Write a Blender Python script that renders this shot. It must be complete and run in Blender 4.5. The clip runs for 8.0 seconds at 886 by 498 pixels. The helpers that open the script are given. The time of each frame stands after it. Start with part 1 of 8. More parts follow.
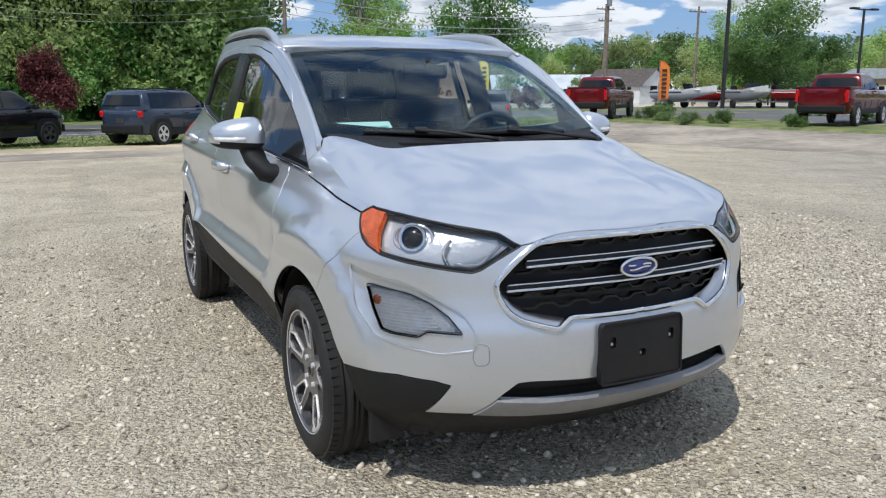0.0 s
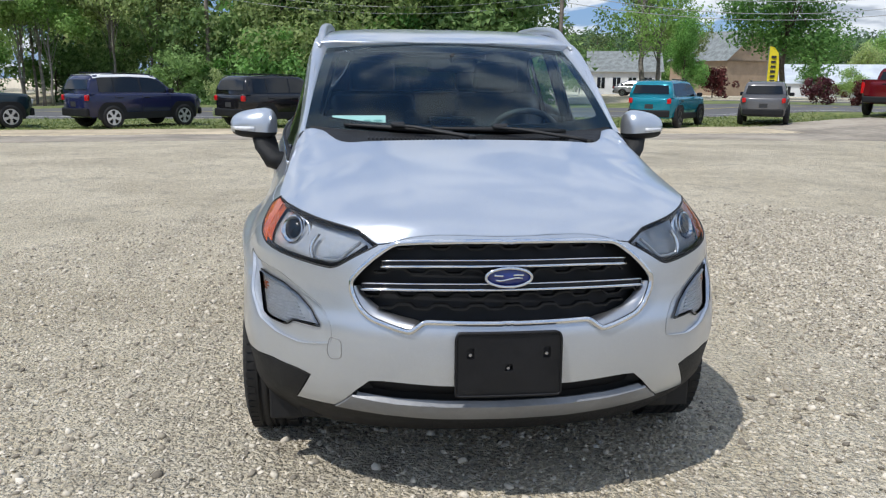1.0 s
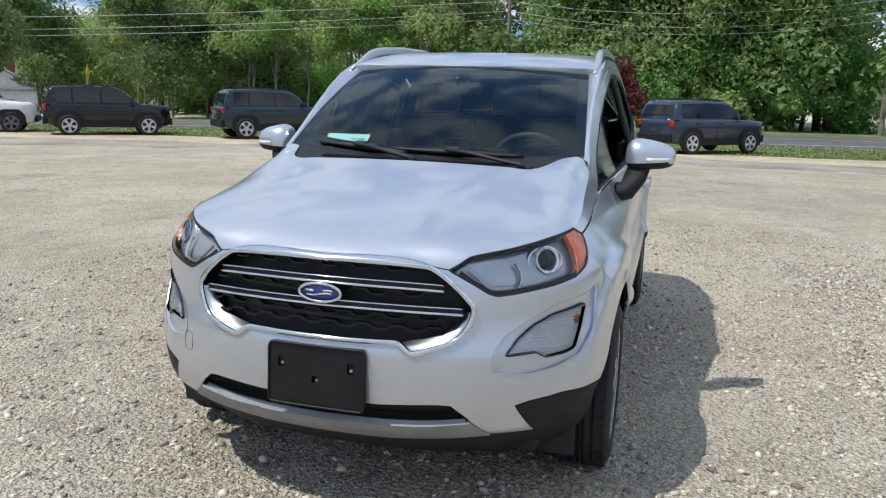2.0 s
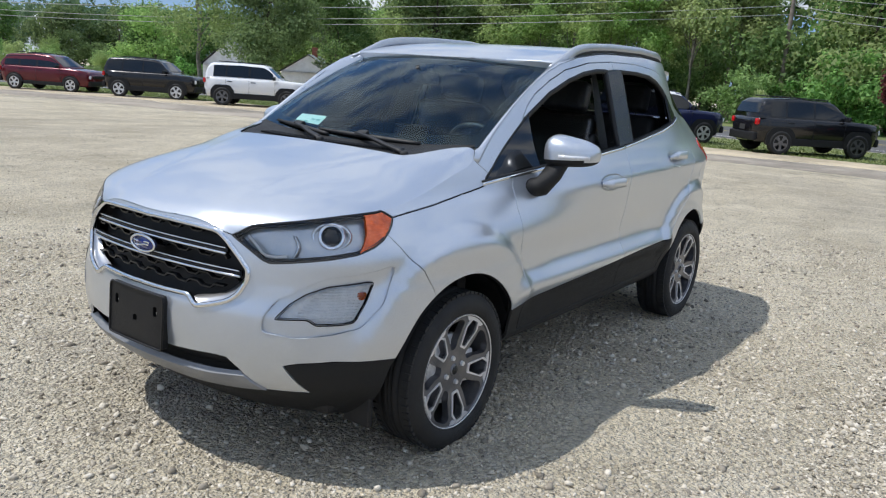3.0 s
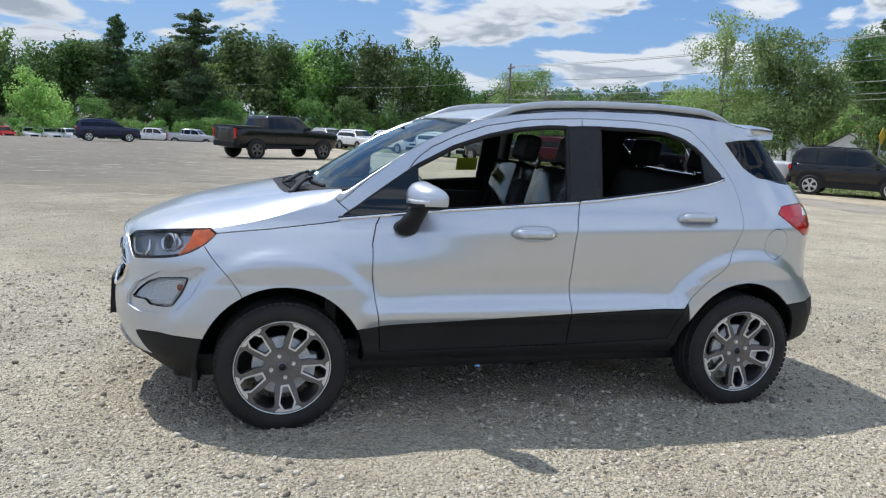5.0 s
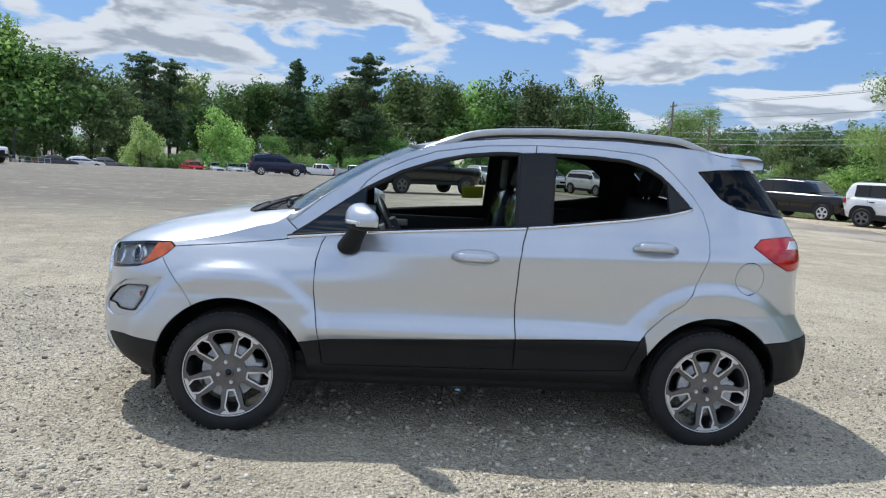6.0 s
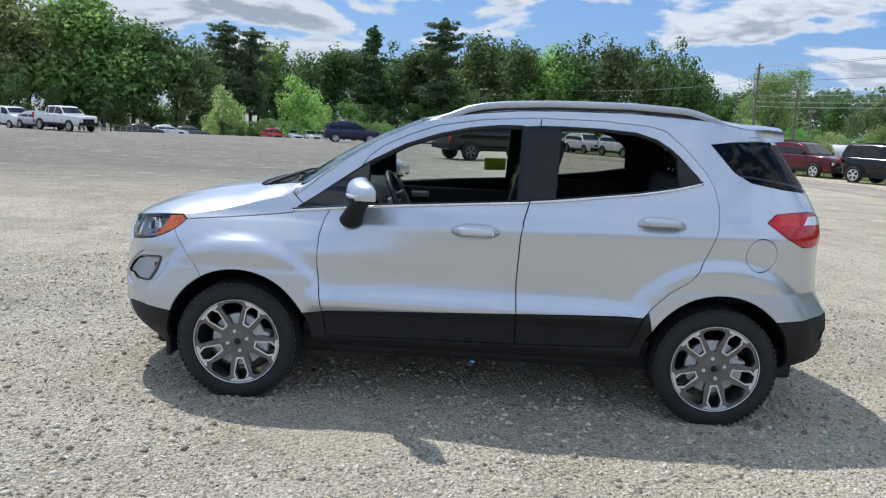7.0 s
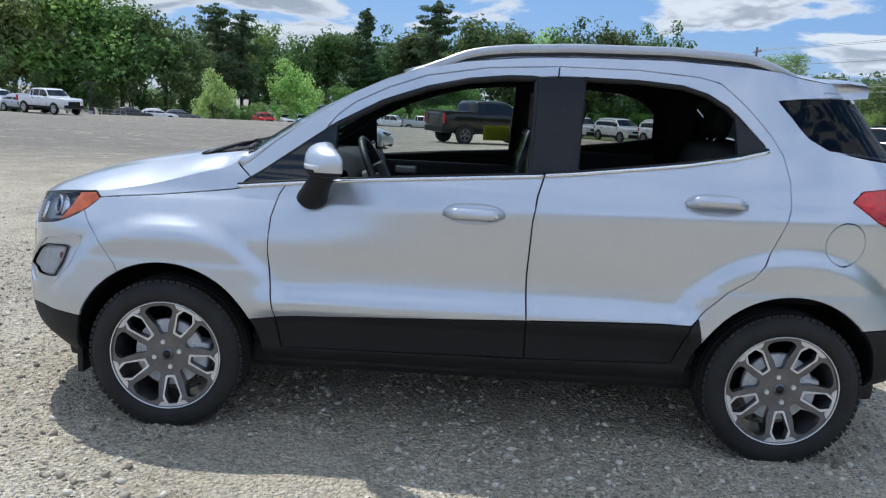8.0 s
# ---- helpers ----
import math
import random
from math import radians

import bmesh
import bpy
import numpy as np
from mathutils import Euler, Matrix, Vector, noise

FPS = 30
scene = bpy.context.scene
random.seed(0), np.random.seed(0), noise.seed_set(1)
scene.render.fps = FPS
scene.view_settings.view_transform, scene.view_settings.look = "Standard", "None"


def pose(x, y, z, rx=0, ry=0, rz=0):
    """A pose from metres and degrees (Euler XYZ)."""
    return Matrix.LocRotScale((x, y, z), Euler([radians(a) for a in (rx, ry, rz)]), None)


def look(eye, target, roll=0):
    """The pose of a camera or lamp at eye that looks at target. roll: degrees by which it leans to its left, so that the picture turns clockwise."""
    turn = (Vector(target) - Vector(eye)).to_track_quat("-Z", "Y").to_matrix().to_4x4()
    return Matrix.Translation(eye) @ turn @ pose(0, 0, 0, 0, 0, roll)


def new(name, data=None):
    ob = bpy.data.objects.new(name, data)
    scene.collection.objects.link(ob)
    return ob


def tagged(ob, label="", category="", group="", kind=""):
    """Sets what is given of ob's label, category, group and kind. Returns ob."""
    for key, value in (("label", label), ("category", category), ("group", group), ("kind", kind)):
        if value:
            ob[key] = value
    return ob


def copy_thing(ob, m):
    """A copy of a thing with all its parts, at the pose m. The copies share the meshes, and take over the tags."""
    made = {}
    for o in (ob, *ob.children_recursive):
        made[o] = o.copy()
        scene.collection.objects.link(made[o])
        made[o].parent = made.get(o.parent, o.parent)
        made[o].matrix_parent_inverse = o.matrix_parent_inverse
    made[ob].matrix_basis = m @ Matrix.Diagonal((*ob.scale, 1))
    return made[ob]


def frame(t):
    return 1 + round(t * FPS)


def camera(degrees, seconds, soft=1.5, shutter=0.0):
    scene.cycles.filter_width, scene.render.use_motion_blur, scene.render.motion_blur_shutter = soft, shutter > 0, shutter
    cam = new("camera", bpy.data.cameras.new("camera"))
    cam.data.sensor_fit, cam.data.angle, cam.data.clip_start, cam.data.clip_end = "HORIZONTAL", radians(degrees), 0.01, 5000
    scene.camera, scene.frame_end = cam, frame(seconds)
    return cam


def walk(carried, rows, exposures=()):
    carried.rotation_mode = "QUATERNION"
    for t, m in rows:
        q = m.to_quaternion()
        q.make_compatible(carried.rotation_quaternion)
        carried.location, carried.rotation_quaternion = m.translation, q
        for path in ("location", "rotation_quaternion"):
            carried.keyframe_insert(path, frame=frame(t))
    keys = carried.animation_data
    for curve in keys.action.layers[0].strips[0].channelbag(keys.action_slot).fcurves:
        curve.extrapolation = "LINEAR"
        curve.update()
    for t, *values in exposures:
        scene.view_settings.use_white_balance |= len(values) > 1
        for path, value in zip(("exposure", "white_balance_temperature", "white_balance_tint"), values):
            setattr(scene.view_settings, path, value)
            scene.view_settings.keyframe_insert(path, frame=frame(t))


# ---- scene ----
cam = camera(58.8, 8.0, 1.2)
PATH = [
    (0, (3.944, -1.624, 1.316), (2.19, -0.749, 0.921), -0.1),
    (0.5, (4.189, -1.086, 1.345), (2.316, -0.517, 0.934), 0.6),
    (1, (4.294, -0.438, 1.352), (2.351, -0.229, 0.926), 0.6),
    (1.2, (4.301, -0.153, 1.358), (2.349, -0.103, 0.927), 0.4),
    (2.3, (4.082, 1.438, 1.397), (2.265, 0.705, 0.997), 2.5),
    (2.5, (3.961, 1.73, 1.409), (2.202, 0.877, 0.984), 3.1),
    (3, (3.668, 2.452, 1.432), (2.077, 1.321, 0.997), 3.8),
    (3.5, (3.292, 3.099, 1.435), (1.912, 1.706, 1.045), 3.9),
    (4, (2.827, 3.697, 1.469), (1.707, 2.08, 1.112), 3.7),
    (4.2, (2.618, 3.89, 1.438), (1.61, 2.198, 1.09), 3.6),
    (5.3, (1.133, 4.668, 1.495), (0.749, 2.728, 1.199), 3.1),
    (5.5, (0.905, 4.743, 1.487), (0.605, 2.786, 1.209), 3.6),
    (6, (0.455, 4.82, 1.476), (0.326, 2.838, 1.236), 3.2),
    (6.5, (0.153, 4.874, 1.519), (0.161, 2.894, 1.235), 2.7),
    (7, (0.067, 4.832, 1.536), (0.129, 2.861, 1.202), 2.8),
    (7.5, (0.062, 4.486, 1.458), (0.133, 2.517, 1.115), 3.0),
    (8, (0.076, 3.91, 1.387), (0.12, 1.945, 1.018), 2.9),
]
walk(cam, [(t, look(eye, aim, roll)) for t, eye, aim, roll in PATH], [(0.0, -0.17, 6330, 10), (2.5, -0.12, 6250, 10), (5.0, -0.09, 6220, 9.5), (8.0, -0.07, 5990, 9.5)])

# ---------------------------------------------------------------- daylight
SUN_DIR = Vector((-0.37, 0.45, -1.0)).normalized()          # the way the light goes
to_sun = -SUN_DIR
SUN_EL, SUN_AZ = math.asin(to_sun.z), math.atan2(to_sun.x, to_sun.y)
lamp = bpy.data.lights.new("sun", "SUN")
lamp.energy, lamp.angle, lamp.color = 3.95, radians(0.55), (1.0, 0.955, 0.89)
new("sun", lamp).matrix_world = look(to_sun * 60, (0, 0, 0))

world = bpy.data.worlds.new("summer_sky")
scene.world = world
world.use_nodes = True


class Nodes:
    """Short hand for building node trees."""

    def __init__(self, tree):
        self.t = tree

    def add(self, kind, **sets):
        n = self.t.nodes.new(kind)
        for k, v in sets.items():
            if k == "ins":
                for i, val in v.items():
                    if isinstance(val, bpy.types.NodeSocket):
                        self.t.links.new(val, n.inputs[i])
                    else:
                        n.inputs[i].default_value = val
            else:
                setattr(n, k, v)
        return n

    def math(self, op, a, b=0.0, clamp=False):
        return self.add("ShaderNodeMath", operation=op, use_clamp=clamp, ins={0: a, 1: b}).outputs[0]

    def mix(self, fac, a, b):
        n = self.add("ShaderNodeMix", data_type="RGBA", ins={0: fac, 6: a, 7: b})
        return n.outputs[2]

    def noise(self, scale, detail=4, rough=0.55, vec=None, dist=0.0):
        ins = {"Scale": scale, "Detail": detail, "Roughness": rough, "Distortion": dist}
        if vec is not None:
            ins["Vector"] = vec
        return self.add("ShaderNodeTexNoise", ins=ins).outputs["Fac"]

    def step(self, v, lo, hi):
        return self.add("ShaderNodeMapRange", interpolation_type="SMOOTHSTEP", ins={0: v, 1: lo, 2: hi, 3: 0.0, 4: 1.0}).outputs[0]

    def link(self, a, b):
        self.t.links.new(a, b)


def col(r, g, b):
    return (r, g, b, 1.0)


def build_sky():
    n = Nodes(world.node_tree)
    back = world.node_tree.nodes["Background"]
    sky = n.add("ShaderNodeTexSky", sky_type="NISHITA", sun_disc=False, sun_elevation=SUN_EL, sun_rotation=SUN_AZ, air_density=1.0, dust_density=0.6, ozone_density=2.0)
    co = n.add("ShaderNodeTexCoord").outputs["Generated"]
    sep = n.add("ShaderNodeSeparateXYZ", ins={0: co})
    up = n.math("MAXIMUM", sep.outputs[2], 0.0)
    high = n.math("POWER", n.math("ADD", up, 0.02), 0.72)

    def puffs(lift):
        at = n.add("ShaderNodeCombineXYZ", ins={0: n.math("MULTIPLY", sep.outputs[0], 3.3), 1: n.math("MULTIPLY", sep.outputs[1], 3.3), 2: n.math("ADD", n.math("MULTIPLY", high, 8.4), 1.9 + lift)}).outputs[0]
        return n.noise(2.3, 9, 0.50, at, 0.22)
    here, above = puffs(0.0), puffs(0.14)
    cover = n.step(here, 0.462, 0.532)
    shade = n.step(n.math("SUBTRACT", above, here), -0.08, 0.045)
    thick = n.math("MULTIPLY", shade, n.step(here, 0.50, 0.585))
    lit = n.mix(thick, col(4.9, 5.0, 5.1), col(2.2, 2.4, 2.7))
    lit = n.mix(n.step(up, 0.20, 0.60), lit, n.mix(thick, col(5.4, 5.6, 5.9), col(3.6, 3.9, 4.4)))
    # clouds away from the sun are lit from the front, those under it from behind
    flat = math.hypot(to_sun.x, to_sun.y)
    front = n.math("ADD", n.math("MULTIPLY", sep.outputs[0], -0.5 * to_sun.x / flat), n.math("ADD", n.math("MULTIPLY", sep.outputs[1], -0.5 * to_sun.y / flat), 0.5))
    lit = n.add("ShaderNodeMix", data_type="RGBA", blend_type="MULTIPLY", ins={0: 1.0, 6: lit, 7: n.mix(front, col(1.08, 1.08, 1.08), col(1.55, 1.55, 1.55))}).outputs[2]
    haze = n.step(up, 0.22, 0.01)
    lit = n.mix(n.math("MULTIPLY", haze, 0.30), lit, col(3.9, 4.5, 5.3))
    deep = n.mix(0.68, sky.outputs[0], col(0.95, 2.15, 4.6))
    skyc = n.mix(n.math("MULTIPLY", cover, 0.95), deep, lit)
    n.link(skyc, back.inputs[0])
    back.inputs[1].default_value = 0.150


build_sky()

# ---------------------------------------------------------------- materials


def material(name, base, rough=0.5, metal=0.0, vary=0.0, scale=8.0, fine=None, bump=0.0, bump_scale=60.0, coat=0.0, spec=0.5, second=None, per_object=0.0, emit=None):
    """A surface with colour that wanders at two scales, uneven gloss and a fine relief."""
    mat = bpy.data.materials.new(name)
    mat.use_nodes = True
    n = Nodes(mat.node_tree)
    p = mat.node_tree.nodes["Principled BSDF"]
    co = n.add("ShaderNodeTexCoord").outputs["Object"]
    c = col(*base)
    if vary or second:
        a = n.noise(scale, 5, 0.6, co)
        b = n.noise(scale * 9, 3, 0.6, co)
        f = n.step(n.math("ADD", n.math("MULTIPLY", a, 0.65), n.math("MULTIPLY", b, 0.35)), 0.35, 0.65)
        lo = col(*(v * (1 - vary) for v in base))
        hi = col(*(second or tuple(min(1, v * (1 + vary)) for v in base)))
        c = n.mix(f, lo, hi)
        n.link(n.math("ADD", n.math("MULTIPLY", n.math("SUBTRACT", b, 0.5), 0.25), rough), p.inputs["Roughness"])
    else:
        p.inputs["Roughness"].default_value = rough
    if per_object:
        r = n.add("ShaderNodeObjectInfo").outputs["Random"]
        hsv = n.add("ShaderNodeHueSaturation", ins={"Value": n.math("ADD", n.math("MULTIPLY", r, per_object), 1 - per_object / 2)})
        if isinstance(c, tuple):
            hsv.inputs["Color"].default_value = c
        else:
            n.link(c, hsv.inputs["Color"])
        c = hsv.outputs[0]
    if isinstance(c, tuple):
        p.inputs["Base Color"].default_value = c
    else:
        n.link(c, p.inputs["Base Color"])
    p.inputs["Metallic"].default_value = metal
    p.inputs["Coat Weight"].default_value = coat
    p.inputs["Coat Roughness"].default_value = 0.03
    p.inputs["Specular IOR Level"].default_value = spec
    if bump:
        h = n.noise(bump_scale, 4, 0.6, co)
        b = n.add("ShaderNodeBump", ins={"Strength": bump, "Distance": 0.01, "Height": h})
        n.link(b.outputs[0], p.inputs["Normal"])
    if emit:
        p.inputs["Emission Color"].default_value = col(*emit[0])
        p.inputs["Emission Strength"].default_value = emit[1]
    return mat


def car_paint(name, base, metal=0.0, rough=0.35, flake=0.0, dust=0.12, coat=1.0, spec=0.5):
    mat = bpy.data.materials.new(name)
    mat.use_nodes = True
    n = Nodes(mat.node_tree)
    p = mat.node_tree.nodes["Principled BSDF"]
    co = n.add("ShaderNodeTexCoord").outputs["Object"]
    fl = n.add("ShaderNodeTexVoronoi", ins={"Vector": co, "Scale": 900.0}).outputs["Color"]
    fleck = n.add("ShaderNodeSeparateColor", ins={0: fl}).outputs[0]
    c = n.mix(n.math("MULTIPLY", fleck, flake), col(*base), col(*(min(1, v * 1.5) for v in base)))
    film = n.math("MULTIPLY", n.step(n.noise(2.2, 6, 0.65, co), 0.42, 0.72), dust)
    c = n.mix(film, c, col(0.42, 0.39, 0.34))
    n.link(c, p.inputs["Base Color"])
    p.inputs["Metallic"].default_value = metal
    n.link(n.math("ADD", n.math("MULTIPLY", film, 0.5), rough), p.inputs["Roughness"])
    p.inputs["Coat Weight"].default_value = coat
    p.inputs["Specular IOR Level"].default_value = spec
    n.link(n.math("ADD", n.math("MULTIPLY", film, 0.35), 0.075), p.inputs["Coat Roughness"])
    return mat


def clear(name, tint, gloss=(1.0, 1.0, 1.0), strong=1.25, rough=0.0):
    """Thin clear glass or plastic: light goes straight through, with a mirror gloss at flat angles."""
    mat = bpy.data.materials.new(name)
    mat.use_nodes = True
    n = Nodes(mat.node_tree)
    out = mat.node_tree.nodes["Material Output"]
    mat.node_tree.nodes.remove(mat.node_tree.nodes["Principled BSDF"])
    tr = n.add("ShaderNodeBsdfTransparent", ins={0: col(*tint)})
    gl = n.add("ShaderNodeBsdfGlossy", ins={0: col(*gloss), "Roughness": rough})
    fr = n.add("ShaderNodeFresnel", ins={0: 1.52})
    f = n.math("MINIMUM", n.math("MULTIPLY", fr.outputs[0], strong), 1.0)
    mx = n.add("ShaderNodeMixShader", ins={0: f, 1: tr.outputs[0], 2: gl.outputs[0]})
    n.link(mx.outputs[0], out.inputs[0])
    return mat


M_SILVER = car_paint("silver_paint", (0.53, 0.56, 0.605), metal=0.75, rough=0.30, flake=0.45, dust=0.02, coat=0.7)
M_CLAD = material("black_grained_plastic", (0.0095, 0.0100, 0.0110), 0.6, spec=0.35, vary=0.25, scale=3, bump=0.25, bump_scale=700)
M_BLACK = material("dark_inner_plastic", (0.007, 0.007, 0.008), 0.6, vary=0.3, scale=5)
M_GLOSS = material("black_gloss_trim", (0.010, 0.011, 0.013), 0.22, vary=0.2, scale=4, spec=0.35)
M_RUBBER = material("tyre_rubber", (0.012, 0.012, 0.013), 0.72, vary=0.35, scale=9, second=(0.018, 0.0175, 0.017), bump=0.3, bump_scale=240)
M_CHROME = material("chrome", (0.80, 0.81, 0.83), 0.07, metal=1.0)
M_SATIN = material("satin_metal", (0.55, 0.555, 0.57), 0.30, metal=1.0)
M_ALLOY = material("grey_alloy", (0.14, 0.14, 0.15), 0.36, metal=0.7, vary=0.18, scale=12, coat=0.4)
M_CUT = material("cut_alloy_face", (0.72, 0.72, 0.73), 0.36, metal=0.55, vary=0.06, scale=14, coat=0.3)
M_DISC = material("brake_iron", (0.62, 0.62, 0.62), 0.5, metal=0.15, vary=0.2, scale=16)
M_SKID = material("grey_skid_plate", (0.26, 0.265, 0.275), 0.45, metal=0.35, vary=0.12, scale=5, bump=0.1, bump_scale=400)
M_GLASS = clear("window_glass", (0.80, 0.86, 0.83))
# bluish gloss colour stands in for blue sky mirrored in the screen
M_SCREEN = clear("screen_glass", (0.74, 0.88, 0.90), gloss=(0.80, 0.93, 1.0), strong=0.86, rough=0.09)
M_PRIVACY = clear("privacy_glass", (0.36, 0.39, 0.38), strong=0.9)
M_TINT = clear("tinted_glass", (0.07, 0.075, 0.085), strong=0.36)
M_LENS = clear("lamp_lens", (0.96, 0.97, 0.98), gloss=(0.8, 0.8, 0.8), strong=0.9)
M_AMBER = material("amber_reflector", (0.46, 0.075, 0.006), 0.25, vary=0.30, scale=26, coat=0.7, bump=0.3, bump_scale=45)
M_LAMP = material("lamp_bowl", (0.90, 0.91, 0.92), 0.14, metal=0.85)
M_LAMPD = material("lamp_bowl_grey", (0.58, 0.60, 0.62), 0.24, metal=0.55, bump=0.35, bump_scale=26)
M_FOGBOWL = material("ribbed_lamp_bowl", (0.93, 0.935, 0.94), 0.24, metal=0.12, vary=0.08, scale=40, bump=0.6, bump_scale=70)
M_RAIL = material("silver_rail", (0.50, 0.52, 0.55), 0.33, metal=0.65, vary=0.05, scale=6, coat=0.3)
M_SAIL = material("black_corner_glass", (0.010, 0.011, 0.012), 0.06, spec=0.6)
M_RED = material("red_lamp", (0.50, 0.004, 0.006), 0.16, vary=0.25, scale=30, coat=0.35)
M_WHITE_LAMP = material("white_lamp", (0.72, 0.73, 0.75), 0.15, vary=0.1, scale=30, coat=1.0)
M_CABIN = material("cabin_plastic", (0.020, 0.020, 0.022), 0.6, vary=0.3, scale=6, bump=0.15, bump_scale=300)
M_SEAT = material("black_leather", (0.028, 0.028, 0.030), 0.45, vary=0.3, scale=9, bump=0.3, bump_scale=120)
M_FILM = clear("seat_film", (0.80, 0.82, 0.84), rough=0.12)
M_HEADLINER = material("grey_headliner", (0.42, 0.42, 0.40), 0.9, vary=0.08, scale=12)
M_PAPER = material("pale_green_paper", (0.62, 0.80, 0.74), 0.8, vary=0.04, scale=10)
M_INK = material("green_ink", (0.22, 0.45, 0.42), 0.8)
M_STICKER = material("yellow_sticker", (0.80, 0.82, 0.06), 0.6, vary=0.05, scale=14)
M_BLUE = material("blue_enamel", (0.010, 0.022, 0.16), 0.12, vary=0.15, scale=40, coat=1.0)
M_FLAP = material("plate_holder_black", (0.008, 0.008, 0.009), 0.45, spec=0.35, vary=0.3, scale=8, bump=0.12, bump_scale=500)

# ---------------------------------------------------------------- mesh tools
def mesh_of(name, verts, faces, normals=None, smooth=True):
    me = bpy.data.meshes.new(name)
    me.from_pydata([tuple(v) for v in verts], [], [tuple(f) for f in faces])
    if smooth:
        me.polygons.foreach_set("use_smooth", [True] * len(me.polygons))
    if normals is not None:
        me.normals_split_custom_set_from_vertices([tuple(n) for n in normals])
    return me


def part(name, data, material, parent=None, label="", smooth=False, m=None):
    """Links a bmesh or mesh as one object under a thing or a part."""
    if isinstance(data, bmesh.types.BMesh):
        bmesh.ops.recalc_face_normals(data, faces=data.faces)
        me = bpy.data.meshes.new(name)
        data.to_mesh(me)
        data.free()
        if smooth:
            me.polygons.foreach_set("use_smooth", [True] * len(me.polygons))
    else:
        me = data
    if not me.materials:
        me.materials.append(material)
    ob = new(name, me)
    ob.parent = parent
    if m is not None:
        ob.matrix_basis = m
    if label:
        ob["label"] = label
    return ob


def thing(name, label, category, m=None, group="", kind=""):
    ob = new(name)
    if m is not None:
        ob.matrix_basis = m
    return tagged(ob, label, category, group, kind)


def add_box(bm, c, s, bevel=0.0, rot=None, seg=2):
    m = Matrix.Translation(c) @ (rot.to_matrix().to_4x4() if rot else Matrix()) @ Matrix.Diagonal((*s, 1))
    out = bmesh.ops.create_cube(bm, size=1, matrix=m)
    if bevel:
        edges = {e for v in out["verts"] for e in v.link_edges}
        bmesh.ops.bevel(bm, geom=list(edges), offset=bevel, segments=seg, profile=0.6, affect="EDGES")
    return bm


def box_bm(c, s, bevel=0.0, rot=None):
    return add_box(bmesh.new(), c, s, bevel, rot)


def add_cyl(bm, a, b, r1, r2=None, n=16, caps=True):
    a, b = Vector(a), Vector(b)
    d = b - a
    m = Matrix.Translation((a + b) / 2) @ d.to_track_quat("Z", "Y").to_matrix().to_4x4()
    bmesh.ops.create_cone(bm, cap_ends=caps, segments=n, radius1=r1, radius2=r1 if r2 is None else r2, depth=d.length, matrix=m)
    return bm


def cyl_bm(a, b, r1, r2=None, n=16):
    return add_cyl(bmesh.new(), a, b, r1, r2, n)


def sweep(points, ring, closed=False, up=(0, 0, 1), scale=None):
    """A mesh (verts, faces): the ring of (side, up) offsets carried along points."""
    pts = [Vector(p) for p in points]
    n, k = len(pts), len(ring)
    verts, faces = [], []
    for i, p in enumerate(pts):
        a = pts[(i - 1) % n] if closed or i else pts[0]
        b = pts[(i + 1) % n] if closed or i < n - 1 else pts[-1]
        d = (b - a).normalized()
        u = Vector(up)
        side = d.cross(u).normalized()
        u2 = side.cross(d)
        f = scale(i / (n - 1)) if scale else 1.0
        for s, t in ring:
            verts.append(p + side * s * f + u2 * t * f)
    for i in range(n if closed else n - 1):
        j = (i + 1) % n
        for q in range(k):
            r = (q + 1) % k
            faces.append((i * k + q, i * k + r, j * k + r, j * k + q))
    if not closed:
        faces.append(tuple(range(k - 1, -1, -1)))
        faces.append(tuple((n - 1) * k + q for q in range(k)))
    return verts, faces


def circle(r, n=8, squash=1.0):
    return [(r * math.cos(2 * math.pi * i / n), r * squash * math.sin(2 * math.pi * i / n)) for i in range(n)]


def revolve(profile, n=48, axis_y=True):
    """Turns (radius, across) pairs round the y axis."""
    verts, faces = [], []
    k = len(profile)
    for i in range(n):
        a = 2 * math.pi * i / n
        for r, y in profile:
            verts.append((r * math.cos(a), y, r * math.sin(a)))
    for i in range(n):
        j = (i + 1) % n
        for q in range(k - 1):
            faces.append((i * k + q, j * k + q, j * k + q + 1, i * k + q + 1))
    return verts, faces


def loft(rows, close=False):
    """Faces between rows of points with the same count."""
    k = len(rows[0])
    verts = [p for r in rows for p in r]
    faces = []
    for i in range(len(rows) - 1):
        for q in range(k if close else k - 1):
            r = (q + 1) % k
            faces.append((i * k + q, i * k + r, (i + 1) * k + r, (i + 1) * k + q))
    return verts, faces


def pchip(*pairs):
    """A smooth curve through (a, b) pairs that does not overshoot."""
    a = np.array([p[0] for p in pairs], float)
    b = np.array([p[1] for p in pairs], float)
    h = np.diff(a)
    d = np.diff(b) / h
    m = np.zeros(len(a))
    for i in range(1, len(a) - 1):
        if d[i - 1] * d[i] > 0:
            w1, w2 = 2 * h[i] + h[i - 1], h[i] + 2 * h[i - 1]
            m[i] = (w1 + w2) / (w1 / d[i - 1] + w2 / d[i])
    m[0], m[-1] = d[0], d[-1]

    def f(x):
        x = np.clip(np.asarray(x, float), a[0], a[-1])
        i = np.clip(np.searchsorted(a, x, side="right") - 1, 0, len(h) - 1)
        t = (x - a[i]) / h[i]
        return ((1 + 2 * t) * (1 - t) ** 2 * b[i] + t * (1 - t) ** 2 * h[i] * m[i]
                + t * t * (3 - 2 * t) * b[i + 1] + t * t * (t - 1) * h[i] * m[i + 1])
    return f


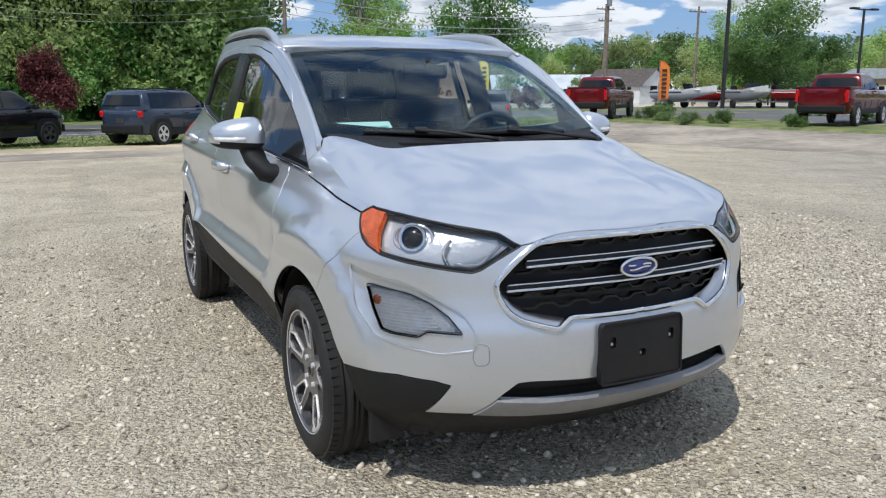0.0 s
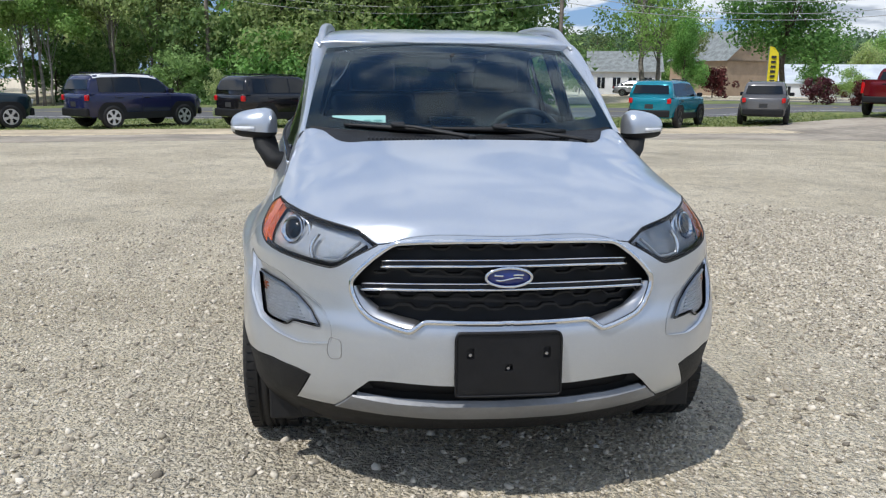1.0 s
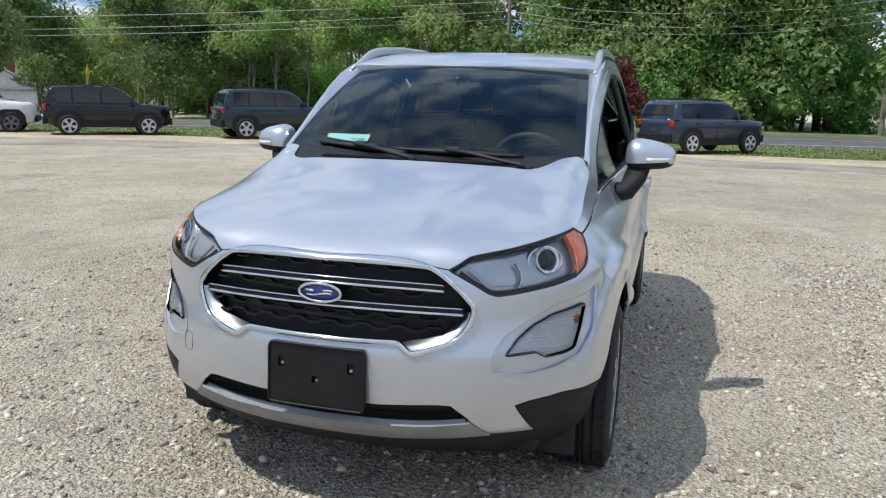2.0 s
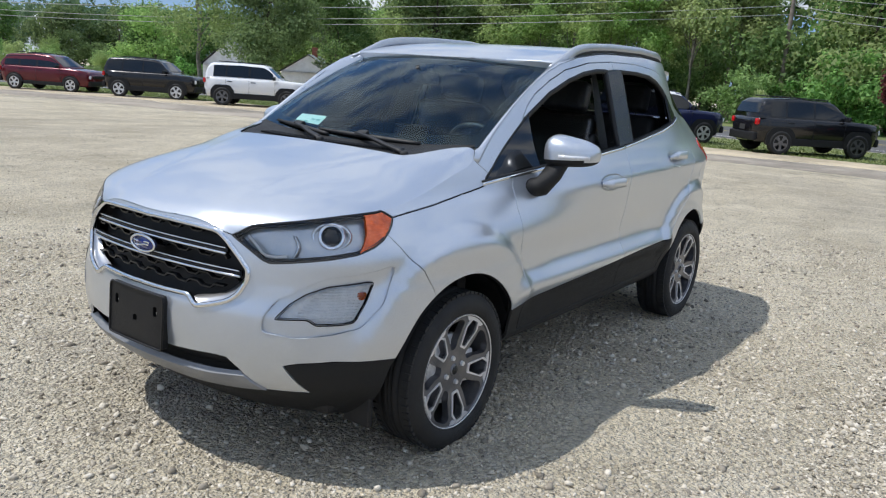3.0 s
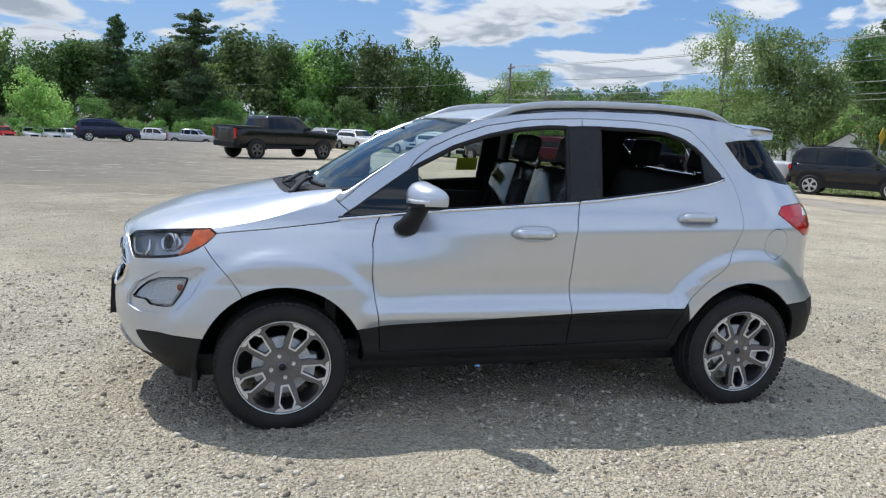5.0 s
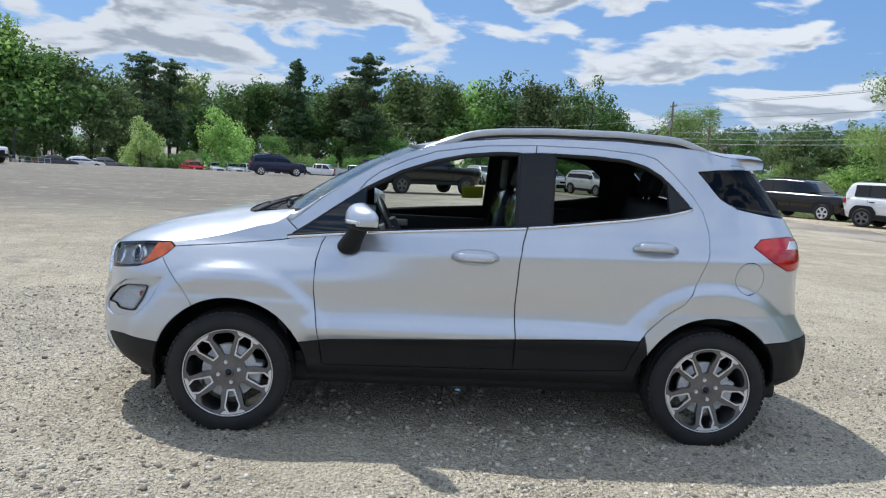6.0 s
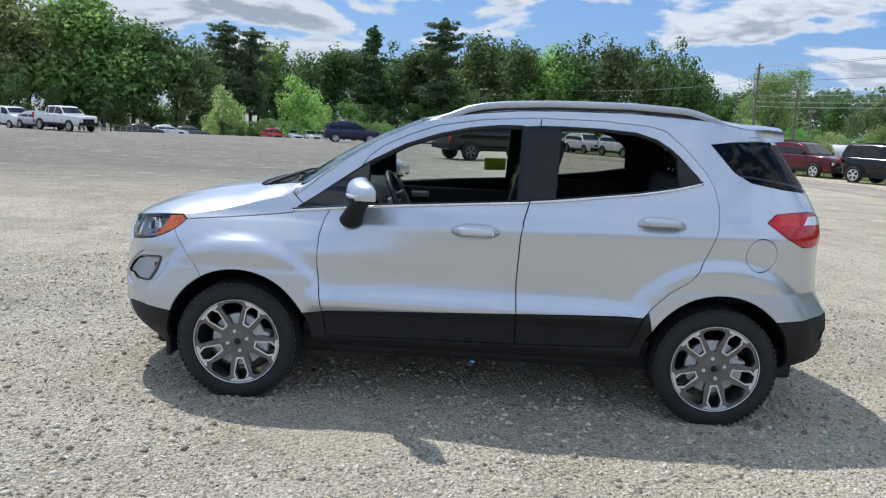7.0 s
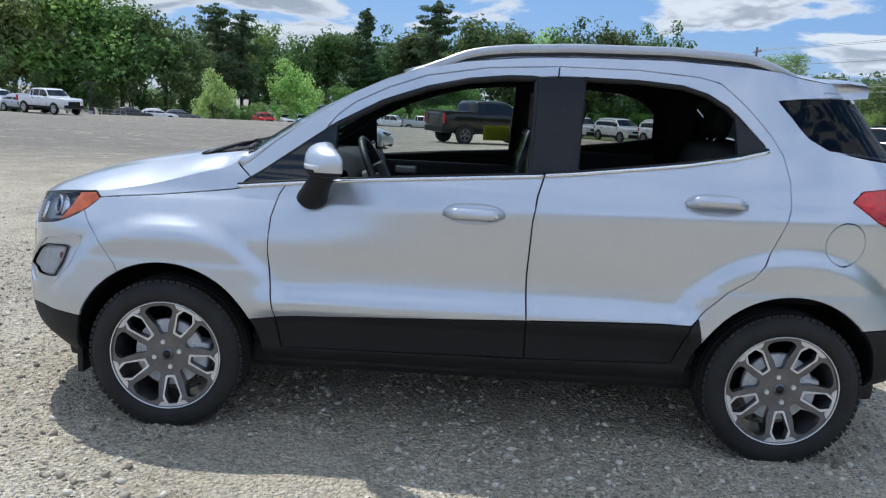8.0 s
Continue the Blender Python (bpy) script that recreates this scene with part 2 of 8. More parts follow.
def soft_curve(f, lo, hi, width, n=9000):
    """The curve f evened out over a width."""
    x = np.linspace(lo, hi, n)
    k = np.exp(-0.5 * (np.linspace(-3, 3, 61)) ** 2)
    k /= k.sum()
    off = np.linspace(-3, 3, 61) * width
    y = sum(w * f(x + o) for w, o in zip(k, off))
    return lambda q: np.interp(q, x, y)


def ramp(t):
    t = np.clip(t, 0, 1)
    return t * t * t * (t * (6 * t - 15) + 10)


def inside(poly, p):
    """Which of the points p lie in the polygon."""
    poly = np.asarray(poly)
    x, y = p[:, 0], p[:, 1]
    c = np.zeros(len(p), bool)
    j = len(poly) - 1
    for i in range(len(poly)):
        xi, yi = poly[i]
        xj, yj = poly[j]
        if yi != yj:
            c ^= ((yi > y) != (yj > y)) & (x < (xj - xi) * (y - yi) / (yj - yi) + xi)
        j = i
    return c


def resample(poly, step, closed=True):
    out = []
    n = len(poly)
    for i in range(n if closed else n - 1):
        a, b = np.array(poly[i], float), np.array(poly[(i + 1) % n], float)
        k = max(1, int(math.ceil(np.linalg.norm(b - a) / step)))
        out += [tuple(a + (b - a) * q / k) for q in range(k)]
    if not closed:
        out.append(tuple(poly[-1]))
    return out


def rounded(poly, r, n=4):
    """A closed polygon with its corners rounded."""
    out = []
    k = len(poly)
    for i in range(k):
        p, a, b = (np.array(poly[j % k], float) for j in (i, i - 1, i + 1))
        u, v = a - p, b - p
        lu, lv = np.linalg.norm(u), np.linalg.norm(v)
        q = min(r, lu * 0.45, lv * 0.45)
        s, e = p + u / lu * q, p + v / lv * q
        for t in np.linspace(0, 1, n):
            out.append(tuple((1 - t) ** 2 * s + 2 * t * (1 - t) * p + t * t * e))
    return out


def cut_sheet(loops, grid, holes=()):
    """Triangles of a flat sheet: the first loop is its outline; all loops are kept as edges. Returns points, triangles."""
    from mathutils.geometry import delaunay_2d_cdt
    pts, edges = [], []
    for lp, closed in loops:
        base = len(pts)
        pts += [Vector(p) for p in lp]
        k = len(lp)
        edges += [(base + i, base + (i + 1) % k) for i in range(k if closed else k - 1)]
    pts += [Vector(p) for p in grid]
    v, _, f, *_ = delaunay_2d_cdt(pts, edges, [], 0, 1e-5)
    return np.array([(p.x, p.y) for p in v]), np.array([t for t in f if len(t) == 3], int)


def flat_plate(outline, holes, depth, at, bevel=0.0):
    """A plate with holes: outline and holes in (u, v); at(u, v, w) gives the place. Verts and faces."""
    loops = [(outline, True)] + [(h, True) for h in holes]
    p, t = cut_sheet(loops, [])
    c = p[t].mean(axis=1)
    keep = inside(outline, c)
    for h in holes:
        keep &= ~inside(h, c)
    t = t[keep]
    verts = [at(u, v, 0.0) for u, v in p] + [at(u, v, -depth) for u, v in p]
    n = len(p)
    count = {}
    for a, b, c2 in t:
        for e in ((a, b), (b, c2), (c2, a)):
            count[e] = 1
    faces = [tuple(x) for x in t] + [(x[2] + n, x[1] + n, x[0] + n) for x in t]
    for a, b in count:
        if (b, a) not in count:
            faces.append((a, a + n, b + n, b))
    return verts, faces

# ---------------------------------------------------------------- ground
def lie(x, y):
    """Height of the ground: level round the car, falling to a crest in the south and away behind it, rising a little in the north."""
    x, y = np.asarray(x, float), np.asarray(y, float)
    r = np.hypot(x, y)
    south, north = ramp((-y - 8) / 22), ramp((y - 15) / 9)
    z = -0.40 * ramp((r - 5) / 24) * (1 - 0.95 * north) - 0.22 * ramp((r - 45) / 40) * (1 - south) - 1.3 * ramp((r - 82) / 45)
    z = z - south * (0.020 * np.clip(r - 30, 0, 34) + 1.25 * ramp((r - 64) / 30))
    z = z * np.clip((r - 3) / 4, 0, 1)
    return z + 0.9 * ramp((-x - 46) / 20) * ramp((30 - np.abs(y + 20)) / 20)


def verge(y):
    """The line at which gravel gives way to grass, west of the lot, and how far the road lies behind it."""
    return pchip((-120, 4.0), (-75, -3.5), (-55, -11.0), (-38, -16.5), (-24, -19.5), (-10, -21.6), (0, -22.3), (14, -25.0), (19, -25.5), (24, -22.0), (30, -18.5), (60, -10.0), (140, 4.0))(y)


def gravel_material():
    mat = bpy.data.materials.new("gravel_lot")
    mat.use_nodes = True
    n = Nodes(mat.node_tree)
    p = mat.node_tree.nodes["Principled BSDF"]
    co = n.add("ShaderNodeTexCoord").outputs["Object"]
    warp = n.add("ShaderNodeMix", data_type="VECTOR", ins={0: 0.02, 4: co, 5: n.add("ShaderNodeTexNoise", ins={"Vector": co, "Scale": 6.0}).outputs["Color"]}).outputs[1]
    heights, tint = [], []
    for sc in (46.0, 95.0):
        v = n.add("ShaderNodeTexVoronoi", ins={"Vector": warp, "Scale": sc, "Randomness": 1.0})
        heights.append(v.outputs["Distance"])
        tint.append(n.add("ShaderNodeSeparateColor", ins={0: v.outputs["Color"]}).outputs[0])
    sand = n.mix(n.step(n.noise(0.55, 8, 0.68, co), 0.36, 0.64), col(0.64, 0.555, 0.395), col(0.86, 0.765, 0.575))
    grey = n.mix(n.step(n.noise(0.9, 8, 0.68, co), 0.36, 0.64), col(0.52, 0.470, 0.375), col(0.76, 0.695, 0.565))
    sep = n.add("ShaderNodeSeparateXYZ", ins={0: co})
    # loose grey stone towards the east and south of the car, packed sand elsewhere
    lean = n.math("ADD", n.math("MULTIPLY", sep.outputs[1], 0.10), n.math("MULTIPLY", sep.outputs[0], 0.10))
    loose = n.step(n.math("ADD", lean, n.math("MULTIPLY", n.math("SUBTRACT", n.noise(0.22, 5, 0.6, co), 0.5), 1.6)), 0.0, 0.75)
    base = n.mix(loose, sand, grey)
    stone = n.mix(tint[0], col(0.15, 0.128, 0.10), col(0.84, 0.775, 0.66))
    pick = n.step(tint[1], 0.35, 0.60)
    base = n.mix(n.math("MULTIPLY", pick, n.math("ADD", n.math("MULTIPLY", loose, 0.45), 0.45)), base, stone)
    fine = n.noise(160, 3, 0.7, co)
    base = n.mix(n.math("MULTIPLY", n.step(fine, 0.54, 0.74), 0.35), base, col(0.20, 0.175, 0.145))
    # darker towards the borders of the stone cells
    stone_border = n.step(heights[0], 0.42, 0.72)
    base = n.mix(n.math("MULTIPLY", stone_border, 0.27), base, col(0.15, 0.125, 0.09))
    # worn tracks and damp stains
    track = n.step(n.noise(0.09, 4, 0.55, co, 0.6), 0.54, 0.66)
    base = n.mix(n.math("MULTIPLY", track, 0.26), base, col(0.27, 0.245, 0.205))
    south = n.math("MULTIPLY", n.step(n.math("MULTIPLY", sep.outputs[1], -1.0), 4.0, 18.0), n.step(sep.outputs[0], -7.0, 6.0))
    base = n.mix(n.math("MULTIPLY", south, 0.82), base, n.mix(n.noise(0.25, 6, 0.65, co), col(0.16, 0.150, 0.135), col(0.30, 0.28, 0.25)))
    run = n.add("ShaderNodeMapping", ins={0: co, 2: (0.0, 0.0, radians(28)), 3: (0.045, 0.62, 1.0)}).outputs[0]
    streak = n.step(n.noise(1.0, 6, 0.62, run, 0.5), 0.50, 0.64)
    base = n.mix(n.math("MULTIPLY", streak, 0.34), base, n.mix(0.50, base, col(0.19, 0.17, 0.14)))
    stain = n.step(n.noise(0.8, 8, 0.72, co), 0.56, 0.70)
    base = n.mix(n.math("MULTIPLY", stain, 0.42), base, col(0.21, 0.19, 0.16))
    # scuffed patches a hand to an arm across: fines swept clean, and coarse dark crumbs
    scuff = n.step(n.noise(3.2, 6, 0.70, co, 0.4), 0.53, 0.66)
    base = n.mix(n.math("MULTIPLY", scuff, 0.34), base, col(0.26, 0.23, 0.185))
    swept = n.step(n.noise(1.7, 5, 0.65, co, 0.3), 0.55, 0.68)
    base = n.mix(n.math("MULTIPLY", swept, 0.40), base, col(0.80, 0.725, 0.575))
    n.link(base, p.inputs["Base Color"])
    p.inputs["Roughness"].default_value = 0.93
    p.inputs["Specular IOR Level"].default_value = 0.25
    h = n.math("ADD", n.math("MULTIPLY", heights[0], -0.55), n.math("MULTIPLY", heights[1], -0.35))
    h = n.math("ADD", h, n.math("MULTIPLY", fine, 0.25))
    b = n.add("ShaderNodeBump", ins={"Strength": 1.0, "Distance": 0.048, "Height": h})
    n.link(b.outputs[0], p.inputs["Normal"])
    return mat


def sheet(name, xs, ys, place, mat, kind="structure", label="", category="", smooth=True):
    verts = [place(a, b) for a in xs for b in ys]
    k = len(ys)
    faces = [(i * k + j, i * k + j + 1, (i + 1) * k + j + 1, (i + 1) * k + j) for i in range(len(xs) - 1) for j in range(k - 1)]
    me = mesh_of(name, verts, faces, smooth=smooth)
    if me.polygons[0].normal.z < 0:
        me.flip_normals()
    return tagged(part(name, me, mat), label, category, "", kind)


rings = np.concatenate([[0.02], np.geomspace(2.0, 900, 70)])
angles = np.linspace(0, 2 * math.pi, 145)
sheet("ground", rings, angles, lambda r, a: (r * math.cos(a), r * math.sin(a), float(lie(r * math.cos(a), r * math.sin(a)))), gravel_material(),
      label="sunlit tan and grey gravel of a sales lot", category="ground")

M_SOIL = material("short_grass", (0.085, 0.150, 0.032), 0.9, vary=0.40, scale=1.2, second=(0.22, 0.235, 0.085), bump=0.9, bump_scale=45)
M_ASPHALT = material("worn_asphalt", (0.105, 0.105, 0.108), 0.85, vary=0.22, scale=0.5, bump=0.4, bump_scale=120)
M_DIRT = material("packed_lane", (0.27, 0.235, 0.19), 0.92, vary=0.30, scale=0.35, second=(0.40, 0.35, 0.28), bump=0.4, bump_scale=60)
M_SANDY = material("dry_sand_edge", (0.44, 0.37, 0.26), 0.95, vary=0.25, scale=0.6, bump=0.4, bump_scale=70)
M_LINE = material("road_line", (0.55, 0.43, 0.08), 0.8, vary=0.2, scale=3)
M_WHITE_LINE = material("white_road_line", (0.6, 0.6, 0.58), 0.8, vary=0.2, scale=3)


def band(name, y0, y1, off0, off1, up, mat, label, category, wob=0.25, kind="structure", n=150, m=6):
    """A strip of ground that follows the edge of the lot."""
    ys = np.linspace(y0, y1, n)
    ts = np.concatenate([[0.0, 0.04], np.linspace(0.2, 0.8, m - 2), [0.96, 1.0]]) if m > 2 else np.linspace(0, 1, m)

    def place(y, t):
        w0 = wob * noise.noise((y * 0.35, off0, 3.1)) + 0.5 * wob * noise.noise((y * 1.4, off0, 7.7))
        w1 = wob * noise.noise((y * 0.35, off1, 3.1)) + 0.5 * wob * noise.noise((y * 1.4, off1, 7.7))
        x = float(verge(y)) + (off0 + w0) * (1 - t) + (off1 + w1) * t
        return (x, y, float(lie(x, y)) + (up if 0 < t < 1 or m == 2 else -0.12))
    return sheet(name, ys, ts, place, mat, kind, label, category)


band("verge", -95, 60, 0.3, -7.2, 0.030, M_SOIL, "short dry grass strip beside the road", "grass", 0.5)
band("sand_edge", -60, 24, 3.4, 0.1, 0.022, M_SANDY, "pale dry sand along the grass", "sand", 0.5)
band("lane", -110, 24, 7.4, 3.9, 0.018, M_DIRT, "packed brown dirt lane worn across the gravel", "lane", 0.8)
band("road", -140, 90, -7.2, -18.5, 0.055, M_ASPHALT, "worn grey two-lane asphalt road", "road", 0.05)
band("far_verge", -140, 90, -18.4, -26.0, 0.045, M_SOIL, "grass beyond the road", "grass", 0.4)
band("road_line", -140, 90, -12.75, -12.95, 0.065, M_LINE, "faded yellow line on the road", "road marking", 0.0, m=2)
band("white_line", -140, 90, -7.75, -7.9, 0.065, M_WHITE_LINE, "faded white edge line on the road", "road marking", 0.0, m=2)
# asphalt drive that leaves the lot to the north
sheet("drive", np.linspace(-26, 40, 50), (0.0, 0.03, 0.2, 0.4, 0.6, 0.8, 0.97, 1.0), lambda x, t: (x, 15.5 + 0.10 * (x + 10) + t * 6.5 + 0.3 * noise.noise((x * 0.3, t, 0)), float(lie(x, 15.5 + t * 6.5)) + (0.016 if 0 < t < 1 else -0.15)), M_DIRT,
      label="grey packed drive across the lot", category="drive")
sheet("lawn", np.linspace(-30, 45, 40), (0.0, 0.03, 0.2, 0.4, 0.6, 0.8, 0.97, 1.0), lambda x, t: (x, 22.0 + 0.10 * (x + 10) + t * 5.5 + 0.5 * noise.noise((x * 0.3, t, 5)), float(lie(x, 24 + t * 5)) + (0.026 if 0 < t < 1 else -0.15)), M_SOIL,
      label="strip of lawn in front of the hedges", category="grass")
sheet("forecourt", np.linspace(-52, 50, 40), (0.0, 0.03, 0.2, 0.4, 0.6, 0.8, 0.97, 1.0), lambda x, t: (x, 27.2 + 0.10 * (x + 10) + t * 60, float(lie(x, 30 + t * 60)) + (0.05 if 0 < t < 1 else -0.15)), M_ASPHALT,
      label="grey asphalt display yard", category="yard")

# loose stones near the car
M_STONE = bpy.data.materials.new("loose_stones")
M_STONE.use_nodes = True
_n = Nodes(M_STONE.node_tree)
_b = M_STONE.node_tree.nodes["Principled BSDF"]
_r = _n.add("ShaderNodeNewGeometry").outputs["Random Per Island"]
_ramp = _n.add("ShaderNodeValToRGB", ins={0: _r})
_ramp.color_ramp.elements[0].color, _ramp.color_ramp.elements[1].color = col(0.16, 0.14, 0.11), col(0.74, 0.675, 0.565)
_e = _ramp.color_ramp.elements.new(0.5)
_e.color = col(0.54, 0.48, 0.38)
_spots = _n.noise(220, 3, 0.6, _n.add("ShaderNodeTexCoord").outputs["Object"])
_n.link(_n.mix(_n.math("MULTIPLY", _n.step(_spots, 0.45, 0.7), 0.30), _ramp.outputs[0], col(0.30, 0.265, 0.21)), _b.inputs["Base Color"])
_b.inputs["Roughness"].default_value = 0.9


def stones(name, count, spread, size, seed, label, coarse):
    """Loose stones: angular lumps, each turned and squashed in its own way."""
    rng = np.random.default_rng(seed)
    if coarse:
        bv = np.array([(1, 0, 0), (-1, 0, 0), (0, 1, 0), (0, -1, 0), (0, 0, 1.0), (0, 0, -1.0)])
        bf = np.array([(0, 2, 4), (2, 1, 4), (1, 3, 4), (3, 0, 4)])
    else:
        bm = bmesh.new()
        bmesh.ops.create_icosphere(bm, subdivisions=1, radius=1.0)
        bv = np.array([v.co[:] for v in bm.verts])
        bf = np.array([[v.index for v in f.verts] for f in bm.faces])
        bm.free()
    x, y = spread(rng, count)
    s = size[0] * (size[1] / size[0]) ** (rng.random(count) ** 2.0)
    q = rng.standard_normal((count, 4)) * ((0.25, 0.25, 0.25, 1.0) if coarse else (1, 1, 1, 1))
    q = q[:, [3, 0, 1, 2]] if coarse else q
    turn = rng.random(count) * 2 * np.pi
    q /= np.linalg.norm(q, axis=1, keepdims=True)
    w, a, b, c = q.T
    rot = np.stack([np.stack([1 - 2 * (b * b + c * c), 2 * (a * b - c * w), 2 * (a * c + b * w)], -1), np.stack([2 * (a * b + c * w), 1 - 2 * (a * a + c * c), 2 * (b * c - a * w)], -1),
                    np.stack([2 * (a * c - b * w), 2 * (b * c + a * w), 1 - 2 * (a * a + b * b)], -1)], 1)
    jit = 1 + 0.24 * rng.standard_normal((count, len(bv), 1)).clip(-1.6, 1.6)
    v = np.einsum("nij,nkj->nki", rot, bv[None] * jit * np.stack([np.ones(count), 0.65 + 0.3 * rng.random(count), 0.5 + 0.3 * rng.random(count)], -1)[:, None, :])
    v = v * s[:, None, None]
    ct, sn = np.cos(turn)[:, None], np.sin(turn)[:, None]
    v[..., 0], v[..., 1] = v[..., 0] * ct - v[..., 1] * sn, v[..., 0] * sn + v[..., 1] * ct
    v[..., 2] *= 0.75
    z = lie(x, y)[:, None] + v[..., 2] + (s * 0.16)[:, None]
    verts = np.stack([v[..., 0] + x[:, None], v[..., 1] + y[:, None], z], -1).reshape(-1, 3)
    faces = (bf[None] + (np.arange(count) * len(bv))[:, None, None]).reshape(-1, 3)
    me = bpy.data.meshes.new(name)
    me.vertices.add(len(verts))
    me.vertices.foreach_set("co", verts.ravel())
    me.loops.add(len(faces) * 3)
    me.loops.foreach_set("vertex_index", faces.ravel().astype(np.int32))
    me.polygons.add(len(faces))
    me.polygons.foreach_set("loop_start", np.arange(len(faces), dtype=np.int32) * 3)
    me.update(calc_edges=True)
    return tagged(part(name, me, M_STONE), label, "gravel", "", "stuff")


def near_side(rng, k):
    """Thick along the car's left and nose, thinning outwards."""
    a = rng.random(k) * 2 * np.pi
    r = 0.3 + 4.6 * rng.random(k) ** 0.62
    return 0.7 + r * np.cos(a) * 1.15, 1.2 + r * np.sin(a)


def wider(rng, k):
    a = rng.random(k) * 2 * np.pi
    r = 3.5 + 10.0 * rng.random(k) ** 0.75
    return 0.5 + r * np.cos(a), r * np.sin(a)


def by_the_side(rng, k):
    """Along the open ground beside the car's left."""
    return rng.uniform(-3.2, 3.9, k), 2.0 + 2.7 * rng.random(k)


stones("fine_gravel", 150000, near_side, (0.004, 0.013), 5, "fine loose grey and tan gravel round the car", True)
stones("gravel", 13000, near_side, (0.008, 0.024), 7, "larger loose gravel stones round the car", False)
stones("side_gravel", 60000, by_the_side, (0.005, 0.0145), 15, "loose angular gravel beside the car", True)
stones("scattered_gravel", 50000, wider, (0.006, 0.0155), 6, "loose stones strewn over the packed lot", True)

# ---------------------------------------------------------------- the silver car: body surface
HUB_F, HUB_R, HUB_Y, HUB_Z, ARCH = 1.262, -1.250, 0.79, 0.305, 0.392

PLAN = [(2.088, 0), (2.080, 0.18), (2.052, 0.36), (1.987, 0.535), (1.882, 0.685), (1.745, 0.785), (1.56, 0.838), (1.30, 0.862),
        (0.95, 0.868), (0.3, 0.870), (-0.4, 0.870), (-1.0, 0.868), (-1.35, 0.858), (-1.60, 0.825), (-1.78, 0.755), (-1.895, 0.62),
        (-1.945, 0.42), (-1.96, 0.2), (-1.963, 0)]


def natural(t, v):
    n = len(t)
    h = np.diff(t)
    A, B = np.eye(n), np.zeros(n)
    for i in range(1, n - 1):
        A[i, i - 1:i + 2] = h[i - 1], 2 * (h[i - 1] + h[i]), h[i]
        B[i] = 6 * ((v[i + 1] - v[i]) / h[i] - (v[i] - v[i - 1]) / h[i - 1])
    m = np.linalg.solve(A, B)

    def f(x):
        i = np.clip(np.searchsorted(t, x, side="right") - 1, 0, n - 2)
        a, b = (t[i + 1] - x) / h[i], (x - t[i]) / h[i]
        return a * v[i] + b * v[i + 1] + ((a ** 3 - a) * m[i] + (b ** 3 - b) * m[i + 1]) * h[i] ** 2 / 6
    return f


_full = [(x, -y) for x, y in PLAN[3:0:-1]] + PLAN + [(x, -y) for x, y in PLAN[-2:-5:-1]]
_q = np.array(_full)
_t = np.concatenate([[0], np.cumsum(np.hypot(*np.diff(_q, axis=0).T))])
_t -= _t[3]
LEN = _t[-4]
plan_x, plan_y = natural(_t, _q[:, 0]), natural(_t, _q[:, 1])

front_in = soft_curve(pchip((0.10, -0.34), (0.18, -0.24), (0.25, -0.15), (0.30, -0.085), (0.36, -0.03), (0.43, -0.008), (0.52, 0.0), (0.60, -0.004),
                            (0.66, -0.022), (0.74, -0.033), (0.82, -0.045), (0.90, -0.065), (1.0, -0.12), (1.2, -0.2)), 0.1, 1.2, 0.012)
rear_in = soft_curve(pchip((0.15, 0.30), (0.22, 0.22), (0.30, 0.06), (0.38, 0.005), (0.50, 0.0), (0.575, 0.01), (0.61, 0.03), (0.70, 0.075), (0.92, 0.098),
                           (1.02, 0.098), (1.10, 0.105), (1.16, 0.125), (1.24, 0.165), (1.35, 0.235), (1.50, 0.335), (1.7, 0.45)), 0.1, 1.7, 0.008)
side_at = soft_curve(pchip((0.10, 0.54), (0.18, 0.62), (0.26, 0.715), (0.32, 0.795), (0.35, 0.824), (0.42, 0.838), (0.49, 0.854), (0.545, 0.880), (0.560, 0.8805), (0.632, 0.8505), (0.645, 0.848),
                           (0.70, 0.847), (0.80, 0.854), (0.90, 0.8635), (0.955, 0.868), (0.970, 0.8672), (1.00, 0.857), (1.05, 0.835), (1.10, 0.806), (1.14, 0.788),
                           (1.30, 0.735), (1.53, 0.655), (1.62, 0.61), (1.75, 0.54)), 0.1, 1.75, 0.0034)

side_plain = soft_curve(pchip((0.10, 0.54), (0.18, 0.62), (0.26, 0.715), (0.32, 0.795), (0.35, 0.824), (0.42, 0.840), (0.49, 0.849), (0.56, 0.853), (0.645, 0.850),
                              (0.70, 0.848), (0.80, 0.854), (0.90, 0.8635), (0.955, 0.868)), 0.1, 0.955, 0.006)


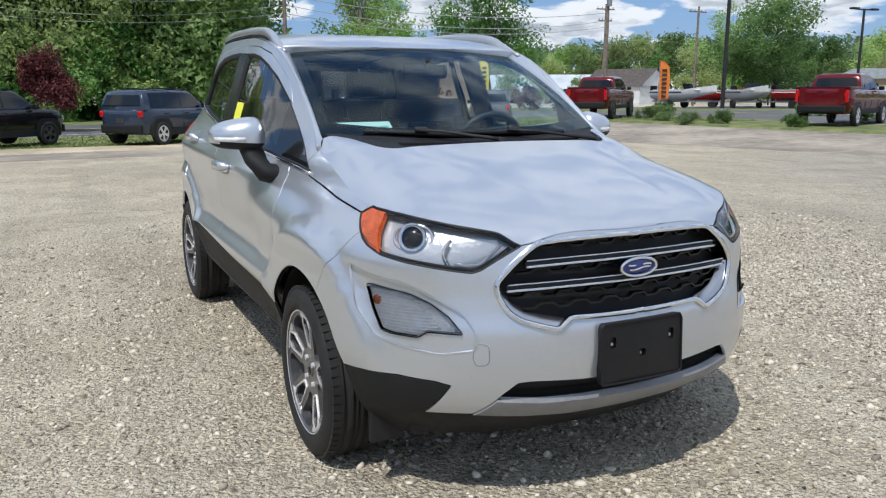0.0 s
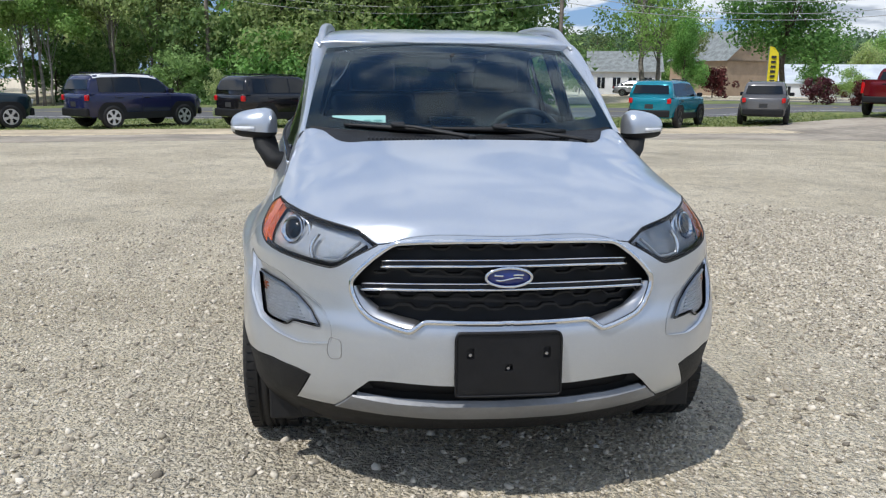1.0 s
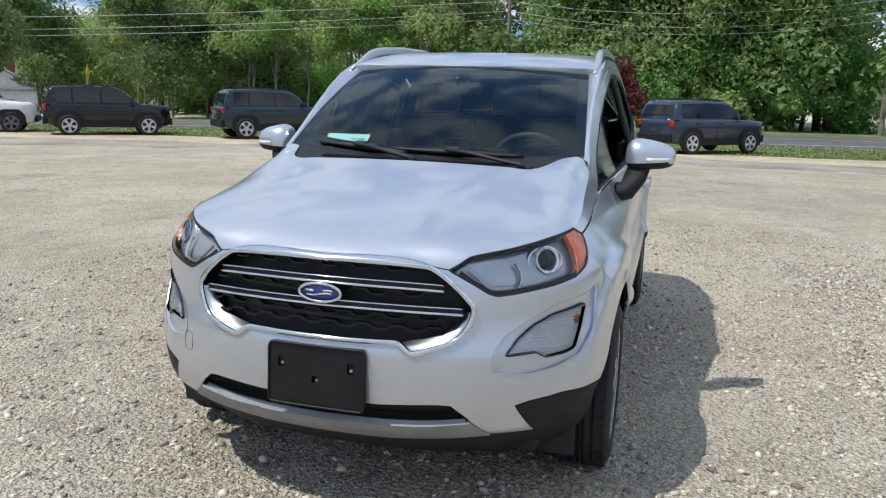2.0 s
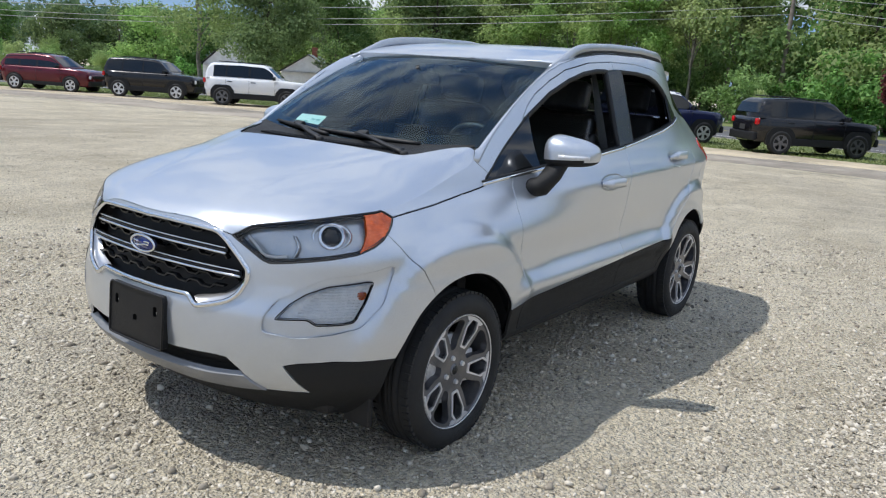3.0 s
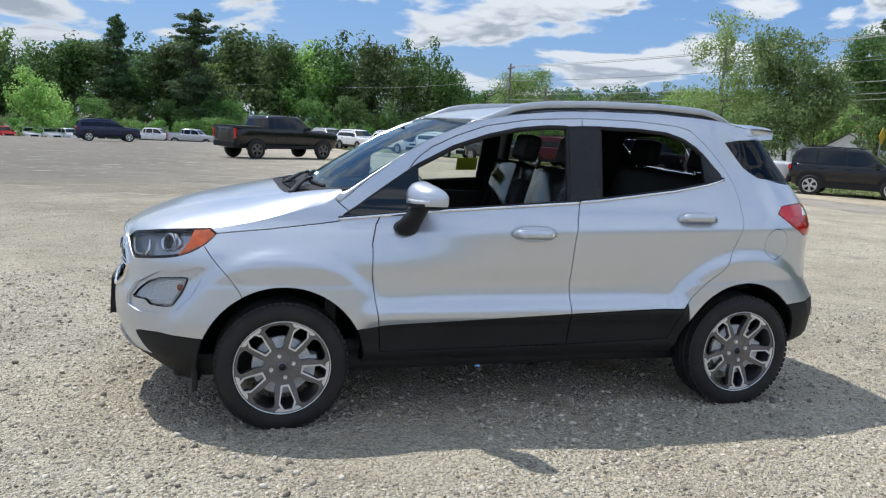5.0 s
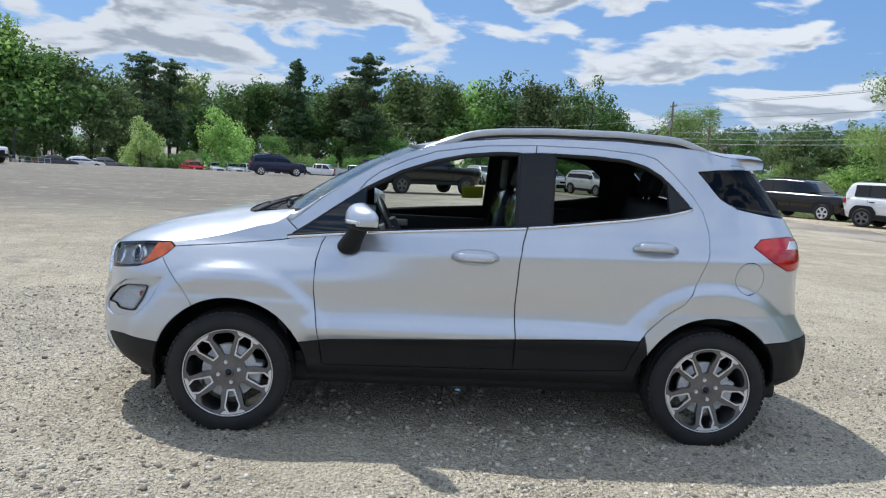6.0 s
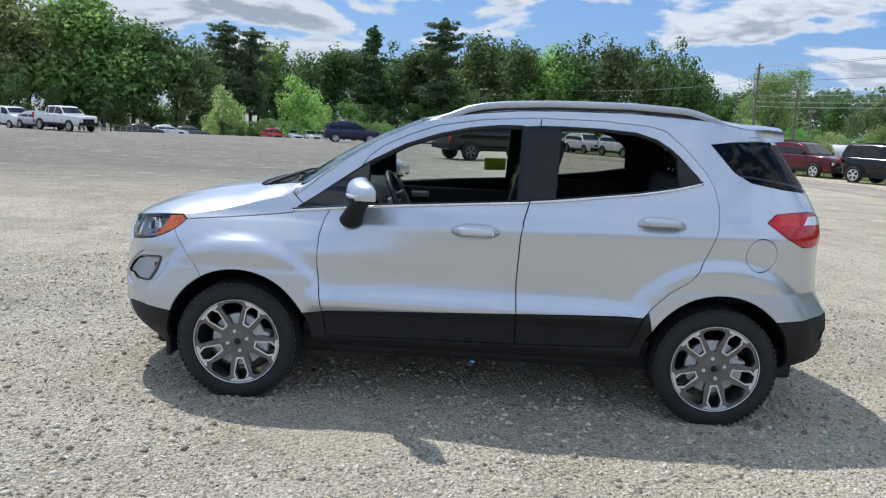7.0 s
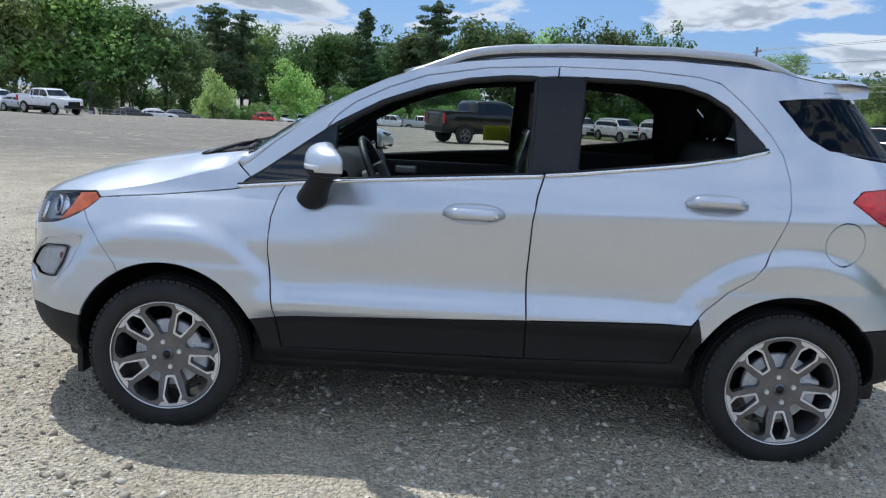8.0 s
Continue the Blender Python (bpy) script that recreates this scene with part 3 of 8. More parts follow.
def body(s, z):
    """The outer skin, left half: s runs round the plan from the nose to the tail, z is the height."""
    s, z = np.asarray(s, float), np.asarray(z, float)
    x0, y0 = plan_x(s), plan_y(s)
    f, r = ramp((x0 - 1.0) / 1.088), ramp((-0.95 - x0) / 1.013)
    x = x0 + f * front_in(z) + r * rear_in(z)
    # the shoulder line climbs a little towards the tail
    k = side_at(z + 0.026 * np.clip(x0, -1.3, 1.3) * np.exp(-((z - 0.965) / 0.085) ** 2)) / 0.870
    # the ledge above the sills runs out before the wheel arches
    k = np.where(z < 0.70, k + (side_plain(z) / 0.870 - k) * ramp((np.abs(x0) - 0.80) / 0.14), k)
    k = k + (1.0 - k) * np.maximum(0.55 * f, 0.80 * ramp((x0 - 1.30) / 0.35)) * (z < 0.9) * ramp((0.62 - z) / 0.2)
    k = k - 0.150 * ramp((x0 + 0.05) / 1.42) * ramp((z - 0.76) / 0.27)
    k = k - 0.115 * ramp((-0.85 - x0) / 0.75) * ramp((z - 0.98) / 0.45)
    y = y0 * k
    w = np.clip(y0 / 0.86, 0, 1) ** 3
    for hx in (HUB_F, HUB_R):
        d = np.hypot(x - hx, (z - HUB_Z) * 1.0)
        y = y + 0.030 * w * (1 - ramp((d - 0.505) / 0.090)) * ramp((z - 0.36) / 0.2) * ramp(((x - hx if hx > 0 else hx - x) + 0.60) / 0.30)
    # hollow in the lower doors
    y = y - 0.010 * w * ramp((0.75 - np.abs(x + 0.02)) / 0.25) * np.exp(-((z - 0.68) / 0.075) ** 2)
    return np.stack([x, y, z], axis=-1)


def body_n(s, z):
    e = 3e-3
    a = body(s + e, z) - body(s - e, z)
    b = body(s, z + e) - body(s, z - e)
    n = np.cross(b, a)
    n /= np.linalg.norm(n, axis=-1, keepdims=True) + 1e-12
    return -n * np.sign(np.sum(-n * np.stack([plan_x(s) * 0.5, plan_y(s), 0 * s], -1), axis=-1, keepdims=True))


_S = np.linspace(0, LEN, 2600)


def sx(x, z):
    """The place along the plan at which the skin has this x (left side)."""
    p = body(_S, np.full_like(_S, z))[:, 0]
    return float(np.interp(-x, -p, _S))


def sy(y, z, front=True):
    """The place along the plan, on the nose or the tail, at which the skin is y from the middle."""
    n = len(_S) // 2
    if front:
        p = body(_S[:n], np.full(n, z))[:, 1]
        return float(np.interp(y, np.maximum.accumulate(p), _S[:n]))
    p = body(_S[n:], np.full(len(_S) - n, z))[::-1, 1]
    return float(np.interp(y, np.maximum.accumulate(p), _S[n:][::-1]))


def on_side(*pts):
    return [(sx(x, z), z) for x, z in pts]


def on_nose(*pts):
    return [(sy(y, z), z) for y, z in pts]


# bonnet: a height over the plan
bonnet_mid = soft_curve(pchip((0.80, 1.21), (1.0, 1.162), (1.10, 1.142), (1.25, 1.115), (1.48, 1.072), (1.70, 1.020), (1.85, 0.973), (1.95, 0.935), (2.01, 0.903), (2.06, 0.865), (2.15, 0.78)),
                        0.8, 2.15, 0.014)
bonnet_rim = pchip((0.8, 1.06), (1.0, 1.024), (1.25, 0.990), (1.45, 0.966), (1.57, 0.955), (1.64, 0.950), (1.72, 0.943), (1.80, 0.932), (1.88, 0.917), (1.95, 0.899), (2.0, 0.883), (2.04, 0.869), (2.15, 0.78))
_hw = []
for _x in (1.57, 1.64, 1.72, 1.80, 1.88, 1.94, 2.0):
    _z = float(bonnet_rim(_x))
    _hw.append((_x, float(body(np.array([sx(_x, _z)]), np.array([_z]))[0][1])))
half_wide = pchip((0.8, 0.765), (1.0, 0.742), (1.3, 0.738), *_hw, (2.04, 0.27), (2.15, 0.2))


def bonnet(x, y):
    t = np.abs(y) / half_wide(x)
    crease = 0.0055 * (0.5 - 0.5 * np.tanh((np.abs(y) - 0.27 - 0.19 * ramp((1.95 - x) / 0.95)) / 0.026)) * ramp((2.0 - x) / 0.25)
    flat = ramp((1.45 - x) / 0.40)
    cheek = 0.018 * ramp((1.10 - x) / 0.14) * ramp((t - 0.78) / 0.11) * ramp((1.0 - t) / 0.11)
    return cheek + bonnet_mid(x) - np.maximum(bonnet_mid(x) - bonnet_rim(x), 0.0) * ((0.30 - 0.18 * flat) * t ** 2 + (0.70 + 0.18 * flat) * t ** (5 + 5 * flat)) + crease


def bonnet_n(x, y):
    e = 3e-3
    zx = (bonnet(x + e, y) - bonnet(x - e, y)) / (2 * e)
    zy = (bonnet(x, y + e) - bonnet(x, y - e)) / (2 * e)
    n = np.stack([-zx, -zy, np.ones_like(zx)], -1)
    return n / np.linalg.norm(n, axis=-1, keepdims=True)


def bonnet_edge(s):
    """Height at which the skin meets the bonnet."""
    lo, hi = 0.78, 1.12
    for _ in range(40):
        m = (lo + hi) / 2
        p = body(np.array([s]), np.array([m]))[0]
        if bonnet(p[0], p[1]) > m:
            lo = m
        else:
            hi = m
    return lo


S_PILLAR = sx(1.013, 1.02)
edge_s = np.concatenate([np.linspace(0, sy(0.45, 0.88), 14), np.linspace(sy(0.47, 0.88), S_PILLAR, 60)])
edge_z = np.array([bonnet_edge(s) for s in edge_s])
SEAM = list(zip(edge_s, edge_z))                      # where skin and bonnet meet


def seam_at(s, below=0.0):
    return float(np.interp(s, edge_s, edge_z)) - below


# screen pillar, roof edge and tail: the upper rim of the skin
ROOF_EDGE = [(0.988, 1.086), (0.955, 1.110), (0.86, 1.190), (0.70, 1.308), (0.55, 1.402), (0.40, 1.472), (0.28, 1.512), (0.10, 1.550), (-0.10, 1.573), (-0.35, 1.588), (-0.75, 1.594),
             (-1.05, 1.580), (-1.25, 1.562), (-1.42, 1.540)]
UPPER = on_side(*ROOF_EDGE)
S_TAIL = UPPER[-1][0]
RIM = SEAM + UPPER + [(S_TAIL + (LEN - S_TAIL) * k / 8, 1.54) for k in range(1, 9)]
FLOOR_Z = 0.20
OUTLINE = RIM + [(LEN, FLOOR_Z), (0, FLOOR_Z)]

# openings and pieces, as loops on the skin
F_WIN = [(0.985, 1.014), (0.60, 1.056), (0.2, 1.090), (-0.185, 1.118), (-0.20, 1.500), (-0.08, 1.497), (0.08, 1.478), (0.24, 1.440), (0.42, 1.376), (0.60, 1.280), (0.78, 1.155)]
B_POST = [(-0.185, 1.118), (-0.20, 1.500), (-0.30, 1.507), (-0.385, 1.508), (-0.365, 1.136)]
R_WIN = [(-0.365, 1.136), (-0.385, 1.508), (-0.60, 1.507), (-0.78, 1.495), (-0.88, 1.466), (-0.96, 1.420), (-1.05, 1.335), (-1.125, 1.258), (-1.0, 1.226), (-0.80, 1.190)]
SHUT_TOP = [(0.650, 1.258), (0.60, 1.316), (0.53, 1.370), (0.40, 1.433), (0.25, 1.487), (0.0, 1.530), (-0.285, 1.548), (-0.6, 1.549), (-0.85, 1.532), (-0.93, 1.512), (-1.03, 1.430), (-1.14, 1.318), (-1.19, 1.24),
            (-1.212, 1.14), (-1.20, 1.04), (-1.165, 0.94), (-1.115, 0.82), (-1.075, 0.765), (-0.985, 0.705), (-0.90, 0.625), (-0.850, 0.566)]
MID_CUT = [(-0.285, 1.548), (-0.262, 1.3), (-0.240, 1.118), (-0.215, 1.04), (-0.200, 0.94), (-0.193, 0.72), (-0.200, 0.545)]
FRONT_CUT = [(0.790, 1.037), (0.820, 0.985), (0.842, 0.90), (0.845, 0.75), (0.825, 0.60), (0.808, 0.500)]
F_DOOR = FRONT_CUT + [(0.3, 0.523), (-0.200, 0.545)] + MID_CUT[-2::-1] + SHUT_TOP[5::-1] + [(0.60, 1.280), (0.78, 1.155), (0.985, 1.014)]
R_DOOR = MID_CUT + [(-0.5, 0.556), (-0.850, 0.566)] + SHUT_TOP[-2:6:-1]
F_CLAD = [(0.808, 0.500), (0.790, 0.362), (0.3, 0.367), (-0.205, 0.373), (-0.200, 0.545), (0.3, 0.523)]
R_CLAD = [(-0.200, 0.545), (-0.205, 0.373), (-0.5, 0.380), (-0.800, 0.390), (-0.850, 0.566), (-0.5, 0.556)]
SILL = [(0.94, 0.48), (0.808, 0.500), (0.790, 0.362), (0.3, 0.367), (-0.205, 0.373), (-0.5, 0.380), (-0.800, 0.390), (-0.850, 0.566), (-0.875, 0.60), (-0.95, 0.3), (-0.95, 0.20), (0.0, 0.20), (0.95, 0.20), (0.93, 0.3)]
Q_WIN = [(-1.175, 1.455), (-1.30, 1.468), (-1.42, 1.476), (-1.545, 1.481), (-1.65, 1.352), (-1.745, 1.216), (-1.58, 1.236), (-1.40, 1.266), (-1.31, 1.315), (-1.245, 1.385)]
TAIL = [(-1.455, 1.075), (-1.51, 1.115), (-1.60, 1.124), (-1.715, 1.128), (-1.79, 1.11), (-1.81, 1.0), (-1.79, 0.965), (-1.70, 0.952), (-1.655, 0.955), (-1.55, 1.005)]
TAIL_CLEAR = [(-1.652, 1.062), (-1.70, 1.108), (-1.79, 1.105), (-1.80, 1.055)]
FLAP = [(-1.428 + 0.082 * math.cos(a), 0.913 + 0.086 * math.sin(a)) for a in np.linspace(0, 2 * math.pi, 24, endpoint=False)]
R_LOW = [(-1.50, 0.566), (-1.60, 0.572), (-1.75, 0.580), (-1.86, 0.586)]
BUMPER_CUT = [(1.625, 0.882), (1.565, 0.800), (1.515, 0.748), (1.467, 0.680), (1.44, 0.62)]


def headlight_loop():
    top = [(s, seam_at(s, 0.0015)) for s in np.linspace(sy(0.385, 0.86), sx(1.615, 0.955), 22)]
    low = on_side((1.596, 0.954), (1.566, 0.930), (1.584, 0.910), (1.607, 0.890), (1.645, 0.864), (1.684, 0.844), (1.747, 0.821), (1.821, 0.806)) + on_nose((0.575, 0.787), (0.530, 0.782), (0.505, 0.791), (0.455, 0.822))
    return rounded(top + low, 0.006, 3)


GRILLE = on_nose((0.0, 0.877), (0.12, 0.877), (0.25, 0.874), (0.335, 0.868), (0.375, 0.843), (0.43, 0.795), (0.468, 0.752), (0.466, 0.715), (0.440, 0.665), (0.41, 0.640),
                 (0.34, 0.617), (0.292, 0.606), (0.270, 0.622), (0.250, 0.637), (0.12, 0.634), (0.0, 0.633))
INTAKE = on_nose((0.0, 0.436), (0.2, 0.438), (0.37, 0.449), (0.415, 0.446), (0.455, 0.410), (0.47, 0.392), (0.33, 0.377), (0.2, 0.370), (0.0, 0.368))
SKID = on_nose((0.0, 0.368), (0.2, 0.370), (0.33, 0.377), (0.47, 0.392), (0.495, 0.365), (0.525, 0.335), (0.36, 0.318), (0.2, 0.302), (0.0, 0.300))
CORNER = on_side((1.60, 0.446), (1.72, 0.455), (1.83, 0.460)) + on_nose((0.64, 0.452), (0.598, 0.440), (0.625, 0.385), (0.648, 0.335), (0.36, 0.318), (0.2, 0.302), (0.0, 0.300), (0.0, 0.20)) + on_side((1.5, 0.20), (1.55, 0.3))
CORNER = CORNER[:6] + [(sy(0.648, 0.335), 0.335)] + on_nose((0.525, 0.335), (0.36, 0.318), (0.2, 0.302)) + [(0.0, 0.300), (0.0, 0.20)] + on_side((1.40, 0.20), (1.57, 0.33))
FOG_POCKET = on_nose((0.533, 0.556), (0.535, 0.607), (0.562, 0.659), (0.627, 0.701), (0.690, 0.738)) + on_side((1.700, 0.757), (1.621, 0.776), (1.628, 0.750), (1.684, 0.645), (1.756, 0.573)) + on_nose((0.715, 0.554), (0.629, 0.541))
FOG = on_nose((0.566, 0.599), (0.598, 0.651), (0.640, 0.688), (0.690, 0.713)) + on_side((1.722, 0.726), (1.694, 0.724), (1.726, 0.655), (1.766, 0.592), (1.800, 0.585)) + on_nose((0.678, 0.583), (0.656, 0.603))
FLAP_TOW = on_nose((0.50, 0.510), (0.50, 0.570), (0.535, 0.575), (0.545, 0.53), (0.535, 0.505))


def wheel_arc(hx, r=ARCH):
    a = np.linspace(-0.30, math.pi + 0.30, 44)
    return [(hx + r * math.cos(t), HUB_Z + r * math.sin(t)) for t in a] + [(hx - 0.30, 0.19), (hx + 0.30, 0.19)]


WING_LINE = [(1.566, 0.930), (1.50, 0.938), (1.424, 0.946), (1.32, 0.955), (1.20, 0.969), (1.10, 0.981), (1.02, 0.992), (0.985, 0.999)]
LOOPS = {
    "arch_f": on_side(*wheel_arc(HUB_F)), "arch_r": on_side(*wheel_arc(HUB_R)),
    "sail": on_side((0.985, 1.014), (0.60, 1.056), (0.60, 1.280), (0.78, 1.155)), "r_sail": on_side((-1.0, 1.226), (-0.985, 1.400), (-1.05, 1.335), (-1.125, 1.258)),
    "amber": on_side((1.50, 1.0), (1.50, 0.80), (1.765, 0.80), (1.742, 0.830), (1.712, 0.866), (1.692, 0.893), (1.672, 0.935), (1.662, 1.0)),
    "f_win": on_side(*F_WIN), "b_post": on_side(*B_POST), "r_win": on_side(*R_WIN), "q_win": on_side(*Q_WIN),
    "tail_clear": on_side(*TAIL_CLEAR), "tail": on_side(*TAIL), "flap": on_side(*FLAP),
    "headlight": headlight_loop(), "grille": GRILLE, "intake": INTAKE, "skid": SKID, "fog": rounded(FOG, 0.01, 3), "fog_pocket": rounded(FOG_POCKET, 0.014, 3),
    "corner": CORNER, "f_clad": on_side(*F_CLAD), "r_clad": on_side(*R_CLAD), "f_door": on_side(*F_DOOR), "r_door": on_side(*R_DOOR), "sill": on_side(*SILL),
}
LOOPS["bonnet_side"] = [(sx(1.63, 0.96), 1.14), (S_PILLAR, 1.14), (S_PILLAR, seam_at(S_PILLAR))] + on_side((0.945, 1.043), (0.985, 1.014), *WING_LINE[::-1], (1.596, 0.954)) + [(sx(1.63, 0.96), seam_at(sx(1.63, 0.96)))]
_sb = [sx(x, z) for x, z in BUMPER_CUT]
LOOPS["bumper"] = [(0, 0.19)] + [(0, 0.90)] + [(s, seam_at(s, -0.002)) for s in np.linspace(0.05, sx(1.575, 0.95), 30)] + list(zip(_sb, [z for _, z in BUMPER_CUT])) + on_side((1.45, 0.45), (1.40, 0.19))
_rb = on_side(*R_LOW)
LOOPS["rear_low"] = _rb + [(sy(0.5, 0.59, False), 0.59), (LEN, 0.59), (LEN, 0.19)] + on_side((-1.42, 0.19), (-1.50, 0.45))
LOOPS["rear_glass"] = [(sy(0.50, 1.46, False), 1.46), (sy(0.56, 1.23, False), 1.235), (LEN, 1.235), (LEN, 1.47)]
LOOPS["tailgate"] = [(sy(0.52, 1.50, False), 1.50), (sy(0.60, 1.15, False), 1.15), (sy(0.60, 0.75, False), 0.75), (sy(0.50, 0.62, False), 0.62), (LEN, 0.62), (LEN, 1.50)]
# order in which a triangle takes its piece
ORDER = ["arch_f", "arch_r", "sail", "r_sail", "f_win", "b_post", "r_win", "q_win", "tail_clear", "tail", "flap", "headlight", "bonnet_side", "grille", "intake", "skid", "fog", "fog_pocket", "corner",
         "f_clad", "r_clad", "f_door", "r_door", "sill", "bumper", "rear_low", "rear_glass", "tailgate"]

_g = []
for _s in np.arange(0.012, LEN, 0.030):
    _top = float(np.interp(_s, [p[0] for p in RIM], [p[1] for p in RIM]))
    _zs = np.concatenate([np.arange(FLOOR_Z + 0.015, 0.52, 0.026), np.arange(0.532, 0.66, 0.009), np.arange(0.676, 0.91, 0.022), np.arange(0.922, 1.03, 0.009), np.arange(1.044, 1.6, 0.026)])
    _g += [(_s, z) for z in _zs if z < _top - 0.008]
_loops = [(resample(OUTLINE, 0.03), True)] + [(resample(LOOPS[k], 0.022), True) for k in ORDER] + [(resample(LOOPS["amber"][2:], 0.022, False), False), (resample([(sx(0.97, 0.30), 0.292), (sx(-0.97, 0.30), 0.292)], 0.03, False), False)]
SKIN_P, SKIN_T = cut_sheet(_loops, _g)
_c = SKIN_P[SKIN_T].mean(axis=1)
_in = inside(OUTLINE, _c)
SKIN_T, _c = SKIN_T[_in], _c[_in]
PIECE = np.full(len(SKIN_T), "quarter", dtype=object)
_free = np.ones(len(SKIN_T), bool)
for _k in ORDER:
    _hit = _free & inside(LOOPS[_k], _c)
    PIECE[_hit] = _k
    _free &= ~_hit
PIECE[(PIECE == "sill") & (_c[:, 1] < 0.292)] = "void"
PIECE[(PIECE == "headlight") & inside(LOOPS["amber"], _c)] = "amber"
PIECE[(PIECE == "quarter") & (_c[:, 0] < sx(0.30, 0.8)) & (_c[:, 1] < 1.043)] = "fender"


def piece_mesh(name, keys, gap=0.0034, depth=0.011, sink=0.0, both=False, flip=False, hold_rim=False):
    """Cuts one piece out of the skin, with a gap round it and an edge turned inwards."""
    tri = SKIN_T[np.isin(PIECE, keys)]
    used, inv = np.unique(tri, return_inverse=True)
    p = SKIN_P[used].copy()
    f = inv.reshape(-1, 3)
    a = p[f]
    area = (a[:, 1, 0] - a[:, 0, 0]) * (a[:, 2, 1] - a[:, 0, 1]) - (a[:, 1, 1] - a[:, 0, 1]) * (a[:, 2, 0] - a[:, 0, 0])
    f = f[np.abs(area) > 1e-10]
    seen = set()
    for t in f:
        for e in ((t[0], t[1]), (t[1], t[2]), (t[2], t[0])):
            seen.add((int(e[0]), int(e[1])))
    rim = [(u, v) for u, v in seen if (v, u) not in seen]
    ends = lambda q: p[q, 0] < 1e-4 or p[q, 0] > LEN - 1e-4
    rim = [(u, v) for u, v in rim if not (ends(u) and ends(v))]
    if hold_rim:
        top = np.interp(p[:, 0], [q[0] for q in RIM], [q[1] for q in RIM])
        held = np.abs(p[:, 1] - top) < 0.0025
        rim = [(u, v) for u, v in rim if not (held[u] and held[v])]
    push = np.zeros_like(p)
    for u, v in rim:
        d = p[v] - p[u]
        n = np.array([-d[1], d[0]]) / (np.linalg.norm(d) + 1e-9)
        push[u] += n
        push[v] += n
    ln = np.linalg.norm(push, axis=1)
    ok = ln > 1e-6
    push[ok] /= ln[ok, None]
    for q in np.where(ok)[0]:
        if ends(q):
            push[q, 0] = 0
    if hold_rim:
        push[held] = 0
    p += push * gap
    xyz, nor = body(p[:, 0], p[:, 1]), body_n(p[:, 0], p[:, 1])
    xyz = xyz - nor * sink
    xyz[p[:, 0] < 1e-4, 1] = 0
    xyz[p[:, 0] > LEN - 1e-4, 1] = 0
    verts, norms, faces = [tuple(v) for v in xyz], [tuple(n) for n in nor], [tuple(int(i) for i in t) for t in f]
    if depth:
        for u, v in rim:
            b = len(verts)
            out = -(push[u] + push[v])
            e = xyz[v] - xyz[u]
            on = np.cross(e, nor[u])
            on /= np.linalg.norm(on) + 1e-9
            for q, deep in ((u, 0), (v, 0), (v, depth), (u, depth)):
                verts.append(tuple(xyz[q] - nor[q] * deep))
                norms.append(tuple(0.75 * on + 0.5 * nor[q]))
            faces.append((b, b + 3, b + 2, b + 1))
    if flip or both:
        mv = [(x, -y, z) for x, y, z in verts]
        mn = [(x, -y, z) for x, y, z in norms]
        mf = [t[::-1] for t in faces]
        if both:
            k = len(verts)
            verts, norms, faces = verts + mv, norms + mn, faces + [tuple(i + k for i in t) for t in mf]
        else:
            verts, norms, faces = mv, mn, mf
    return mesh_of(name, verts, faces, norms)


def skin_point(s, z, out=0.0, side=1):
    s, z = np.array([s]), np.array([z])
    p = body(s, z)[0] + body_n(s, z)[0] * out
    return Vector((p[0], p[1] * side, p[2]))


def skin_line(loop, out, side=1, step=0.02, closed=False):
    return [skin_point(s, z, out, side) for s, z in resample(loop, step, closed)]


def mirror_line(pts):
    """From the middle to the left, and the same mirrored: one line from right to left."""
    return [Vector((p.x, -p.y, p.z)) for p in reversed(pts[1:])] + list(pts)

# ---------------------------------------------------------------- the silver car: pieces
car = thing("suv", "silver compact SUV parked alone on the gravel", "car")


def pair(name, keys, mat, parents, label="", **k):
    """A piece on the left and its twin on the right."""
    out = []
    for side, par in zip((1, -1), parents):
        out.append(part(name, piece_mesh(name, keys, flip=side < 0, **k), mat, par, label))
    return out


front_bumper = part("front_bumper", piece_mesh("front_bumper", ["bumper"], both=True, gap=0.0018), M_SILVER, car)
pair("fender", ["fender"], M_SILVER, (car, car), depth=0.005, gap=0.0024)
doors_f = pair("front_door", ["f_door"], M_SILVER, (car, car))
doors_r = pair("rear_door", ["r_door"], M_SILVER, (car, car))
sides = pair("body_side", ["quarter"], M_SILVER, (car, car), gap=0.0022)
pair("door_cladding", ["f_clad"], M_CLAD, doors_f, "black grained plastic cladding")
pair("door_cladding", ["r_clad"], M_CLAD, doors_r, "black grained plastic cladding")
# darker than the cladding: deep shade below the doors is in its colour
pair("sill", ["sill"], M_BLACK, (car, car), "black plastic sill")
pair("door_post_trim", ["b_post"], M_GLOSS, doors_f, "black door post trim")
pair("mirror_sail", ["sail"], M_SAIL, doors_f, "black glass corner panel")
pair("corner_trim", ["r_sail"], M_GLOSS, doors_r, "black corner panel")
pair("quarter_window", ["q_win"], M_TINT, (car, car), "dark tinted quarter window", depth=0.0)
pair("fuel_flap", ["flap"], M_SILVER, sides, "round silver fuel flap")
tails = pair("tail_lamp", ["tail", "tail_clear"], M_RED, (car, car), "red tail lamp", sink=-0.004)
for ob, side in zip(tails, (1, -1)):
    part("reversing_lens", piece_mesh("reversing_lens", ["tail_clear"], gap=0.004, sink=-0.007, flip=side < 0), M_WHITE_LAMP, ob, "clear reversing lamp")
part("bumper_cladding", piece_mesh("bumper_cladding", ["corner"], both=True), M_CLAD, front_bumper, "black plastic lower bumper")
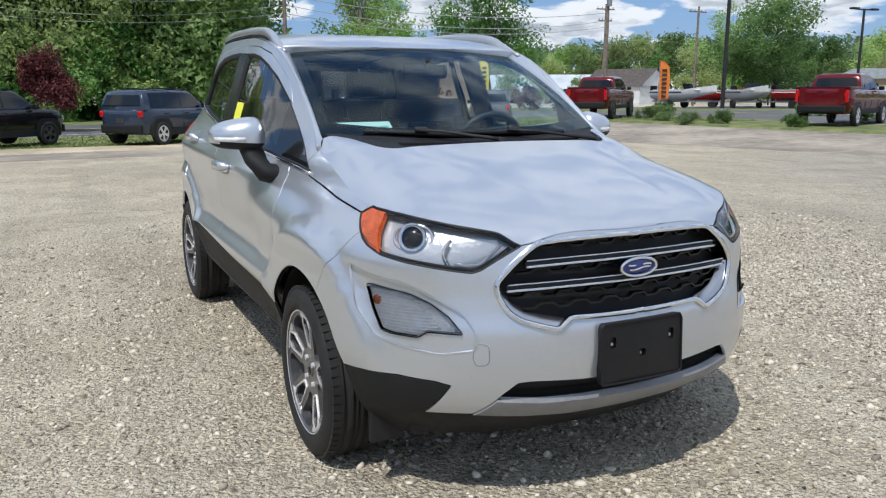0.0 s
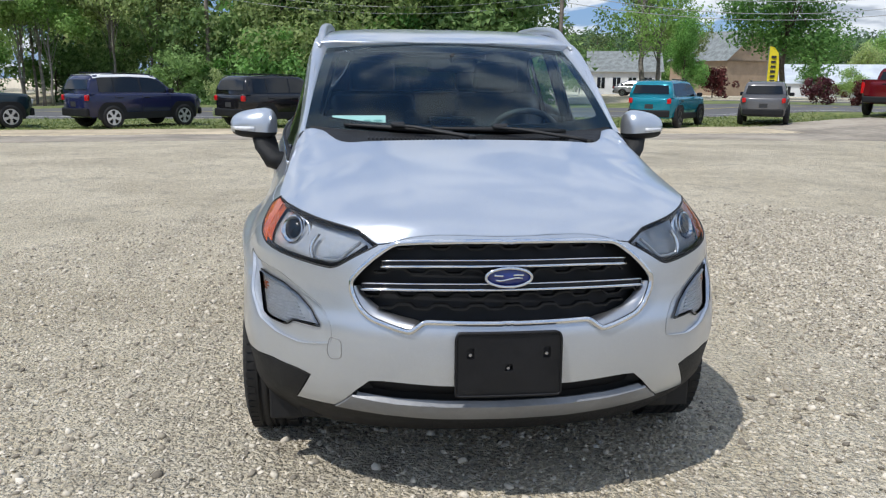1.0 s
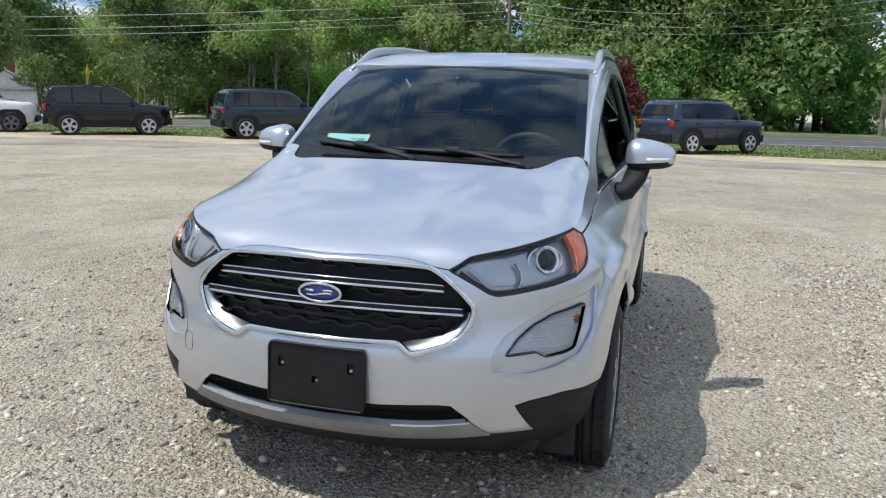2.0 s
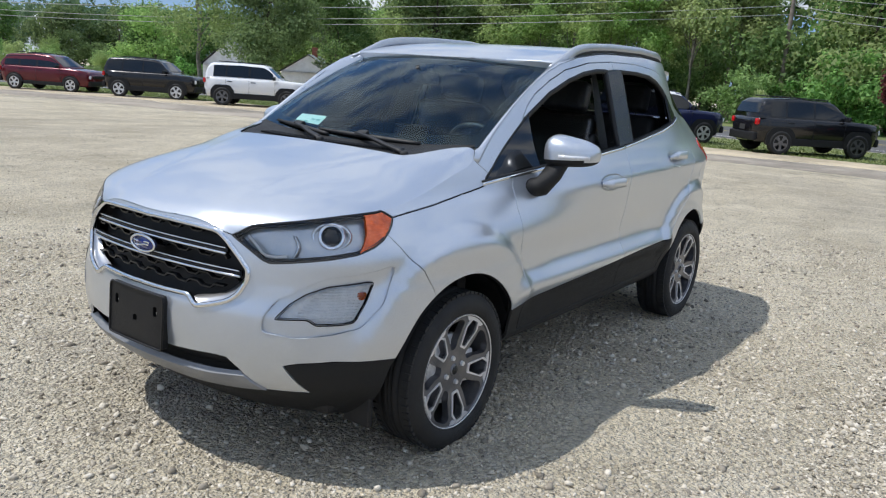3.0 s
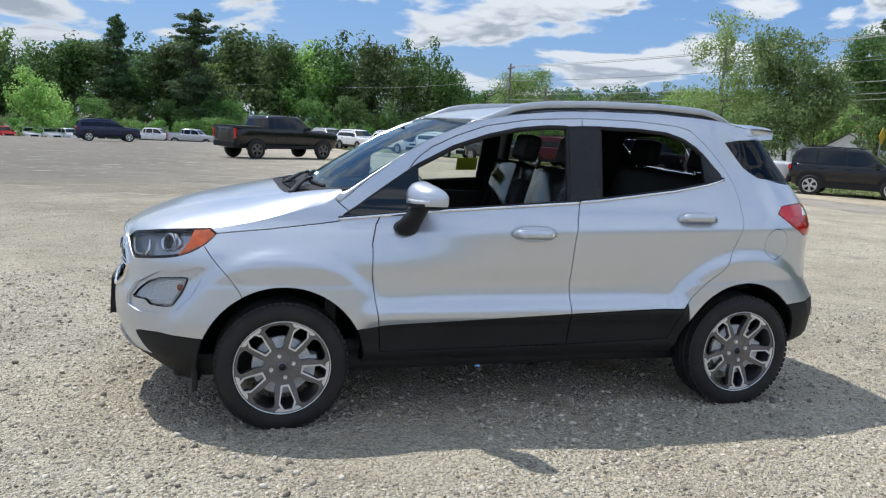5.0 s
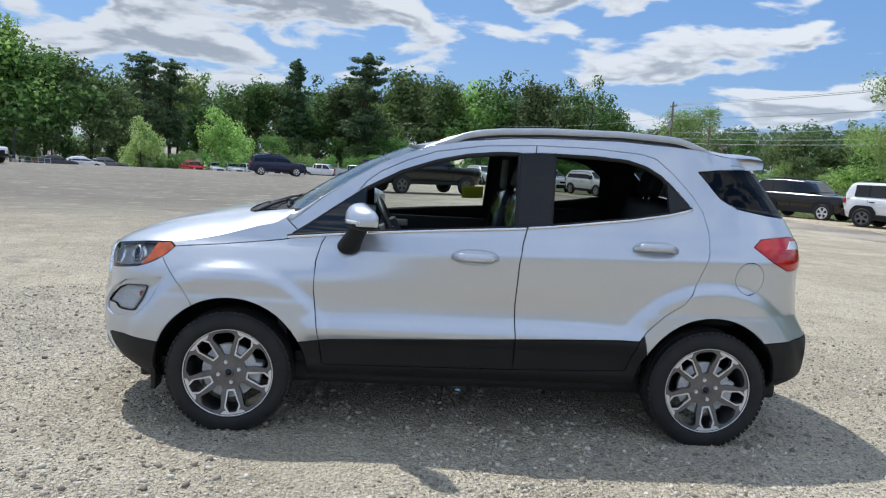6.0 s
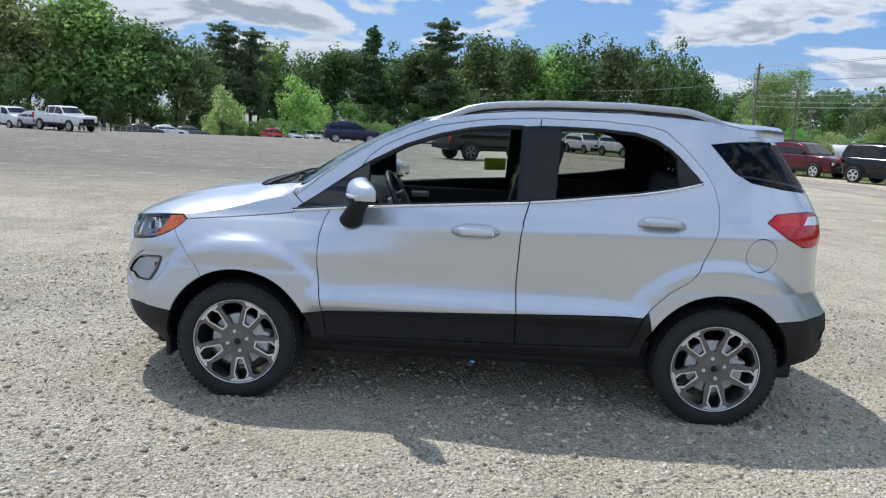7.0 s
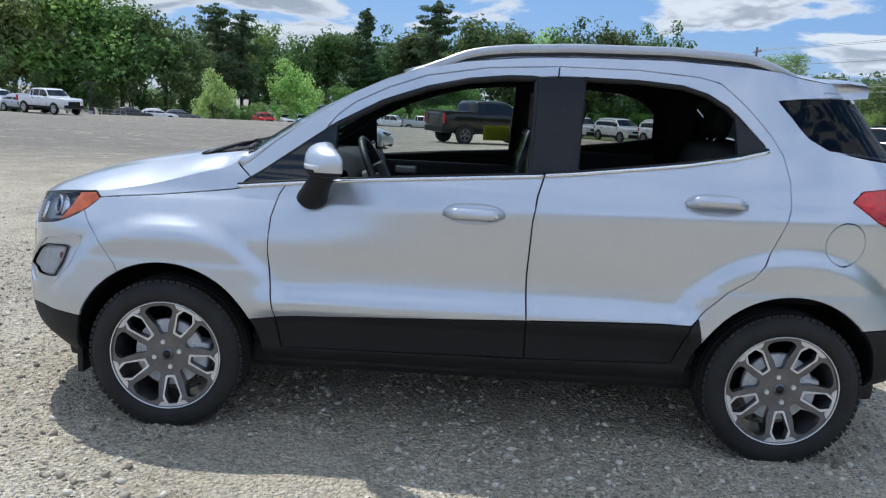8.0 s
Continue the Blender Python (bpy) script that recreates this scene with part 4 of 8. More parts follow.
part("skid_plate", piece_mesh("skid_plate", ["skid"], both=True, sink=-0.006, depth=0.03), M_SKID, front_bumper, "grey skid plate")
part("intake", piece_mesh("intake", ["intake"], both=True, sink=0.05, gap=-0.004, depth=-0.045), M_BLACK, front_bumper, "dark lower air intake")
rear_bumper = part("rear_bumper", piece_mesh("rear_bumper", ["rear_low"], both=True, sink=-0.002), M_CLAD, car, "black plastic rear bumper")
part("tailgate", piece_mesh("tailgate", ["tailgate"], both=True), M_SILVER, car)
part("rear_screen", piece_mesh("rear_screen", ["rear_glass"], both=True, depth=0.0), M_TINT, car, "dark tinted rear screen")
for side in (1, -1):
    loop = rounded([(sx(-1.83, 0.47) + a, z) for a, z in ((0, 0.445), (0.13, 0.455), (0.13, 0.515), (0.02, 0.50))], 0.01, 3)
    p, t = cut_sheet([(loop, True)], [])
    t = t[inside(loop, p[t].mean(axis=1))]
    q = [skin_point(s, z, 0.011, side) for s, z in p]
    part("reflector", mesh_of("reflector", q, [tuple(int(i) for i in f) for f in t]), M_WHITE_LAMP, rear_bumper, "pale bumper reflector")

# added dark sheet behind the skin, so the panel gaps read as shade
keep = ~np.isin(PIECE, ["void", "arch_f", "arch_r", "f_win", "r_win", "q_win", "rear_glass", "grille", "intake", "headlight", "amber", "fog", "fog_pocket"])
_t2 = SKIN_T[keep]
_used, _inv = np.unique(_t2, return_inverse=True)
_p = SKIN_P[_used]
_v = body(_p[:, 0], _p[:, 1]) - body_n(_p[:, 0], _p[:, 1]) * 0.0205
_f = [tuple(int(i) for i in t) for t in _inv.reshape(-1, 3)]
_v = [tuple(v) for v in _v]
_k = len(_v)
part("inner_body", mesh_of("inner_body", _v + [(x, -y, z) for x, y, z in _v], _f + [tuple(i + _k for i in t[::-1]) for t in _f]), M_BLACK, car, "dark inner body")


# bonnet
rear_line = pchip((0.0, 1.258), (0.30, 1.256), (0.41, 1.248), (0.47, 1.232), (0.515, 1.195), (0.55, 1.115), (0.59, 1.005), (0.625, 0.982), (0.662, 0.975))


def build_bonnet():
    rim = [tuple(body(np.array([s]), np.array([z]))[0][:2]) for s, z in SEAM]
    rear = [(float(rear_line(y)), y) for y in list(np.linspace(0.662, 0.44, 18)) + list(np.linspace(0.42, 0.0, 12))]
    half = rim + rear
    full = half + [(x, -y) for x, y in half[-2:0:-1]]
    full = [p for i, p in enumerate(full) if i == 0 or np.hypot(p[0] - full[i - 1][0], p[1] - full[i - 1][1]) > 1e-4]
    grid = [(x, y) for x in np.arange(1.0, 2.07, 0.020) for y in np.arange(-0.75, 0.76, 0.013)]
    grid = [g for g, i in zip(grid, inside(full, np.array(grid))) if i]
    p, t = cut_sheet([(full, True)], grid)
    t = t[inside(full, p[t].mean(axis=1))]
    seen = {(int(a), int(b)) for q in t for a, b in ((q[0], q[1]), (q[1], q[2]), (q[2], q[0]))}
    rimE = [(u, v) for u, v in seen if (v, u) not in seen]
    push = np.zeros_like(p)
    for u, v in rimE:
        d = p[v] - p[u]
        nn = np.array([-d[1], d[0]]) / (np.linalg.norm(d) + 1e-9)
        push[u] += nn
        push[v] += nn
    ln = np.linalg.norm(push, axis=1)
    push[ln > 0] /= ln[ln > 0, None]
    push[(p[:, 0] < 1.615) & (np.abs(p[:, 1]) > 0.60)] = 0
    p = p + push * 0.0022
    z = bonnet(p[:, 0], p[:, 1])
    n = bonnet_n(p[:, 0], p[:, 1])
    verts = [(a, b, c) for (a, b), c in zip(p, z)]
    norms = [tuple(q) for q in n]
    faces = [tuple(int(i) for i in q) for q in t]
    for u, v in rimE:
        b = len(verts)
        o = -(push[u] + push[v]) / 2
        for q, deep in ((u, 0), (v, 0), (v, 0.003), (u, 0.003)):
            verts.append((p[q, 0], p[q, 1], z[q] - deep))
            norms.append((o[0], o[1], 0.3))
        faces.append((b, b + 3, b + 2, b + 1))
    return mesh_of("bonnet", verts, faces, norms)


bonnet_ob = part("bonnet", build_bonnet(), M_SILVER, car, "silver bonnet")
pair("bonnet_flank", ["bonnet_side"], M_SILVER, (bonnet_ob, bonnet_ob), hold_rim=True, depth=0.006)

# windscreen: a from the bottom to the top, t from the right to the left


def screen_at(a, t, out=0.0):
    lo = Vector((1.105 - 0.165 * t * t, 0.662 * t, 1.112 + 0.030 * t * t))
    hi = Vector((0.385 - 0.105 * t * t, 0.590 * t, 1.512 - 0.022 * t * t))
    p = lo.lerp(hi, a)
    nrm = Vector((0.50, 0.10 * t, 0.86)).normalized()
    return p + nrm * (0.030 * 4 * a * (1 - a) * (1 - 0.35 * t * t) + out)


def grid_patch(f, na, nt, a0=0.0, a1=1.0, t0=-1.0, t1=1.0):
    return loft([[f(a0 + (a1 - a0) * i / na, t0 + (t1 - t0) * j / nt) for j in range(nt + 1)] for i in range(na + 1)])


windscreen = part("windscreen", mesh_of("windscreen", *grid_patch(screen_at, 20, 32)), M_SCREEN, car, "clear sloping windscreen")
hole = rounded([(-0.93, 0.13), (-0.6, 0.105), (0.0, 0.10), (0.6, 0.105), (0.93, 0.13), (0.925, 0.955), (0.3, 0.965), (-0.3, 0.965), (-0.925, 0.955)], 0.05, 4)
_o = resample([(-1, 0), (1, 0), (1, 1), (-1, 1)], 0.06)
_p, _t = cut_sheet([(_o, True), (resample(hole, 0.06), True)], [])
_t = _t[~inside(hole, _p[_t].mean(axis=1))]
part("screen_border", mesh_of("screen_border", [screen_at(a, t, -0.002) for t, a in _p], [tuple(int(i) for i in f) for f in _t]), M_GLOSS, windscreen, "black printed screen border")


# screen pillars join the screen to the skin
def build_pillar(side):
    rows = []
    ups = resample([UPPER[i] for i in range(7)], 0.03, False)
    for i, (s, z) in enumerate(ups):
        e = skin_point(s, z, 0, 1)
        w = screen_at(max(0.0, min(1.0, i / (len(ups) - 1) * 1.0)), 1.0, 0.004)
        n = body_n(np.array([s]), np.array([z]))[0]
        m = (e + w) / 2 + Vector((0.25, n[1] * 0.5, 0.62)) * 0.012
        q = [w - Vector((0.02, 0.015, 0.02)), w, w.lerp(m, 0.55) + Vector((0, 0, 0.002)), m, m.lerp(e, 0.55) + Vector((0, 0.002, 0.0015)), e, e - Vector(n) * 0.01]
        rows.append([Vector((v.x, v.y * side, v.z)) for v in q])
    # foot of the pillar, down to the bonnet's rear corner
    e = skin_point(*SEAM[-1], 0, 1)
    w = Vector((0.974, 0.664, float(bonnet(np.array(0.974), np.array(0.664))) + 0.001))
    m = (e + w) / 2 + Vector((0.003, 0.004, 0.006))
    q = [w - Vector((0.02, 0.015, 0.02)), w, w.lerp(m, 0.55), m, m.lerp(e, 0.55), e, e - Vector((0, 0.01, 0))]
    rows.insert(0, [Vector((v.x, v.y * side, v.z)) for v in q])
    v, f = loft(rows)
    return mesh_of("screen_pillar", v, f if side > 0 else [t[::-1] for t in f])


for side in (1, -1):
    part("screen_pillar", build_pillar(side), M_SILVER, car)

# roof
roof_mid = soft_curve(pchip((-1.7, 1.535), (-1.5, 1.562), (-1.3, 1.588), (-1.06, 1.609), (-0.75, 1.624), (-0.3, 1.616), (0.0, 1.590), (0.15, 1.566), (0.30, 1.533), (0.40, 1.506), (0.5, 1.47)), -1.7, 0.5, 0.02)
_ex = [p[0] for p in ROOF_EDGE][::-1]
roof_z = lambda x: float(np.interp(x, _ex, [p[1] for p in ROOF_EDGE][::-1]))


def roof_at(a, t, out=0.0):
    x = (0.385 - 0.105 * t * t) * (1 - a) + (-1.44) * a
    ze = roof_z(x)
    ye = float(body(np.array([sx(x, ze)]), np.array([ze]))[0][1])
    zm = float(roof_mid(x))
    if a < 0.12:
        zm = min(zm, 1.512 + (0.385 - x) * 0.42)
    z = ze + (zm - ze) * (1 - 0.32 * t * t - 0.68 * t ** 8)
    return Vector((x, ye * t, z + out))


roof = part("roof", mesh_of("roof", *grid_patch(roof_at, 40, 28)), M_SILVER, car, "silver roof panel")
part("headliner", mesh_of("headliner", *grid_patch(lambda a, t: roof_at(a, t * 0.93, -0.035), 16, 10)), M_HEADLINER, car, "pale grey headliner")

# roof spoiler over the rear screen
rows = []
for t in np.linspace(-1, 1, 25):
    e = roof_at(1.0, t * 0.985)
    back = 0.205 * (1 - 0.16 * t * t)
    ring = [e + Vector((0.01, 0, -0.002)), e + Vector((-back * 0.5, 0, 0.001)), e + Vector((-back * 0.95, 0, -0.006)), e + Vector((-back, 0, -0.020)),
            e + Vector((-back * 0.985, 0, -0.058)), e + Vector((-back * 0.5, 0, -0.066)), e + Vector((0.01, 0, -0.066))]
    rows.append(ring)
v, f = loft(rows)
f.append(tuple(range(7)))
f.append(tuple(24 * 7 + i for i in range(6, -1, -1)))
part("spoiler", mesh_of("spoiler", v, f), M_SILVER, car, "silver roof spoiler")

# roof rails
for side in (1, -1):
    xs = np.linspace(0.335, -1.36, 44)
    pts = []
    for x in xs:
        t = (0.335 - x) / 1.695
        lift = 0.043 * ramp(min(t / 0.22, (1 - t) / 0.22, 1.0)) - 0.004
        ze = roof_z(x)
        ye = float(body(np.array([sx(x, ze)]), np.array([ze]))[0][1])
        pts.append(Vector((x, (ye - 0.030) * side, ze + 0.004 + float(lift))))
    ring = [(-0.019, -0.030), (0.019, -0.030), (0.016, 0.004), (0.008, 0.012), (-0.008, 0.012), (-0.016, 0.004)]
    v, f = sweep(pts, ring, scale=lambda t: 0.45 + 0.55 * float(ramp(min(t / 0.08, (1 - t) / 0.1, 1.0))))
    rail = part("roof_rail", mesh_of("roof_rail", v, f), M_RAIL, car, "satin silver roof rail")
    v, f = sweep([Vector((p.x, (abs(p.y) + 0.012) * side, p.z - 0.030)) for p in pts], [(-0.008, -0.006), (0.008, -0.006), (0.008, 0.006), (-0.008, 0.006)])
    part("rail_seal", mesh_of("rail_seal", v, f, smooth=False), M_BLACK, rail, "black rubber strip")

# strip where the roof meets the screen, and an added black tube that shades the bonnet gap
rows = []
for t in np.linspace(-1, 1, 33):
    w, r0, r1 = screen_at(1.0, t, 0.004), roof_at(0.0, t), roof_at(0.02, t)
    m = (w + r0) / 2 + Vector((0.006, 0, 0.005))
    rows.append([w - Vector((0, 0, 0.012)), w, m, r0 + Vector((0.0, 0, 0.0005)), r1])
v, f = loft(rows)
part("roof_header", mesh_of("roof_header", v, [q[::-1] for q in f]), M_SILVER, roof)
for side in (1, -1):
    v, f = sweep([skin_point(s, z - 0.006, -0.014, side) for s, z in SEAM if s < sx(1.62, 0.96)], circle(0.006, 6))
    part("bonnet_seal", mesh_of("bonnet_seal", v, f), M_BLACK, car, "black rubber seal under the bonnet edge")

def box_mesh(c, s, bevel):
    bm = box_bm(c, s, bevel)
    bmesh.ops.recalc_face_normals(bm, faces=bm.faces)
    me = bpy.data.meshes.new("box")
    bm.to_mesh(me)
    bm.free()
    return me


# cowl and wipers
rows = []
for y in np.linspace(-0.640, 0.640, 57):
    x = float(rear_line(abs(y)))
    w = screen_at(0.02, y / 0.662, 0.003)
    edge = float(bonnet(np.array(x), np.array(y)))
    end = ramp((abs(y) - 0.44) / 0.10)
    near, far = Vector((x + 0.014, y, edge - 0.020)), Vector((w.x, y, w.z))
    rows.append([near, near.lerp(far, 0.10) + Vector((0, 0, 0.012 - 0.004 * end)), near.lerp(far, 0.5) + Vector((0, 0, -0.006 + 0.012 * end)), near.lerp(far, 0.9) + Vector((0, 0, -0.004)), far])
cowl = part("cowl", mesh_of("cowl", *loft(rows)), M_CLAD, car, "black plastic cowl")
for y in np.arange(-0.40, 0.41, 0.016):
    x = float(rear_line(abs(y)))
    w = screen_at(0.02, y / 0.662, 0.003)
    part("vent_rib", box_mesh((0, 0, 0), (0.075, 0.005, 0.008), 0.0015), M_BLACK, cowl, m=pose((x + w.x) / 2, y, (float(bonnet(np.array(x), np.array(y))) + w.z) / 2 - 0.008))
for y0, y1, a0, a1, root, rise in ((0.425, -0.14, 0.015, 0.060, Vector((1.205, 0.480, 1.108)), 0.006), (-0.06, -0.50, 0.030, 0.050, Vector((1.200, 0.005, 1.120)), 0.005)):
    pts = [screen_at(a0 + (a1 - a0) * k / 16 + 0.010 * math.sin(math.pi * k / 16), (y0 + (y1 - y0) * k / 16) / 0.662, 0.009) for k in range(17)]
    v, f = sweep(pts, [(-0.010, -0.011), (0.010, -0.011), (0.006, 0.009), (-0.006, 0.009)], scale=lambda t: 0.55 + 0.45 * math.sin(math.pi * min(1, 0.12 + t)))
    wiper = part("wiper", mesh_of("wiper", v, f), M_BLACK, car, "black wiper")
    mid = pts[9] + Vector((0.010, 0, 0.010))
    v, f = sweep([root, root.lerp(mid, 0.12) + Vector((0, 0, rise)), root.lerp(mid, 0.35) + Vector((0.006, 0, rise)), root.lerp(mid, 0.7) + Vector((0.004, 0, 0.008)), mid], [(-0.016, -0.007), (0.016, -0.007), (0.011, 0.008), (-0.011, 0.008)], scale=lambda t: 1.05 - 0.45 * t)
    part("wiper_arm", mesh_of("wiper_arm", v, f), M_BLACK, wiper)
    part("pivot_cap", mesh_of("pivot_cap", *revolve([(0.0005, 0.012), (0.012, 0.011), (0.017, 0.006), (0.019, -0.020)], 18)), M_CLAD, wiper, "black pivot cap", m=Matrix.Translation(root) @ Vector((0.25, 0, 1)).to_track_quat("Y", "X").to_matrix().to_4x4())
    clip = pts[8] + Vector((0.004, 0, 0.012))
    part("wiper_clip", box_mesh((0, 0, 0), (0.026, 0.055, 0.020), 0.006), M_BLACK, wiper, m=Matrix.Translation(clip) @ pose(0, 0, 0, 0, 25, -4))


# headlights
for side in (1, -1):
    hl = part("headlight", piece_mesh("headlight", ["headlight"], gap=0.0015, depth=0.0, flip=side < 0, sink=0.001), M_LENS, car, "clear swept headlight")
    part("lamp_bowl", piece_mesh("lamp_bowl", ["headlight", "amber"], gap=-0.002, depth=-0.012, sink=0.034, flip=side < 0), M_LAMPD, hl, "grey reflector bowl")
    part("indicator", piece_mesh("indicator", ["amber"], gap=0.005, depth=0.02, sink=0.002, flip=side < 0), M_AMBER, hl, "amber side indicator")
    # dark rim round the lens
    loop = LOOPS["headlight"]
    v, f = sweep(skin_line(loop, -0.004, side, 0.015, True), [(-0.0035, -0.004), (0.0035, -0.004), (0.0035, 0.004), (-0.0035, 0.004)], closed=True)
    part("lamp_seal", mesh_of("lamp_seal", v, f), M_BLACK, hl, "black lamp seal")
    low = on_side((1.640, 0.866), (1.684, 0.844), (1.747, 0.821), (1.821, 0.806)) + on_nose((0.575, 0.787), (0.530, 0.782), (0.505, 0.791), (0.455, 0.822), (0.42, 0.848))
    v, f = sweep([p - Vector((0, 0, -0.007)) for p in skin_line(low, -0.010, side, 0.015)], [(-0.007, -0.003), (0.007, -0.003), (0.007, 0.003), (-0.007, 0.003)], up=(0.3, 0.9 * side, 0.1))
    part("lamp_border", mesh_of("lamp_border", v, f), M_BLACK, hl, "black lower lamp border")
    # projector
    c = skin_point(sy(0.664, 0.884), 0.884, -0.017, side)
    d = Vector((0.74, 0.66 * side, 0.26)).normalized()
    bm = bmesh.new()
    q = d.to_track_quat("Y", "Z").to_matrix().to_4x4()
    ring = revolve([(0.043, -0.03), (0.046, -0.008), (0.045, 0.001), (0.041, 0.003), (0.038, -0.002), (0.036, 0.000), (0.033, -0.003), (0.031, -0.017)], 32)
    part("projector_ring", mesh_of("projector_ring", *ring), M_CHROME, hl, "chrome projector ring", m=Matrix.Translation(c) @ q)
    ball = revolve([(0.0005, 0.004), (0.012, 0.003), (0.022, 0.0005), (0.029, -0.005), (0.032, -0.012)], 28)
    part("projector", mesh_of("projector", *ball), M_GLOSS, hl, "dark projector lens", m=Matrix.Translation(c) @ q)
    # bezel round the projector, divider and light guide
    rows = []
    for rr, deep in ((0.050, -0.004), (0.055, 0.004), (0.060, 0.003), (0.064, -0.010)):
        rows.append([c + q.to_3x3() @ Vector((rr * 1.10 * math.cos(a), deep - 0.014, rr * 0.76 * math.sin(a))) for a in np.linspace(0, 2 * math.pi, 28, endpoint=False)])
    part("projector_bezel", mesh_of("projector_bezel", *loft(rows, True)), M_LAMP, hl, "bright oval projector bezel")
    a, e2 = (sy(0.590, 0.806), 0.806), (sy(0.572, 0.880), 0.880)
    rows = []
    for k in range(9):
        t = k / 8
        s1, z1 = a[0] + (e2[0] - a[0]) * t + 0.014 * math.sin(math.pi * t), a[1] + (e2[1] - a[1]) * t
        rows.append([skin_point(s1 - 0.005, z1, -0.018, side), skin_point(s1, z1, -0.009, side), skin_point(s1 + 0.004, z1, -0.009, side), skin_point(s1 + 0.010, z1, -0.018, side)])
    part("lamp_divider", mesh_of("lamp_divider", *loft(rows)), M_LAMP, hl, "bright divider between the chambers")
    guide = [(sy(y, z), z) for y, z in ((0.440, 0.866), (0.47, 0.842), (0.500, 0.814), (0.515, 0.806), (0.545, 0.805), (0.575, 0.809))]
    v, f = sweep(skin_line(guide, -0.009, side, 0.012), circle(0.0050, 8))
    part("light_guide", mesh_of("light_guide", v, f), M_WHITE_LAMP, hl, "white light guide")

# fog lamps in their pockets
for side in (1, -1):
    pocket = part("fog_bezel", piece_mesh("fog_bezel", ["fog_pocket"], sink=0.012, depth=-0.013, gap=-0.006, flip=side < 0), M_SILVER, front_bumper, "recessed silver fog lamp bezel")
    fog = part("fog_lamp", piece_mesh("fog_lamp", ["fog"], sink=0.006, depth=0.006, gap=0.0015, flip=side < 0), M_LENS, front_bumper, "clear fog and turn lamp")
    part("lamp_bowl", piece_mesh("lamp_bowl", ["fog"], sink=0.015, depth=0.0, gap=-0.010, flip=side < 0), M_FOGBOWL, fog, "bright ribbed reflector bowl")
    v, f = sweep(skin_line(LOOPS["fog"], -0.007, side, 0.015, True), [(-0.0014, -0.0016), (0.0014, -0.0016), (0.0014, 0.0016), (-0.0014, 0.0016)], closed=True)
    part("lamp_seal", mesh_of("lamp_seal", v, f), M_BLACK, fog, "black lamp seal")
    for z in np.arange(0.598, 0.715, 0.0095):
        s_in = float(np.interp(z, (0.59, 0.65, 0.72), (sy(0.60, 0.60), sy(0.635, 0.66), sy(0.69, 0.70))))
        s_out = float(np.interp(z, (0.585, 0.655, 0.724), (sx(1.775, 0.59), sx(1.735, 0.655), sx(1.705, 0.72))))
        if s_out - s_in > 0.03:
            v, f = sweep(skin_line([(s_in + 0.008, z), (s_out - 0.008, z)], -0.0125, side, 0.02), circle(0.0020, 5))
            part("lens_rib", mesh_of("lens_rib", v, f), M_FOGBOWL, fog)
    c = skin_point(sx(1.735, 0.68), 0.68, -0.022, side)
    part("lamp_bulb", mesh_of("lamp_bulb", *revolve([(0.0005, 0.016), (0.012, 0.013), (0.020, 0.003), (0.024, -0.008)], 18)), M_AMBER, fog, "amber turn lamp bulb", m=Matrix.Translation(c) @ Vector((0.6, 0.75 * side, 0.1)).to_track_quat("Y", "Z").to_matrix().to_4x4())
v, f = sweep(skin_line(rounded(FLAP_TOW, 0.014, 4), 0.0, -1, 0.012, True), [(-0.0012, -0.001), (0.0012, -0.001), (0.0012, 0.0012), (-0.0012, 0.0012)], closed=True)
part("tow_cover_edge", mesh_of("tow_cover_edge", v, f), M_SKID, front_bumper, "thin tow cover outline")

# grille
grille = part("grille", piece_mesh("grille", ["grille"], both=True, sink=0.055, gap=-0.012, depth=-0.03), M_BLACK, car, "black honeycomb grille in a chrome frame")


def across(y0, z, out, bend=0.0, n=30):
    """A line from right to left across the nose."""
    half = [skin_point(sy(y, z - bend * (y / y0) ** 4), z - bend * (y / y0) ** 4, out) for y in np.linspace(0, y0, n)]
    return mirror_line(half)


frame_half = skin_line(rounded(GRILLE, 0.02, 4)[2:-2], 0.004, 1, 0.012)
_fl = [skin_point(0.0, 0.877, 0.004)] + [p for p in frame_half if p.y > 0.004] + [skin_point(0.0, 0.633, 0.004)]
_fl = [Vector((p.x, -p.y, p.z)) for p in _fl[-2:0:-1]] + _fl
v, f = sweep(_fl, [(-0.007, -0.012), (0.009, -0.012), (0.010, 0.003), (0.004, 0.008), (-0.006, 0.006)], closed=True, up=(1, 0, 0))
part("grille_frame", mesh_of("grille_frame", v, f), M_CHROME, grille, "chrome grille frame")
for side in (1, -1):
    outer = [(0.462, 0.735), (0.464, 0.712), (0.438, 0.664), (0.408, 0.641), (0.34, 0.619), (0.293, 0.609), (0.268, 0.626)]
    inner = [(0.452, 0.735), (0.440, 0.716), (0.412, 0.688), (0.382, 0.668), (0.33, 0.654), (0.283, 0.646), (0.262, 0.641)]
    rows = []
    for (y0, z0), (y1, z1) in zip(outer, inner):
        rows.append([skin_point(sy(y0 + (y1 - y0) * k, z0 + (z1 - z0) * k), z0 + (z1 - z0) * k, -0.002 - 0.026 * k * k, side) for k in (0.0, 0.35, 0.7, 1.0)])
    part("frame_lip", mesh_of("frame_lip", *loft(rows)), M_SATIN, grille, "wide satin lip of the frame")
